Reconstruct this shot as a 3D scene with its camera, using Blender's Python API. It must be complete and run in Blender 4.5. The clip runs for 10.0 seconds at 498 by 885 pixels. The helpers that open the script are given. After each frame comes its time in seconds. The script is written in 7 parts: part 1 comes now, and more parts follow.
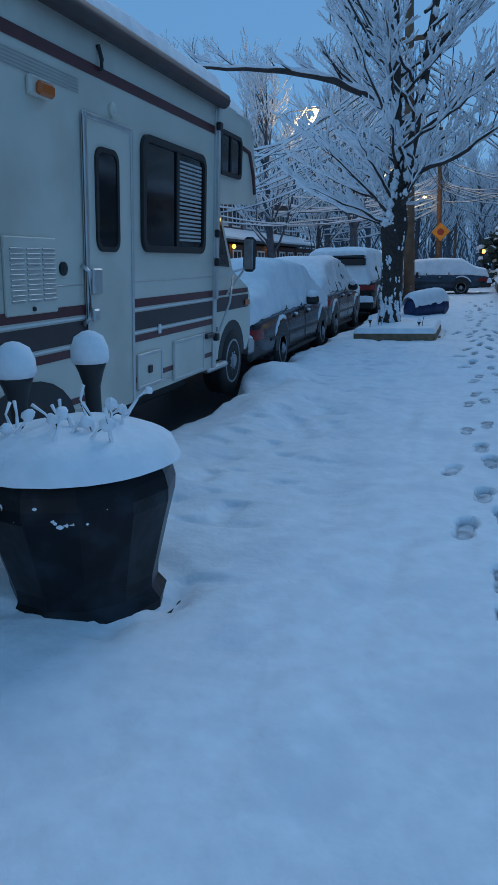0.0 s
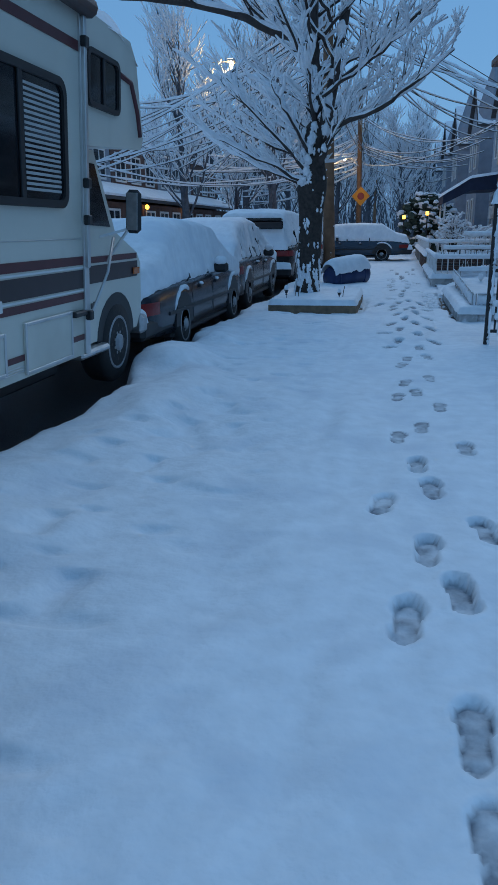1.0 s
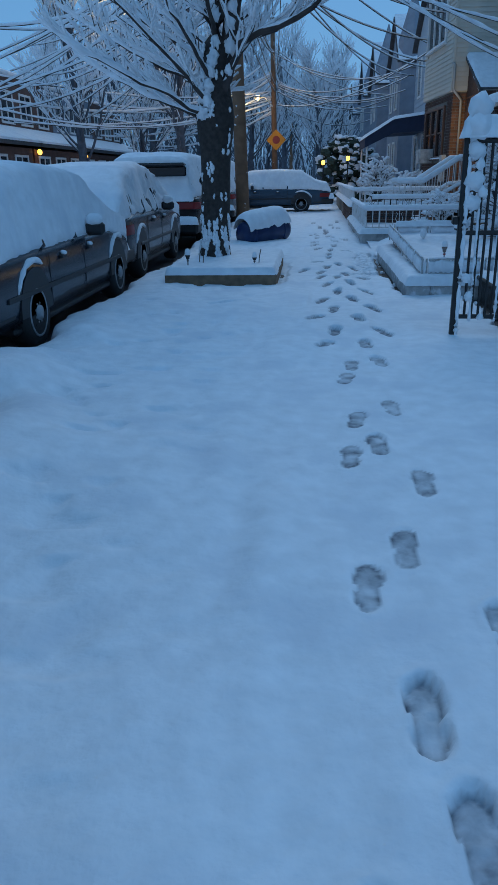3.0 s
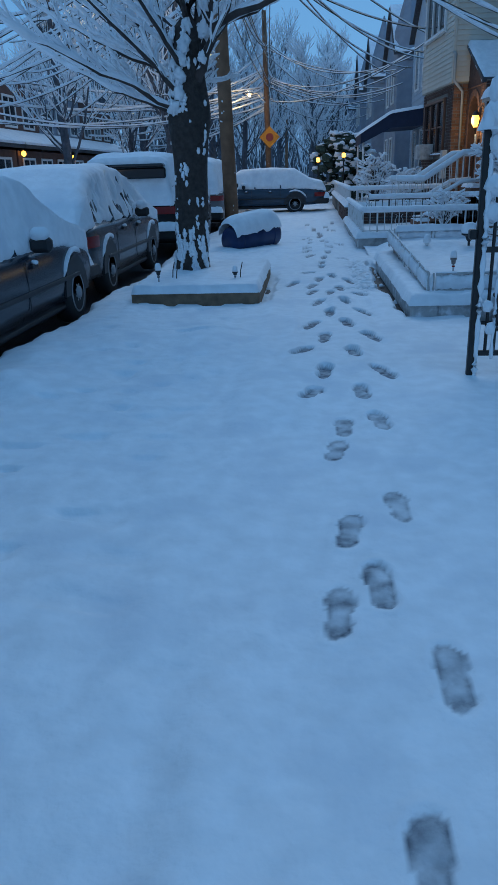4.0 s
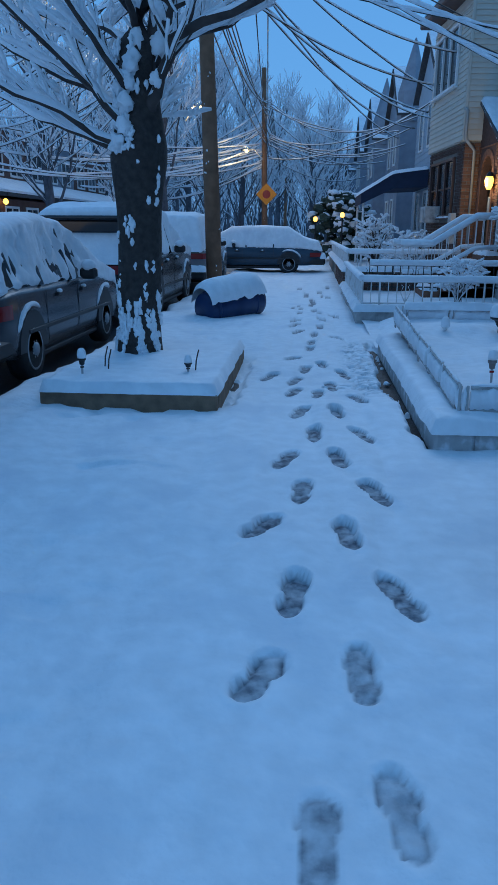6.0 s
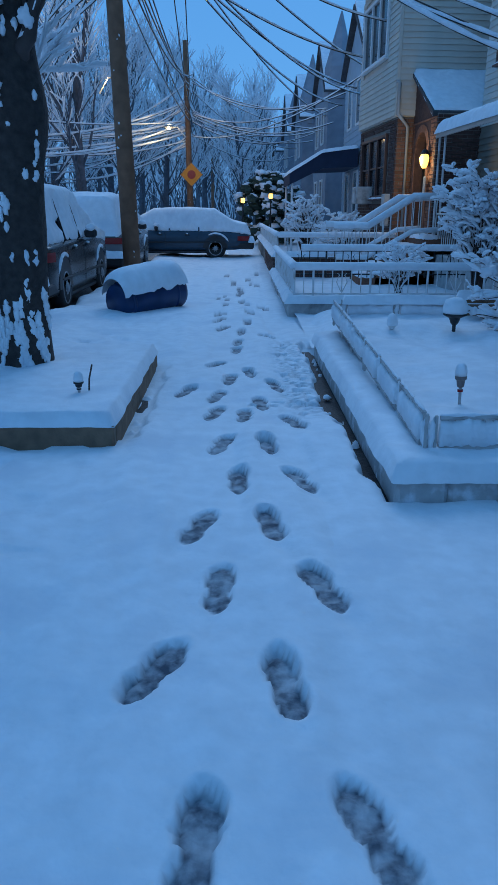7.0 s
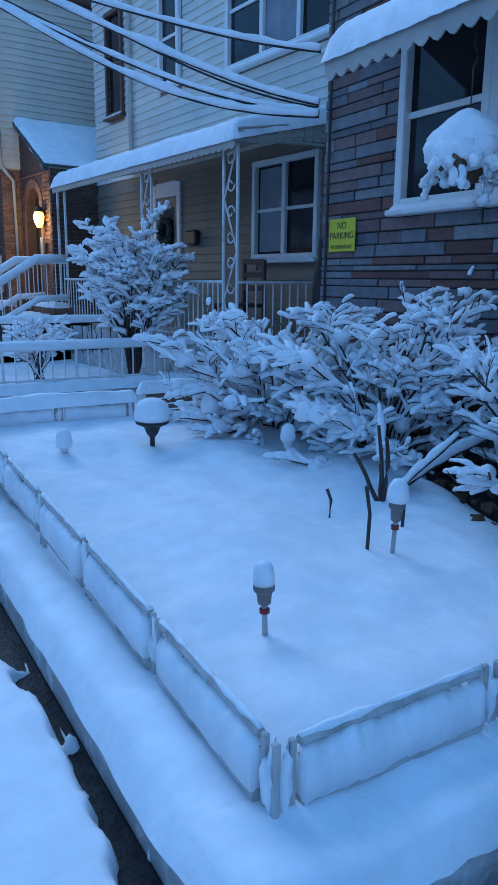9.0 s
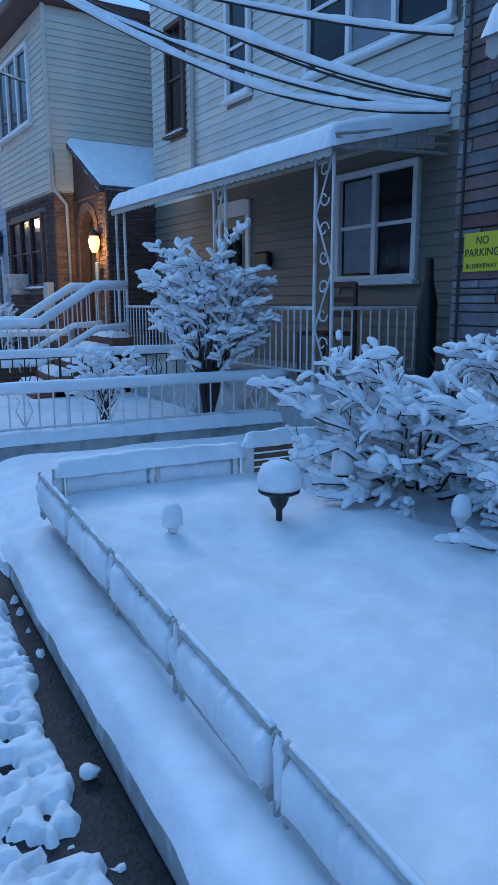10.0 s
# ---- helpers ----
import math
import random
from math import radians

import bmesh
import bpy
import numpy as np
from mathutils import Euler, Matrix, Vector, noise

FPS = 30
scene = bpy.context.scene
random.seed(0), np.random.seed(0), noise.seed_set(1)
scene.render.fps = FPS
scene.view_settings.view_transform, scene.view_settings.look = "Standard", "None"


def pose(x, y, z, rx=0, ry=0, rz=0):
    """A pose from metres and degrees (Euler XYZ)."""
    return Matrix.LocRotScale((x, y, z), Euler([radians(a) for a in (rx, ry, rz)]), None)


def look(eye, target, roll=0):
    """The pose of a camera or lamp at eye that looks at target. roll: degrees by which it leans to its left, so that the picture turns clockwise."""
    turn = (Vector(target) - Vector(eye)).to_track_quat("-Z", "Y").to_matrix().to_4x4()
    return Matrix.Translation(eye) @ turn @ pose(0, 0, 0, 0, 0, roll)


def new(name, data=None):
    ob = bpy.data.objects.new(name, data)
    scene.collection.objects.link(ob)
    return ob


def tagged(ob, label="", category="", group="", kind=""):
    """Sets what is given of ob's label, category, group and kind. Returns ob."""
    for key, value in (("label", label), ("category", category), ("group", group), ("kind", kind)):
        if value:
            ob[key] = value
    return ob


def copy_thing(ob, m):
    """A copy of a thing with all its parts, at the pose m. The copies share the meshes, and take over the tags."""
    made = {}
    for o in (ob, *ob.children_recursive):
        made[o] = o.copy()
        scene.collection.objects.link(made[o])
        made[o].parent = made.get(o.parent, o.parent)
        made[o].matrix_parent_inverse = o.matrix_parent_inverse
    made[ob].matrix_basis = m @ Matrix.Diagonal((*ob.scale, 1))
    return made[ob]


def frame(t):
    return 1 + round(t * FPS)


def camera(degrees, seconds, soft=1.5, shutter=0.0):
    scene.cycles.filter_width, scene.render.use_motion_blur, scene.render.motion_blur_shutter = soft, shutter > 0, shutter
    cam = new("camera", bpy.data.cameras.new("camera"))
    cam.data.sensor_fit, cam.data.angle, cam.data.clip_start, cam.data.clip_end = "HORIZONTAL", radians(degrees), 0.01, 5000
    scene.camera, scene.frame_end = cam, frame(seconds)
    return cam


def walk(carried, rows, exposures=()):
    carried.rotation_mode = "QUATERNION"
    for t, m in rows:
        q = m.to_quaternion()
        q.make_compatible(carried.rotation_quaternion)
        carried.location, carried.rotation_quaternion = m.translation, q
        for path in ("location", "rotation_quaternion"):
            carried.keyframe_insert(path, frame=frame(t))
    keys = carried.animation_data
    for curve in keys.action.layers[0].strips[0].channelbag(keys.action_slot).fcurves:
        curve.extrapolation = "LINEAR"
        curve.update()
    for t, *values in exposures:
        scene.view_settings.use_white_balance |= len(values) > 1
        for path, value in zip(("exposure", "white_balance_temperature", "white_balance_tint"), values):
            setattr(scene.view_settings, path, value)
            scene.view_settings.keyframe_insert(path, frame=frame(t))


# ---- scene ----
cam = camera(38.0, 10.0)
PATH = [
    (0, (0.121, 1.529, 1.284), (-0.462, 3.383, 0.812), -1.5),
    (0.5, (0.053, 2.179, 1.274), (-0.426, 4.046, 0.741), -0.7),
    (1, (0.028, 2.829, 1.261), (-0.346, 4.711, 0.694), -0.6),
    (1.5, (-0.089, 3.427, 1.29), (-0.447, 5.31, 0.72), -0.3),
    (2, (-0.141, 4.054, 1.262), (-0.496, 5.926, 0.653), -0.3),
    (2.5, (-0.171, 4.656, 1.261), (-0.412, 6.521, 0.579), 0.0),
    (2.7, (-0.143, 4.893, 1.249), (-0.334, 6.759, 0.556), -0.1),
    (3.8, (-0.025, 6.27, 1.272), (-0.181, 8.139, 0.578), -1.7),
    (4, (0.007, 6.532, 1.291), (-0.161, 8.398, 0.593), -1.8),
    (4.5, (0.04, 7.172, 1.317), (-0.064, 9.049, 0.634), 0.2),
    (5, (0.134, 7.796, 1.32), (-0.01, 9.696, 0.713), -0.0),
    (6.3, (0.132, 9.334, 1.308), (-0.019, 11.247, 0.743), 0.3),
    (6.5, (0.128, 9.607, 1.309), (0.015, 11.517, 0.726), -0.0),
    (7, (0.204, 10.185, 1.304), (0.231, 12.091, 0.696), 0.2),
    (7.3, (0.208, 10.542, 1.299), (0.356, 12.437, 0.676), 0.5),
    (7.5, (0.221, 10.767, 1.293), (0.51, 12.646, 0.67), 0.7),
    (7.6, (0.254, 10.9, 1.3), (0.689, 12.755, 0.692), 0.2),
    (7.7, (0.283, 11.03, 1.3), (0.887, 12.845, 0.716), 0.9),
    (8, (0.384, 11.389, 1.295), (1.26, 13.104, 0.754), 0.3),
    (8.5, (0.386, 11.936, 1.301), (1.327, 13.623, 0.782), 0.1),
    (9, (0.385, 12.458, 1.314), (1.381, 14.135, 0.873), 0.7),
    (9.5, (0.399, 13.019, 1.313), (1.394, 14.714, 0.943), 0.0),
    (10, (0.39, 13.564, 1.345), (1.307, 15.299, 0.962), -0.2),
]
LIGHT = [(0, 0.17, 6450, 9), (0.5, 0.28, 6650, 9), (1.0, 0.24, 6700, 10), (2.5, 0.2, 6450, 8), (4.5, 0.24, 6100, 7), (6.5, 0.28, 5500, 7), (7.5, 0.2, 5350, 6), (8.2, 0.54, 5400, 9), (9.0, 0.9, 5550, 12), (10.0, 0.88, 5900, 14)]
walk(cam, [(t, look(eye, target, roll)) for t, eye, target, roll in PATH], LIGHT)

# ---- light: an overcast winter dusk ----
world = bpy.data.worlds.new("world")
scene.world = world
world.use_nodes = True
wn, wl = world.node_tree.nodes, world.node_tree.links
sky = wn.new("ShaderNodeTexSky")
sky.sky_type, sky.sun_disc = "NISHITA", False
sky.sun_elevation, sky.sun_rotation = radians(12), radians(200)
sky.air_density, sky.dust_density, sky.ozone_density = 1.0, 0.6, 4.0
cloud = wn.new("ShaderNodeMixRGB")
cloud.inputs["Fac"].default_value = 0.72
cloud.inputs["Color2"].default_value = (1.75, 4.45, 8.6, 1)
wl.new(sky.outputs[0], cloud.inputs["Color1"])
wl.new(cloud.outputs[0], wn["Background"].inputs["Color"])
wn["Background"].inputs["Strength"].default_value = 0.075
sun = new("sun", bpy.data.lights.new("sun", "SUN"))
sun.data.energy, sun.data.angle, sun.data.color = 0.55, radians(35), (0.72, 0.85, 1.0)
sun.matrix_world = look((0.8, 8, 6.5), (0, 0, 0))


# ---- materials ----
def mat(name, color, rough=0.6, metal=0.0, var=0.12, scale=6.0, bump=0.0, bscale=40.0, emit=None, spec=0.5, rand=0.0, stain=None, sscale=1.2):
    m = bpy.data.materials.new(name)
    m.use_nodes = True
    n, l = m.node_tree.nodes, m.node_tree.links
    b = n["Principled BSDF"]
    b.inputs["Roughness"].default_value, b.inputs["Metallic"].default_value = rough, metal
    b.inputs["Specular IOR Level"].default_value = spec
    co = n.new("ShaderNodeTexCoord")
    tex = n.new("ShaderNodeTexNoise")
    tex.inputs["Scale"].default_value, tex.inputs["Detail"].default_value = scale, 6
    l.new(co.outputs["Object"], tex.inputs["Vector"])
    ramp = n.new("ShaderNodeMapRange")
    ramp.inputs["From Min"].default_value, ramp.inputs["From Max"].default_value = 0.3, 0.7
    ramp.inputs["To Min"].default_value, ramp.inputs["To Max"].default_value = 1 - var, 1 + var
    l.new(tex.outputs["Fac"], ramp.inputs["Value"])
    mul = n.new("ShaderNodeVectorMath")
    mul.operation = "SCALE"
    mul.inputs[0].default_value = color[:3]
    l.new(ramp.outputs["Result"], mul.inputs["Scale"])
    out = mul.outputs[0]
    if rand:
        info = n.new("ShaderNodeObjectInfo")
        rr = n.new("ShaderNodeMapRange")
        rr.inputs["To Min"].default_value, rr.inputs["To Max"].default_value = 1 - rand, 1 + rand
        l.new(info.outputs["Random"], rr.inputs["Value"])
        m2 = n.new("ShaderNodeVectorMath")
        m2.operation = "SCALE"
        l.new(out, m2.inputs[0])
        l.new(rr.outputs["Result"], m2.inputs["Scale"])
        out = m2.outputs[0]
    if stain:
        t2 = n.new("ShaderNodeTexNoise")
        t2.inputs["Scale"].default_value, t2.inputs["Detail"].default_value = sscale, 8
        l.new(co.outputs["Object"], t2.inputs["Vector"])
        r2 = n.new("ShaderNodeMapRange")
        r2.inputs["From Min"].default_value, r2.inputs["From Max"].default_value = 0.52, 0.68
        l.new(t2.outputs["Fac"], r2.inputs["Value"])
        mx = n.new("ShaderNodeMixRGB")
        mx.inputs["Color2"].default_value = (*stain, 1)
        l.new(r2.outputs["Result"], mx.inputs["Fac"])
        l.new(out, mx.inputs["Color1"])
        out = mx.outputs[0]
    l.new(out, b.inputs["Base Color"])
    if bump:
        t3 = n.new("ShaderNodeTexNoise")
        t3.inputs["Scale"].default_value, t3.inputs["Detail"].default_value = bscale, 5
        l.new(co.outputs["Object"], t3.inputs["Vector"])
        bp = n.new("ShaderNodeBump")
        bp.inputs["Strength"].default_value, bp.inputs["Distance"].default_value = bump, 0.02
        l.new(t3.outputs["Fac"], bp.inputs["Height"])
        l.new(bp.outputs["Normal"], b.inputs["Normal"])
    if emit:
        b.inputs["Emission Color"].default_value = (*emit[:3], 1)
        b.inputs["Emission Strength"].default_value = emit[3]
    return m


SNOW = mat("snow", (0.88, 0.90, 0.93), 0.75, var=0.06, scale=9, bump=0.32, bscale=24, spec=0.25, stain=(0.78, 0.81, 0.86), sscale=2.2)
ASPHALT = mat("wet asphalt", (0.045, 0.045, 0.05), 0.35, var=0.3, scale=20, bump=0.4, bscale=90)
PAVING = mat("wet concrete paving", (0.03, 0.029, 0.031), 0.6, var=0.5, scale=45, bump=0.4, bscale=70, spec=0.25, stain=(0.052, 0.05, 0.052), sscale=22)


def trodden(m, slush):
    """Snow that gives way to grey slush where boots have pressed it; the mask also carries painted shade at print
    edges.
    """
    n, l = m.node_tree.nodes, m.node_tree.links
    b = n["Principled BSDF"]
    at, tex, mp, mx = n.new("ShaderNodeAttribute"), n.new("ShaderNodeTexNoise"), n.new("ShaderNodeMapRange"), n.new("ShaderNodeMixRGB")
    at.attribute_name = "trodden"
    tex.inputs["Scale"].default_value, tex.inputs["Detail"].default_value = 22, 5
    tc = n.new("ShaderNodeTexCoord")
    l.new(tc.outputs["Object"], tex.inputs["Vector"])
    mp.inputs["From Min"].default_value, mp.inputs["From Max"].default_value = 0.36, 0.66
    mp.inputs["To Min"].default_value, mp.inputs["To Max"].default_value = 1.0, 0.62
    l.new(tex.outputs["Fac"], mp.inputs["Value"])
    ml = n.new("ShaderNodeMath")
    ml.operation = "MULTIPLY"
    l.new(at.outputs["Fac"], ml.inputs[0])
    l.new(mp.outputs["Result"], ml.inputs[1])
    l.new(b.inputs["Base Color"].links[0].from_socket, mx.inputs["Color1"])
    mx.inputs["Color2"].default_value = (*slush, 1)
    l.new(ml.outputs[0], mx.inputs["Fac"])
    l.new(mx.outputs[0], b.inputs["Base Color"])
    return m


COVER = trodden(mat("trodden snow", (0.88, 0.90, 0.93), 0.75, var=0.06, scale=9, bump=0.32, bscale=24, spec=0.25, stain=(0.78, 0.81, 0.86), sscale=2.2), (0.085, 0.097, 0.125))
CONCRETE = mat("weathered concrete", (0.5, 0.49, 0.48), 0.85, var=0.18, scale=9, bump=0.4, bscale=50, stain=(0.25, 0.24, 0.23), sscale=4)
DUSTED = mat("snow-dusted concrete", (0.5, 0.5, 0.5), 0.85, var=0.15, scale=9, bump=0.5, bscale=40, stain=(0.8, 0.82, 0.86), sscale=9)
STEPSTONE = mat("dark wet step concrete", (0.045, 0.04, 0.038), 0.7, var=0.4, scale=14, bump=0.5, bscale=60, spec=0.2, stain=(0.09, 0.085, 0.085), sscale=16)
RVWHITE = mat("cream fibreglass", (0.66, 0.63, 0.55), 0.35, var=0.05, scale=2, stain=(0.52, 0.49, 0.42), sscale=0.8)
RVTRIM = mat("aluminium trim", (0.6, 0.6, 0.6), 0.35, 0.7, var=0.1)
MAROON = mat("maroon stripe", (0.11, 0.028, 0.032), 0.45, var=0.12)
BROWN = mat("dark brown stripe", (0.05, 0.032, 0.034), 0.45, var=0.12)
AWNFAB = mat("rolled awning cover", (0.07, 0.045, 0.045), 0.6, var=0.2)
GLASS = mat("dark window glass", (0.012, 0.013, 0.016), 0.08, var=0.05, spec=0.4)
BLIND = mat("window blind slats", (0.45, 0.45, 0.44), 0.6, var=0.08)
CURTAIN = mat("pale curtain", (0.24, 0.26, 0.29), 0.8, var=0.15, scale=5)
RUBBER = mat("black rubber", (0.018, 0.018, 0.019), 0.7, var=0.2, scale=12, bump=0.2)
CHROME = mat("dull steel rim", (0.42, 0.42, 0.43), 0.35, 0.8, var=0.2, scale=15)
RIM = mat("grey painted wheel rim", (0.33, 0.34, 0.36), 0.5, 0.1, var=0.35, scale=9, stain=(0.16, 0.16, 0.16), sscale=5)
PLASTIC = mat("black plastic", (0.02, 0.02, 0.022), 0.5, var=0.15)
AMBER = mat("amber lens", (0.55, 0.12, 0.02), 0.25, var=0.1)
REDLENS = mat("red tail lens", (0.24, 0.012, 0.012), 0.2, var=0.1)
PAINTS = {k: mat(k + " car paint", c, 0.25, 0.25, var=0.08, scale=3, stain=tuple(v * 0.8 + 0.02 for v in c), sscale=2.5) for k, c in
          {"charcoal": (0.026, 0.032, 0.046), "grey": (0.06, 0.065, 0.078), "black": (0.02, 0.02, 0.022), "navy": (0.035, 0.06, 0.09), "silver": (0.22, 0.22, 0.23)}.items()}
BARK = mat("dark wet bark", (0.045, 0.035, 0.03), 0.85, var=0.4, scale=18, bump=0.9, bscale=26)
TWIG = mat("dark twigs", (0.06, 0.045, 0.04), 0.8, var=0.3, scale=10)
POLEWOOD = mat("brown utility pole wood", (0.19, 0.105, 0.06), 0.85, var=0.25, scale=5, bump=0.4, bscale=30)
PLANK = mat("weathered timber edging", (0.21, 0.14, 0.09), 0.85, var=0.3, scale=9, bump=0.4, bscale=30)
BRICK = mat("red brown brick", (0.19, 0.09, 0.055), 0.85, var=0.22, scale=16, bump=0.4, bscale=60, rand=0.3)
DARKBRICK = mat("dark brick", (0.085, 0.045, 0.035), 0.85, var=0.25, scale=12, bump=0.4, bscale=50, rand=0.25)
DARKMORTAR = mat("dark joint mortar", (0.065, 0.062, 0.062), 0.9, var=0.15)
MORTAR = mat("grey mortar", (0.2, 0.185, 0.165), 0.9, var=0.15)
BEIGE = mat("beige vinyl siding", (0.58, 0.54, 0.46), 0.55, var=0.06, scale=3, rand=0.05)
CREAM = mat("cream vinyl siding", (0.64, 0.62, 0.56), 0.55, var=0.06, scale=3, rand=0.05)
# tan of the lower porch front, darkened to hold the awning's shade
SHADETAN = mat("shaded tan porch wall", (0.2, 0.175, 0.14), 0.6, var=0.08, scale=3, rand=0.06)
BLUESIDE = mat("pale blue siding", (0.34, 0.42, 0.5), 0.6, var=0.07, scale=3)
GREYSIDE = mat("grey house wall", (0.25, 0.28, 0.33), 0.7, var=0.12, scale=3)
STONES = [mat(n, tuple(v * 0.6 for v in c), 0.75, var=0.18, scale=14, bump=0.5, bscale=40, rand=0.2) for n, c in
          (("grey veneer stone", (0.27, 0.26, 0.28)), ("pale veneer stone", (0.36, 0.35, 0.36)), ("mauve veneer stone", (0.30, 0.19, 0.18)), ("brown veneer stone", (0.24, 0.11, 0.09)))]
WHITE = mat("white painted iron", (0.74, 0.74, 0.74), 0.5, var=0.08, stain=(0.5, 0.46, 0.42), sscale=6)
FRAME = mat("white window frame", (0.76, 0.76, 0.75), 0.5, var=0.05)
BROWNFR = mat("brown window frame", (0.09, 0.045, 0.035), 0.5, var=0.1)
BLACKIRON = mat("black painted iron", (0.015, 0.015, 0.016), 0.45, var=0.2)
PLASTFENCE = mat("grey white lattice edging", (0.48, 0.47, 0.46), 0.6, var=0.15, scale=12, stain=(0.3, 0.29, 0.28), sscale=8)
POTBLUE = mat("dark glazed pot", (0.008, 0.009, 0.012), 0.34, spec=0.22, var=0.4, scale=6, bump=0.15, bscale=12, stain=(0.022, 0.026, 0.034), sscale=6)
BARRELBLUE = mat("dark blue plastic barrel", (0.012, 0.03, 0.10), 0.4, var=0.2, scale=5)
SIGNYEL = mat("yellow sign enamel", (0.62, 0.55, 0.02), 0.5, var=0.05)
SIGNORG = mat("amber warning sign", (0.62, 0.24, 0.012), 0.5, var=0.05)
INK = mat("black ink", (0.02, 0.02, 0.02), 0.6)
NAVY = mat("navy canvas", (0.012, 0.02, 0.05), 0.8, var=0.15)
AWNMETAL = mat("pale metal awning", (0.42, 0.40, 0.37), 0.5, var=0.1)
WARM = mat("lit lamp glass", (1.0, 0.8, 0.4), 0.4, emit=(1.0, 0.46, 0.05, 3.5))
WARM2 = mat("street lamp lens", (1.0, 0.85, 0.5), 0.4, emit=(1.0, 0.65, 0.2, 12))
WINLIT = mat("dim lit window", (0.3, 0.25, 0.15), 0.4, emit=(1.0, 0.65, 0.25, 0.6))
ROOFDARK = mat("dark shingles", (0.07, 0.07, 0.075), 0.85, var=0.25, scale=10)
LEAF = mat("dark evergreen needles", (0.03, 0.05, 0.035), 0.8, var=0.4, scale=8)
DRYLEAF = mat("dry brown leaves", (0.11, 0.06, 0.03), 0.85, var=0.4, scale=20)
# distant wood, its colour paled and blued to stand for haze
HAZEWOOD = mat("hazed far wood", (0.11, 0.115, 0.135), 0.9, var=0.3, scale=6)
WIRE = mat("black cable", (0.02, 0.02, 0.02), 0.6)
HOUSEFAR = mat("far brick front", (0.13, 0.07, 0.055), 0.85, var=0.2, scale=3)


# ---- building tools ----
class Mb:
    """Collects vertices and faces for one mesh."""

    def __init__(self):
        self.v, self.f = [], []

    def add(self, verts, faces):
        o = len(self.v)
        self.v.extend(tuple(p) for p in verts)
        self.f.extend(tuple(i + o for i in q) for q in faces)
        return self

    def box(self, a, b, r=0.01):
        """A box between two corners with chamfered edges."""
        lo, hi = [min(p, q) for p, q in zip(a, b)], [max(p, q) for p, q in zip(a, b)]
        r = min([r] + [(h - l) * 0.45 for l, h in zip(lo, hi)])
        bm = []
        idx = {}
        for sx in (0, 1):
            for sy in (0, 1):
                for sz in (0, 1):
                    s = (sx, sy, sz)
                    for ax in range(3):
                        p = []
                        for k in range(3):
                            e = hi[k] if s[k] else lo[k]
                            if k != ax:
                                e += -r if s[k] else r
                            p.append(e)
                        idx[s + (ax,)] = len(bm)
                        bm.append(p)
        faces = []
        for ax in range(3):
            u, w = [k for k in range(3) if k != ax]
            for side in (0, 1):
                q = []
                for a1, b1 in ((0, 0), (1, 0), (1, 1), (0, 1)):
                    s = [0, 0, 0]
                    s[ax], s[u], s[w] = side, a1, b1
                    q.append(idx[tuple(s) + (ax,)])
                flip = (side == 1) == (ax == 1)
                faces.append(q[::-1] if flip else q)
        for ax in range(3):
            u, w = [k for k in range(3) if k != ax]
            for a1 in (0, 1):
                for b1 in (0, 1):
                    s0, s1 = [0, 0, 0], [0, 0, 0]
                    s0[ax], s0[u], s0[w] = 0, a1, b1
                    s1[ax], s1[u], s1[w] = 1, a1, b1
                    faces.append([idx[tuple(s0) + (u,)], idx[tuple(s1) + (u,)], idx[tuple(s1) + (w,)], idx[tuple(s0) + (w,)]])
        for s in [(x, y, z) for x in (0, 1) for y in (0, 1) for z in (0, 1)]:
            faces.append([idx[s + (k,)] for k in range(3)])
        return self.add(bm, faces)

    def tube(self, pts, radii, n=6, up=(1.0, 1.0), cap=True, shift=0.0):
        """A tube along points; up scales the ring sideways and upwards, shift lifts it by a part of its radius."""
        pts = [Vector(p) for p in pts]
        if not hasattr(radii, "__len__"):
            radii = [radii] * len(pts)
        vs, fs = [], []
        for i, p in enumerate(pts):
            d = (pts[min(i + 1, len(pts) - 1)] - pts[max(i - 1, 0)])
            d = d.normalized() if d.length > 1e-9 else Vector((0, 0, 1))
            side = d.cross(Vector((0, 0, 1)))
            side = side.normalized() if side.length > 0.05 else Vector((1, 0, 0))
            top = side.cross(d).normalized()
            for k in range(n):
                a = 2 * math.pi * k / n
                vs.append(p + side * (math.cos(a) * radii[i] * up[0]) + top * (math.sin(a) * radii[i] * up[1]) + Vector((0, 0, shift * radii[i])))
        for i in range(len(pts) - 1):
            for k in range(n):
                a, b = i * n + k, i * n + (k + 1) % n
                fs.append((a, b, b + n, a + n))
        if cap:
            fs.append(tuple(range(n - 1, -1, -1)))
            fs.append(tuple(range((len(pts) - 1) * n, len(pts) * n)))
        return self.add(vs, fs)

    def lathe(self, prof, n=24, centre=(0, 0, 0)):
        """A turned form from rows of radius and height."""
        vs, fs = [], []
        for r, z in prof:
            for k in range(n):
                a = 2 * math.pi * k / n
                vs.append((centre[0] + r * math.cos(a), centre[1] + r * math.sin(a), centre[2] + z))
        for i in range(len(prof) - 1):
            for k in range(n):
                a, b = i * n + k, i * n + (k + 1) % n
                fs.append((a, b, b + n, a + n))
        fs.append(tuple(range(n - 1, -1, -1)))
        fs.append(tuple(range((len(prof) - 1) * n, len(prof) * n)))
        return self.add(vs, fs)

    def loft(self, secs, cap=True, closed=True):
        n = len(secs[0])
        vs = [p for s in secs for p in s]
        fs = []
        for i in range(len(secs) - 1):
            for k in range(n if closed else n - 1):
                a, b = i * n + k, i * n + (k + 1) % n
                fs.append((a, b, b + n, a + n))
        if cap and closed:
            fs.append(tuple(range(n - 1, -1, -1)))
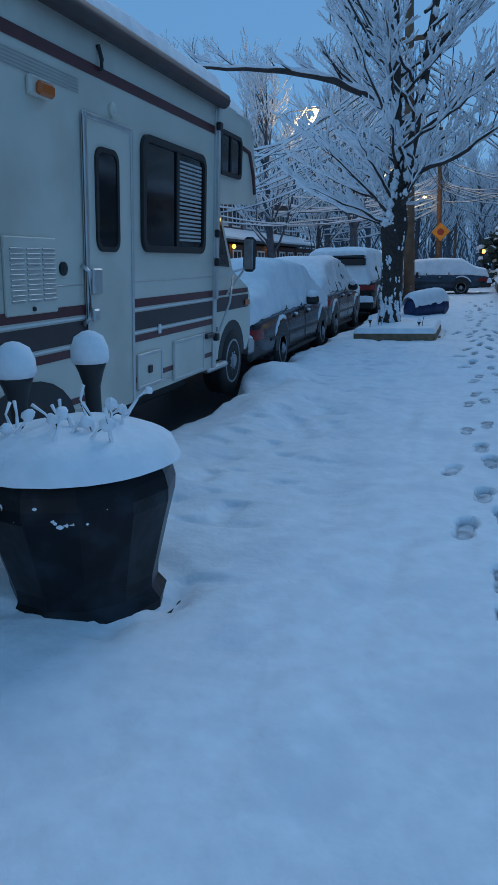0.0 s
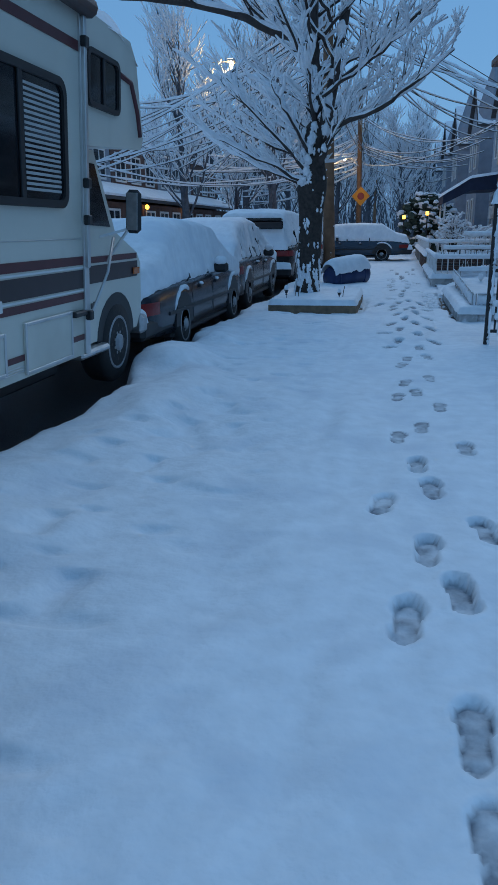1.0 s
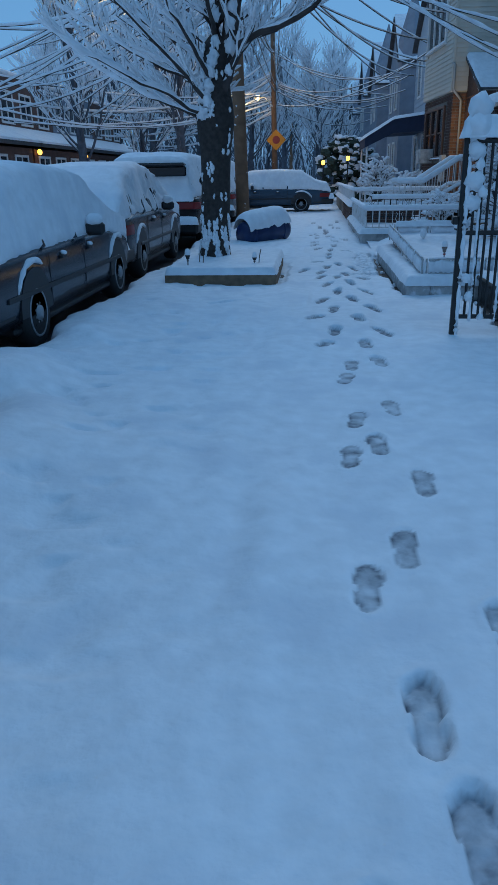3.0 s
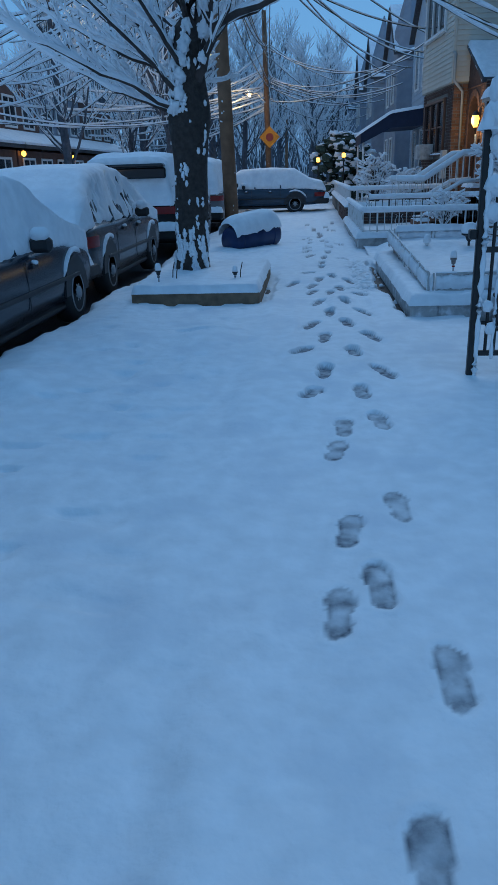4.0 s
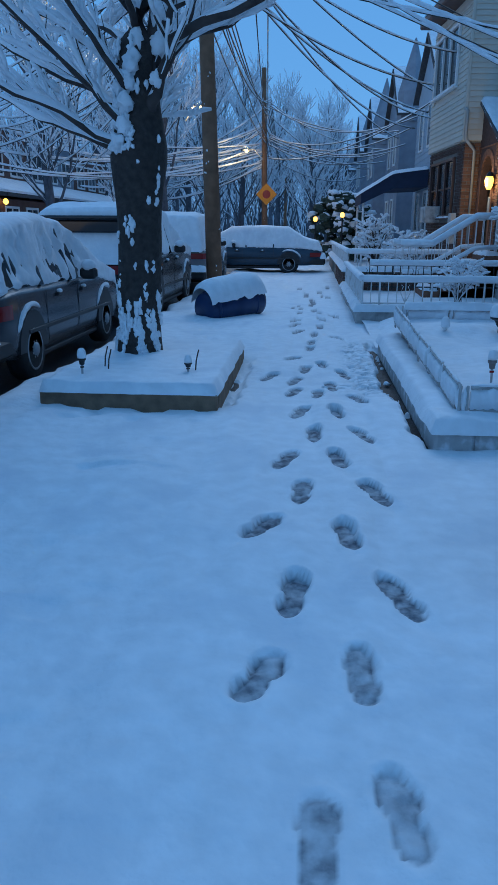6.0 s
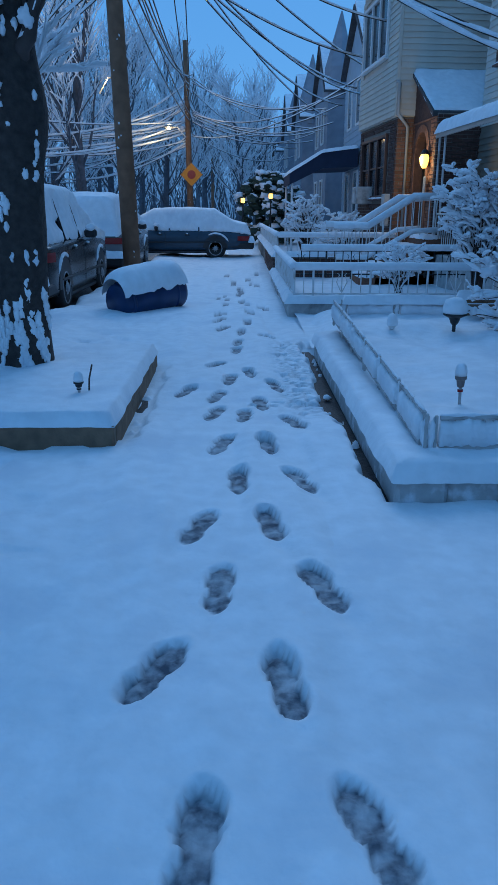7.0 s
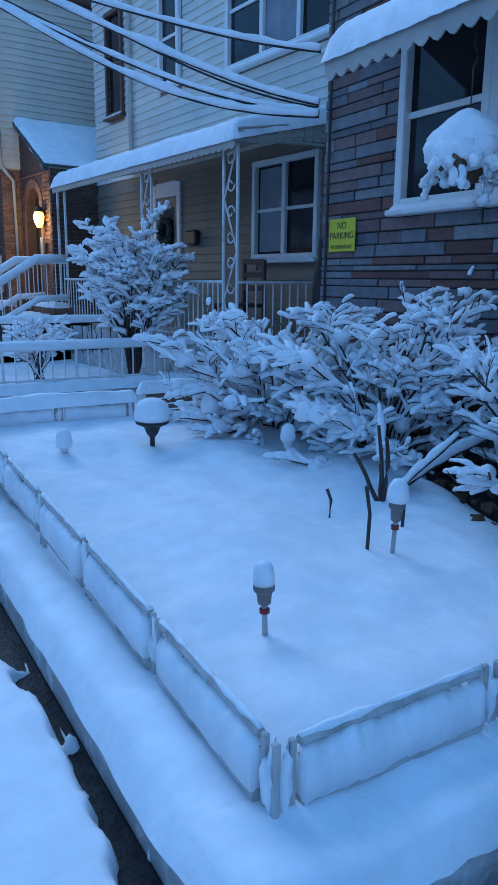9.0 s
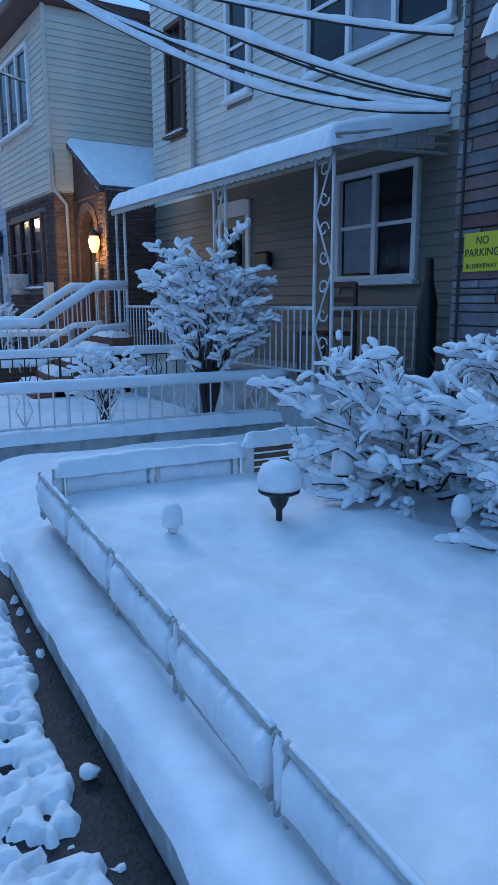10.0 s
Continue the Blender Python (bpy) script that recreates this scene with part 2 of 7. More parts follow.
            fs.append(tuple(range((len(secs) - 1) * n, len(secs) * n)))
        return self.add(vs, fs)

    def prism(self, poly, axis, a, b):
        """A flat outline of two coordinates, drawn out along an axis from a to b."""
        def place(p, t):
            q = list(p)
            q.insert(axis, t)
            return q
        n = len(poly)
        vs = [place(p, a) for p in poly] + [place(p, b) for p in poly]
        fs = [tuple(range(n)), tuple(range(2 * n - 1, n - 1, -1))] + [(k, k + n, (k + 1) % n + n, (k + 1) % n) for k in range(n)]
        return self.add(vs, fs)

    def blob(self, c, r, seed=0, squash=0.75, rough=0.18, rings=6, n=9):
        vs, fs = [], []
        o = Vector((seed * 3.1, seed * 1.7, seed * 0.7))
        for i in range(rings + 1):
            ph = math.pi * i / rings
            for k in range(n):
                a = 2 * math.pi * k / n
                d = Vector((math.sin(ph) * math.cos(a), math.sin(ph) * math.sin(a), math.cos(ph)))
                f = r * (1 + rough * noise.noise(d * 1.8 + o))
                vs.append((c[0] + d.x * f, c[1] + d.y * f, c[2] + d.z * f * squash))
        for i in range(rings):
            for k in range(n):
                a, b = i * n + k, i * n + (k + 1) % n
                fs.append((a, a + n, b + n, b))
        return self.add(vs, fs)

    def slab(self, x0, y0, x1, y1, z, h, r=0.06, step=0.04, wob=0.015, seed=1, zf=None, over=0.0):
        """A loaf of lying snow over a rectangle: rounded edges, uneven top and outline. zf: the height of the support."""
        nx, ny = max(3, min(220, int((x1 - x0) / step))), max(3, min(260, int((y1 - y0) / step)))
        x0, y0, x1, y1 = x0 - over, y0 - over, x1 + over, y1 + over
        vs, fs = [], []
        for j in range(ny + 1):
            for i in range(nx + 1):
                u, w = x0 + (x1 - x0) * i / nx, y0 + (y1 - y0) * j / ny
                d = min(u - x0, x1 - u, w - y0, y1 - w)
                e = 1.0 if d >= r else math.sqrt(max(0.0, 1 - (1 - d / r) ** 2))
                nz = noise.noise((u * 5 + seed, w * 5, seed * 1.3))
                n2 = noise.noise((u * 14, w * 14 + seed, 3.3))
                base = zf(u, w) if zf else z
                edge = 1 if d < 1e-9 else 0
                vs.append((u + edge * wob * nz, w + edge * wob * n2, base + (h + wob * nz + wob * 0.4 * n2) * e - (0.012 if edge else 0)))
        for j in range(ny):
            for i in range(nx):
                a = j * (nx + 1) + i
                fs.append((a, a + 1, a + nx + 2, a + nx + 1))
        return self.add(vs, fs)

    def mesh(self, name, smooth=False):
        me = bpy.data.meshes.new(name)
        me.from_pydata(self.v, [], self.f)
        if smooth:
            me.shade_smooth()
        me.update()
        return me


def part(name, mb, material, parent=None, label="", smooth=False, m=None):
    """One mesh object under a thing or a part."""
    me = mb if isinstance(mb, bpy.types.Mesh) else mb.mesh(name, smooth)
    if not me.materials:
        me.materials.append(material)
    ob = new(name, me)
    ob.parent = parent
    if m is not None:
        ob.matrix_basis = m
    if label:
        ob["label"] = label
    return ob


def thing(name, label, category, group="", kind="", m=None):
    ob = new(name)
    if m is not None:
        ob.matrix_basis = m
    return tagged(ob, label, category, group, kind)


def lone(name, mb, material, label, category, kind="", smooth=False, m=None, group=""):
    return tagged(part(name, mb, material, None, "", smooth, m), label, category, group, kind)


def vnoise(x, y, scale, seed):
    """Smooth value noise on arrays, from -1 to 1."""
    rng = np.random.RandomState(seed)
    g = rng.rand(64, 64) * 2 - 1
    u, v = np.asarray(x) / scale + 1000, np.asarray(y) / scale + 1000
    i, j = np.floor(u).astype(int), np.floor(v).astype(int)
    a, b = u - i, v - j
    a, b = a * a * (3 - 2 * a), b * b * (3 - 2 * b)
    p = lambda s, t: g[(i + s) % 64, (j + t) % 64]
    return (p(0, 0) * (1 - a) + p(1, 0) * a) * (1 - b) + (p(0, 1) * (1 - a) + p(1, 1) * a) * b


def smooth01(x):
    x = np.clip(x, 0, 1)
    return x * x * (3 - 2 * x)


# ---- ground ----
ROAD = -0.16
rng = random.Random(4)
lone("road", Mb().add([(-5000, -5000, ROAD), (5000, -5000, ROAD), (5000, 5000, ROAD), (-5000, 5000, ROAD)], [(0, 1, 2, 3)]), ASPHALT,
     "wet black asphalt road, bare under the parked vehicles", "road", "structure")
lone("pavement", Mb().box((-2.0, -6, -0.3), (0.96, 60, -0.060), 0.02), PAVING, "wet dark concrete pavement under the snow", "pavement", "structure")

lone("pavement_apron", Mb().box((0.963, -6, -0.3), (4.0, 13.38, -0.060), 0.02), PAVING, "wet concrete apron before the steps", "pavement", "structure")
# boot prints: x, y pairs along the trodden line
PRINTS = [0.02, 6.1, 0.26, 6.36, 0.21, 5.58, 0.31, 5.22, 0.12, 5.03, 0.29, 4.5, 0.3, 4.12, 0.2, 6.72, 0.1, 7.33, 0.25, 7.6, 0.49, 7.1, 0.4, 8.2, 0.46, 5.82,
          0.1, 8.5, 0.16, 9.06, 0.24, 8.66, 0.37, 9.28, 0.14, 9.93, 0.19, 10.27, 0.39, 10.36, 0.02, 10.87, 0.33, 10.92, 0.51, 11.45, 0.11, 11.42, 0.34, 12.0, -0.05, 12.06,
          0.13, 12.58, 0.51, 12.58, 0.34, 13.15, 0.03, 13.14, 0.2, 13.7, 0.52, 13.7, 0.1, 14.31, 0.37, 14.24, 0.56, 14.77, 0.04, 15.02, 0.24, 14.94, 0.36, 15.29, 0.04, 15.5,
          0.13, 16.06, 0.29, 16.27, 0.49, 15.83, -0.2, 15.65, 0.0, 16.63, 0.18, 17.41]


def snow_height(X, Y):
    """The snow over the pavement: drifts, the bank at the kerb, boot prints, bare strips beside the walls."""
    z = 0.026 * vnoise(X, Y, 0.9, 1) + 0.016 * vnoise(X, Y * 0.28, 0.3, 2) + 0.004 * vnoise(X, Y * 0.5, 0.12, 3) + 0.0014 * vnoise(X, Y, 0.045, 7)
    # shallow tracks along the walk
    z += 0.026 * vnoise(X, Y * 0.12, 0.13, 81) * np.exp(-((X - 0.05) / 0.7) ** 2) * smooth01((Y - 4) / 4) + 0.006 * vnoise(X, Y * 0.25, 0.16, 82)
    z -= 0.012 * np.exp(-((X - 0.15 - 0.05 * vnoise(Y, Y * 0, 2.5, 8)) / 0.28) ** 2)
    z -= 0.014 * np.exp(-((X + 0.22 - 0.16 * vnoise(Y, Y * 0, 1.7, 9)) / 0.06) ** 2) * smooth01((Y - 2) / 2) * smooth01(0.6 + vnoise(X, Y, 1.1, 17))
    z -= 0.012 * np.exp(-((X + 0.62 - 0.2 * vnoise(Y, Y * 0, 2.3, 18)) / 0.07) ** 2) * smooth01(0.4 + vnoise(X, Y, 0.9, 19))
    z += 0.012 * np.maximum(0, vnoise(X, Y * 0.6, 0.22, 21)) * np.exp(-((X + 1.3) / 0.7) ** 2)
    z -= 0.012 * smooth01(0.6 + vnoise(X, Y, 1.0, 22)) * np.exp(-((X - 0.62 - 0.11 * vnoise(Y, Y * 0, 2.2, 10)) / 0.04) ** 2) * smooth01((Y - 6) / 2)
    z = np.maximum(z, -0.014 + 0.25 * (z + 0.014))
    # the bank and its broken edge at the kerb
    edge = -2.21 + 0.10 * vnoise(X * 0, Y, 0.9, 4) + 0.05 * vnoise(X * 0, Y, 0.25, 5) - 0.22 * smooth01((Y - 8.2) / 1.2) * (1 - 0.4 * smooth01((Y - 10) / 1.0)) + 0.03 * smooth01((Y - 15) / 2)
    z += (0.045 + 0.06 * np.exp(-((Y - 9.5) / 2.6) ** 2)) * np.exp(-((X - edge - 0.42) / 0.42) ** 2) * (1 + 0.8 * vnoise(X, Y, 0.5, 6))
    z += 0.03 * np.exp(-((X + 1.25) / 0.5) ** 2 - ((Y - 8.9) / 1.3) ** 2)
    z += 0.03 * np.maximum(0, vnoise(X, Y, 0.2, 83) + 0.1) * np.exp(-((X - edge - 0.35) / 0.35) ** 2) - 0.035 * smooth01((vnoise(X, Y, 0.16, 84) - 0.35) / 0.3) * np.exp(-((X + 1.3) / 0.6) ** 2)
    drop = smooth01((edge - X) / 0.16 + 0.5)
    z = z * (1 - drop) + (-0.30) * drop
    # round the pot: a hollow on its lee side
    d = np.hypot(X + 1.36, Y - 3.98)
    z -= 0.040 * np.exp(-((d - 0.36) / 0.06) ** 2) * smooth01((X + 1.36) / 0.15) * smooth01((Y - 3.72) / 0.15) * (1 + 0.5 * vnoise(X, Y, 0.06, 91)) * smooth01((X + 1.36) / 0.4)
    z = np.where((X > -0.9) & (X < 1.3), np.maximum(z, -0.031 + 0.12 * (z + 0.031)), z)
    # bare wet strips
    ax = 0.875 - 0.065 * smooth01((Y - 14.6) / 0.9) + (0.010 + 0.018 * smooth01((Y - 14.6) / 0.6)) * vnoise(X, Y, 0.05, 77) + 0.035 * vnoise(X * 0, Y, 0.16, 11) + 0.03 * vnoise(X * 0, Y, 0.5, 12)
    bare = smooth01((X - ax) / 0.05 + 0.5) * smooth01((Y - 13.36) / 0.1) * (1 - smooth01((Y - 17.4) / 0.4)) * (X < 1.3)
    by = 13.31 + 0.03 * vnoise(X, Y * 0, 0.13, 13) + 0.05 * vnoise(X, Y * 0, 0.3, 113)
    bare = np.maximum(bare, smooth01((Y - by) / 0.05 + 0.5) * smooth01((X - 1.42) / 0.1) * (1 - smooth01((Y - 13.5) / 0.05)))
    cx = 1.58 + 0.03 * vnoise(X * 0, Y, 0.09, 14) + 0.05 * vnoise(X * 0, Y, 0.26, 114) + 0.04 * (13.3 - Y)
    bare = np.maximum(bare, smooth01((X - cx + 0.07) / 0.05 + 0.5) * smooth01((Y - 10.9) / 0.1) * (1 - smooth01((Y - 13.5) / 0.05)))
    bx = -0.40 + 0.03 * vnoise(X * 0, Y, 0.15, 15)
    bare = np.maximum(bare, 0.35 * smooth01((bx - X) / 0.03) * smooth01((X + 0.6) / 0.05) * smooth01((Y - 14.35) / 0.15) * (1 - smooth01((Y - 16.4) / 0.3)))
    bare = bare * (X < 1.75)
    pit = smooth01((vnoise(X, Y, 0.04, 23) - 0.35) / 0.2) * np.exp(-((X - 0.66) / 0.10) ** 2) * smooth01((Y - 14.7) / 0.8) * (1 - smooth01((Y - 17.4) / 0.5))
    crumb = smooth01((vnoise(X, Y, 0.032, 25) + 0.5 * vnoise(X, Y, 0.07, 26) - 0.02) / 0.35) * np.exp(-((X - 0.7) / 0.17) ** 2) * smooth01((Y - 14.5) / 0.8) * (1 - smooth01((Y - 17.4) / 0.5))
    z = z - 0.012 * crumb
    pit = np.maximum(pit, smooth01((vnoise(X, Y, 0.05, 24) - 0.1) / 0.2) * np.exp(-((Y - 15.25) / 0.05) ** 2) * smooth01((X - 0.2) / 0.1))
    z = z - 0.07 * pit
    clods = smooth01((vnoise(X, Y, 0.07, 16) - 0.62) / 0.15)
    z = z - bare * (0.10 - 0.07 * clods)
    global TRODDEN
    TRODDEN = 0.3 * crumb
    r = random.Random(11)
    pts = list(zip(PRINTS[::2], PRINTS[1::2])) + [(r.uniform(-0.1, 0.55), 17.8 + 0.33 * k + r.uniform(-0.1, 0.1)) for k in range(28)]
    for n, (px, py) in enumerate(pts):
        sel = (np.abs(X - px) < 0.35) & (np.abs(Y - py) < 0.5)
        if not sel.any():
            continue
        a = radians(r.uniform(-5, 5) + max(-20, min(22, (px - 0.24) * 75)) * (0.25 if py < 9 else 1.0))
        u = (X[sel] - px) * math.cos(a) + (Y[sel] - py) * math.sin(a)
        v = -(X[sel] - px) * math.sin(a) + (Y[sel] - py) * math.cos(a)
        wv = 0.052 - 0.008 * np.cos(v / 0.15 * math.pi) * (v < 0) + 0.006 * (v > 0.03) - 0.005 * np.exp(-((v + 0.03) / 0.03) ** 2)
        late = float(smooth01(np.array((py - 10.6) / 1.0)))
        k = np.sqrt((u / wv) ** 2 + (np.abs(v) / (0.152 + 0.026 * late)) ** 3.2)
        k = k + 0.10 * vnoise(X[sel], Y[sel], 0.035, 20 + n % 7)
        sole = -0.031 + (0.012 + 0.008 * r.random()) * (1 - late) - 0.004 * late + 0.006 * vnoise(X[sel], Y[sel], 0.045, 30 + n % 5) + 0.005 * vnoise(X[sel], Y[sel], 0.02, 40)
        sole -= 0.005 * smooth01((k - 0.6) / 0.3)
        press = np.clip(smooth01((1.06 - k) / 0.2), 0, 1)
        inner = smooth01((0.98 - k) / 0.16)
        # slush in the sole, plus shade painted darker towards the print's rim
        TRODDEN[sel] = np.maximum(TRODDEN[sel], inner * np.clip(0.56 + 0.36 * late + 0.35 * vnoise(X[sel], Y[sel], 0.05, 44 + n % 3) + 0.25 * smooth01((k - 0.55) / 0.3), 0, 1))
        z[sel] -= 0.016 * np.exp(-(u / 0.045) ** 2) * smooth01((v + 0.5) / 0.3) * (1 - smooth01((v + 0.05) / 0.2)) * (0.3 + 0.7 * late)
        z[sel] = z[sel] * (1 - press) + np.minimum(z[sel], sole) * press
        z[sel] += 0.005 * np.exp(-((k - 1.2) / 0.15) ** 2)
    return z


def graded(lo, hi, f0, f1, fine, coarse):
    out = [lo]
    while out[-1] < hi:
        x = out[-1]
        gap = max(f0 - x, x - f1, 0)
        out.append(x + fine + min(coarse - fine, gap * 0.06))
    return np.array(out)


def height_sheet(name, xs, ys, fn):
    X, Y = np.meshgrid(xs, ys)
    Z = fn(X, Y)
    co = np.stack([X, Y, Z], -1).reshape(-1, 3)
    ny, nx = X.shape
    i = (np.arange(ny - 1)[:, None] * nx + np.arange(nx - 1)[None, :]).ravel()
    quads = np.stack([i, i + 1, i + nx + 1, i + nx], 1)
    me = bpy.data.meshes.new(name)
    me.vertices.add(len(co))
    me.vertices.foreach_set("co", co.ravel())
    me.loops.add(quads.size)
    me.loops.foreach_set("vertex_index", quads.ravel().astype(np.int32))
    me.polygons.add(len(quads))
    me.polygons.foreach_set("loop_start", np.arange(0, quads.size, 4, dtype=np.int32))
    me.update(calc_edges=True)
    me.shade_smooth()
    return me


xs = graded(-2.7, 2.6, -0.3, 1.72, 0.014, 0.05)
ys = graded(-5, 60, 3.8, 17.6, 0.014, 0.5)
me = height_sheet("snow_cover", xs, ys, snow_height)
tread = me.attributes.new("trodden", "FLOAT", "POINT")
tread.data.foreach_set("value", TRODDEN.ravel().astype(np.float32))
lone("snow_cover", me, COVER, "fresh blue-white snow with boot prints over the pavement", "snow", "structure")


def road_snow(X, Y):
    z = -0.06 + 0.02 * vnoise(X, Y, 1.3, 50) - 0.14 * smooth01((X + 4.6 + 0.15 * vnoise(X * 0, Y, 0.7, 51)) / 0.3) + 0.01 * vnoise(X, Y, 0.3, 52)
    return z - 0.03 * np.exp(-((X + 6.1) / 0.2) ** 2) - 0.03 * np.exp(-((X + 7.7) / 0.2) ** 2)


lone("road_snow", height_sheet("road_snow", np.arange(-26, -4.2, 0.15), np.arange(-10, 140, 0.4), road_snow), SNOW, "snow lying over the far half of the street", "snow", "structure")
lone("field_snow", height_sheet("field_snow", np.arange(-60, 60, 1.5), np.arange(58, 400, 3.0), lambda X, Y: -0.1 + 0.05 * vnoise(X, Y, 5, 53)), SNOW, "snow-covered ground further up the street", "snow", "structure")
lone("yard_snow", height_sheet("yard_snow", np.arange(0.93, 14, 0.1), np.arange(17.35, 59, 0.15), lambda X, Y: 0.03 + 0.03 * vnoise(X, Y, 0.8, 54) + 0.012 * vnoise(X, Y, 0.25, 55)), SNOW,
     "snow over the front yards", "snow", "structure")
kerb = thing("kerb", "grey concrete kerb along the street, mostly buried", "kerb", "", "structure")
for k in range(20):
    part("kerb_stone", Mb().box((-2.16, -6 + 3 * k, -0.3), (-2.002, -3.02 + 3 * k, -0.07), 0.02), CONCRETE, kerb)

# ---- motorhome ----
def motorhome():
    lean = Matrix.Translation((-2.17, 0, 1.8)) @ Matrix.Rotation(radians(3.2), 4, "Y") @ Matrix.Translation((0, 0, -1.8))
    rv = thing("motorhome", "cream motorhome with maroon and brown stripes, snow on its roof", "motorhome", m=lean)
    body = Mb().prism([(2.0, 0.36), (7.98, 0.36), (7.98, 2.66), (7.94, 2.72), (2.0, 2.72)], 0, -2.3, 0)
    part("body", body, RVWHITE, rv)
    over = Mb().prism([(7.98, 1.84), (9.22, 1.92), (9.27, 2.0), (9.2, 2.25), (9.1, 2.58), (8.96, 2.70), (7.98, 2.72)], 0, -2.3, -0.002)
    part("cab_over", over, RVWHITE, rv)
    part("cab", Mb().prism([(7.99, 0.36), (7.99, 1.83), (8.5, 1.85), (8.95, 1.24), (9.5, 1.05), (9.6, 0.95), (9.62, 0.5), (9.5, 0.36)], 0, -2.14, -0.14), RVWHITE, rv)
    part("bumper", Mb().box((-2.2, 9.55, 0.28), (-0.1, 9.72, 0.46), 0.03), CHROME, rv)
    part("cab_window", Mb().prism([(8.12, 1.3), (8.12, 1.75), (8.5, 1.75), (8.82, 1.28)], 0, -0.145, -0.132), GLASS, rv)
    part("windscreen", Mb().prism([(8.56, 1.80), (8.6, 1.82), (8.98, 1.27), (8.94, 1.25)], 0, -1.95, -0.3), GLASS, rv)
    # stripes, a few millimetres proud of the side
    def stripe(name, z0, z1, material, y0=2.02, y1=7.93):
        part(name, Mb().box((0.001, y0, z0), (0.006, y1, z1), 0.001), material, rv)
    stripe("upper_stripe", 2.42, 2.485, MAROON)
    stripe("stripe", 1.02, 1.08, MAROON)
    stripe("white_line", 0.995, 1.008, FRAME)
    stripe("broad_stripe", 0.855, 0.985, BROWN)
    stripe("white_line", 0.832, 0.845, FRAME)
    stripe("stripe", 0.772, 0.822, MAROON)
    stripe("lower_stripe", 0.475, 0.515, MAROON, 5.4)
    for k in range(5):
        stripe("pin_line", 2.36 - 0.018 * k, 2.366 - 0.018 * k, RVTRIM, 2.02, 5.6)
    for k in range(3):
        stripe("pin_line", 0.44 - 0.016 * k, 0.446 - 0.016 * k, RVTRIM, 5.4, 7.5)
    part("cab_stripe", Mb().box((-0.139, 8.0, 0.84), (-0.134, 9.5, 0.98), 0.001), BROWN, rv)
    part("cab_stripe", Mb().box((-0.139, 8.0, 1.0), (-0.134, 9.48, 1.05), 0.001), MAROON, rv)
    part("marker_lamp", Mb().box((-0.13, 9.36, 0.86), (-0.118, 9.52, 0.92), 0.004), AMBER, rv)
    for k in range(7):
        part("script_mark", Mb().box((-0.139, 8.12 + 0.055 * k, 0.60 + 0.008 * k), (-0.135, 8.155 + 0.055 * k, 0.645 + 0.008 * k + 0.02 * (k == 0)), 0.001), BROWN, rv)
    # corner trim, roof rail and rolled awning
    part("corner_trim", Mb().box((-0.01, 7.93, 0.36), (0.022, 8.01, 2.66), 0.006), RVTRIM, rv)
    part("awning_roll", Mb().tube([(0.05, 2.0, 2.70), (0.05, 8.02, 2.70)], 0.065, 10), AWNFAB, rv, "rolled brown awning under the roof edge", True)
    part("awning_arm", Mb().box((0.022, 7.93, 1.0), (0.05, 7.975, 2.64), 0.006), RVTRIM, rv)
    for z in (2.45, 1.55, 1.3, 0.62):
        part("arm_bracket", Mb().box((0.02, 7.92, z), (0.065, 7.985, z + 0.07), 0.008), PLASTIC, rv)
    part("hook", Mb().tube([(0.01, 5.83, 2.6), (0.03, 5.84, 2.52), (0.02, 5.85, 2.46)], 0.014, 5), PLASTIC, rv)
    # entrance door
    dr = part("door", Mb().box((0.0, 5.63, 0.34), (0.016, 6.24, 2.18), 0.012), RVWHITE, rv, "cream entrance door with a tall dark window")
    for a, b in (((0.012, 5.60, 0.34), (0.026, 5.635, 2.2)), ((0.012, 6.235, 0.34), (0.026, 6.265, 2.2)), ((0.012, 5.635, 2.17), (0.026, 6.235, 2.2))):
        part("door_frame", Mb().box(a, b, 0.004), RVTRIM, dr)
    part("door_window", rounded(5.75, 1.41, 6.04, 2.02, 0.07, 0.014, 0.024), GLASS, dr)
    part("door_gasket", rounded_ring(5.75, 1.41, 6.04, 2.02, 0.07, 0.03, 0.014, 0.03), PLASTIC, dr)
    part("door_lock", Mb().box((0.014, 5.66, 1.14), (0.04, 5.78, 1.30), 0.01), RVTRIM, dr)
    part("door_lock", Mb().box((0.014, 5.66, 0.97), (0.04, 5.74, 1.05), 0.01), RVTRIM, dr)
    part("grab_handle", Mb().tube([(0.01, 5.57, 1.32), (0.06, 5.57, 1.28), (0.06, 5.57, 1.0), (0.01, 5.57, 0.96)], 0.014, 6), RVTRIM, rv, smooth=True)
    for a, b in (((0.006, 5.60, 0.36), (0.03, 5.64, 2.18)),):
        part("door_post", Mb().box(a, b, 0.005), RVTRIM, rv)
    part("door_light", Mb().lathe([(0.045, 0), (0.045, 0.02), (0.02, 0.03)], 14), RVWHITE, rv, m=pose(0.0, 6.0, 2.27, 0, 90, 0))
    # side window with blind
    w = part("window", rounded(6.43, 1.42, 7.66, 2.19, 0.09, 0.004, 0.012), GLASS, rv, "dark sliding side window with a blind")
    part("window_frame", rounded_ring(6.43, 1.42, 7.66, 2.19, 0.09, 0.05, 0.002, 0.03), PLASTIC, w)
    part("mullion", Mb().box((0.012, 7.03, 1.45), (0.028, 7.08, 2.16), 0.004), PLASTIC, w)
    for k in range(20):
        part("blind_slat", Mb().box((0.0125, 7.11, 1.50 + 0.031 * k), (0.0145, 7.59, 1.517 + 0.031 * k), 0.0008), BLIND, w)
    c = part("cab_over_window", rounded(8.06, 2.12, 8.66, 2.48, 0.06, 0.0, 0.01), GLASS, rv)
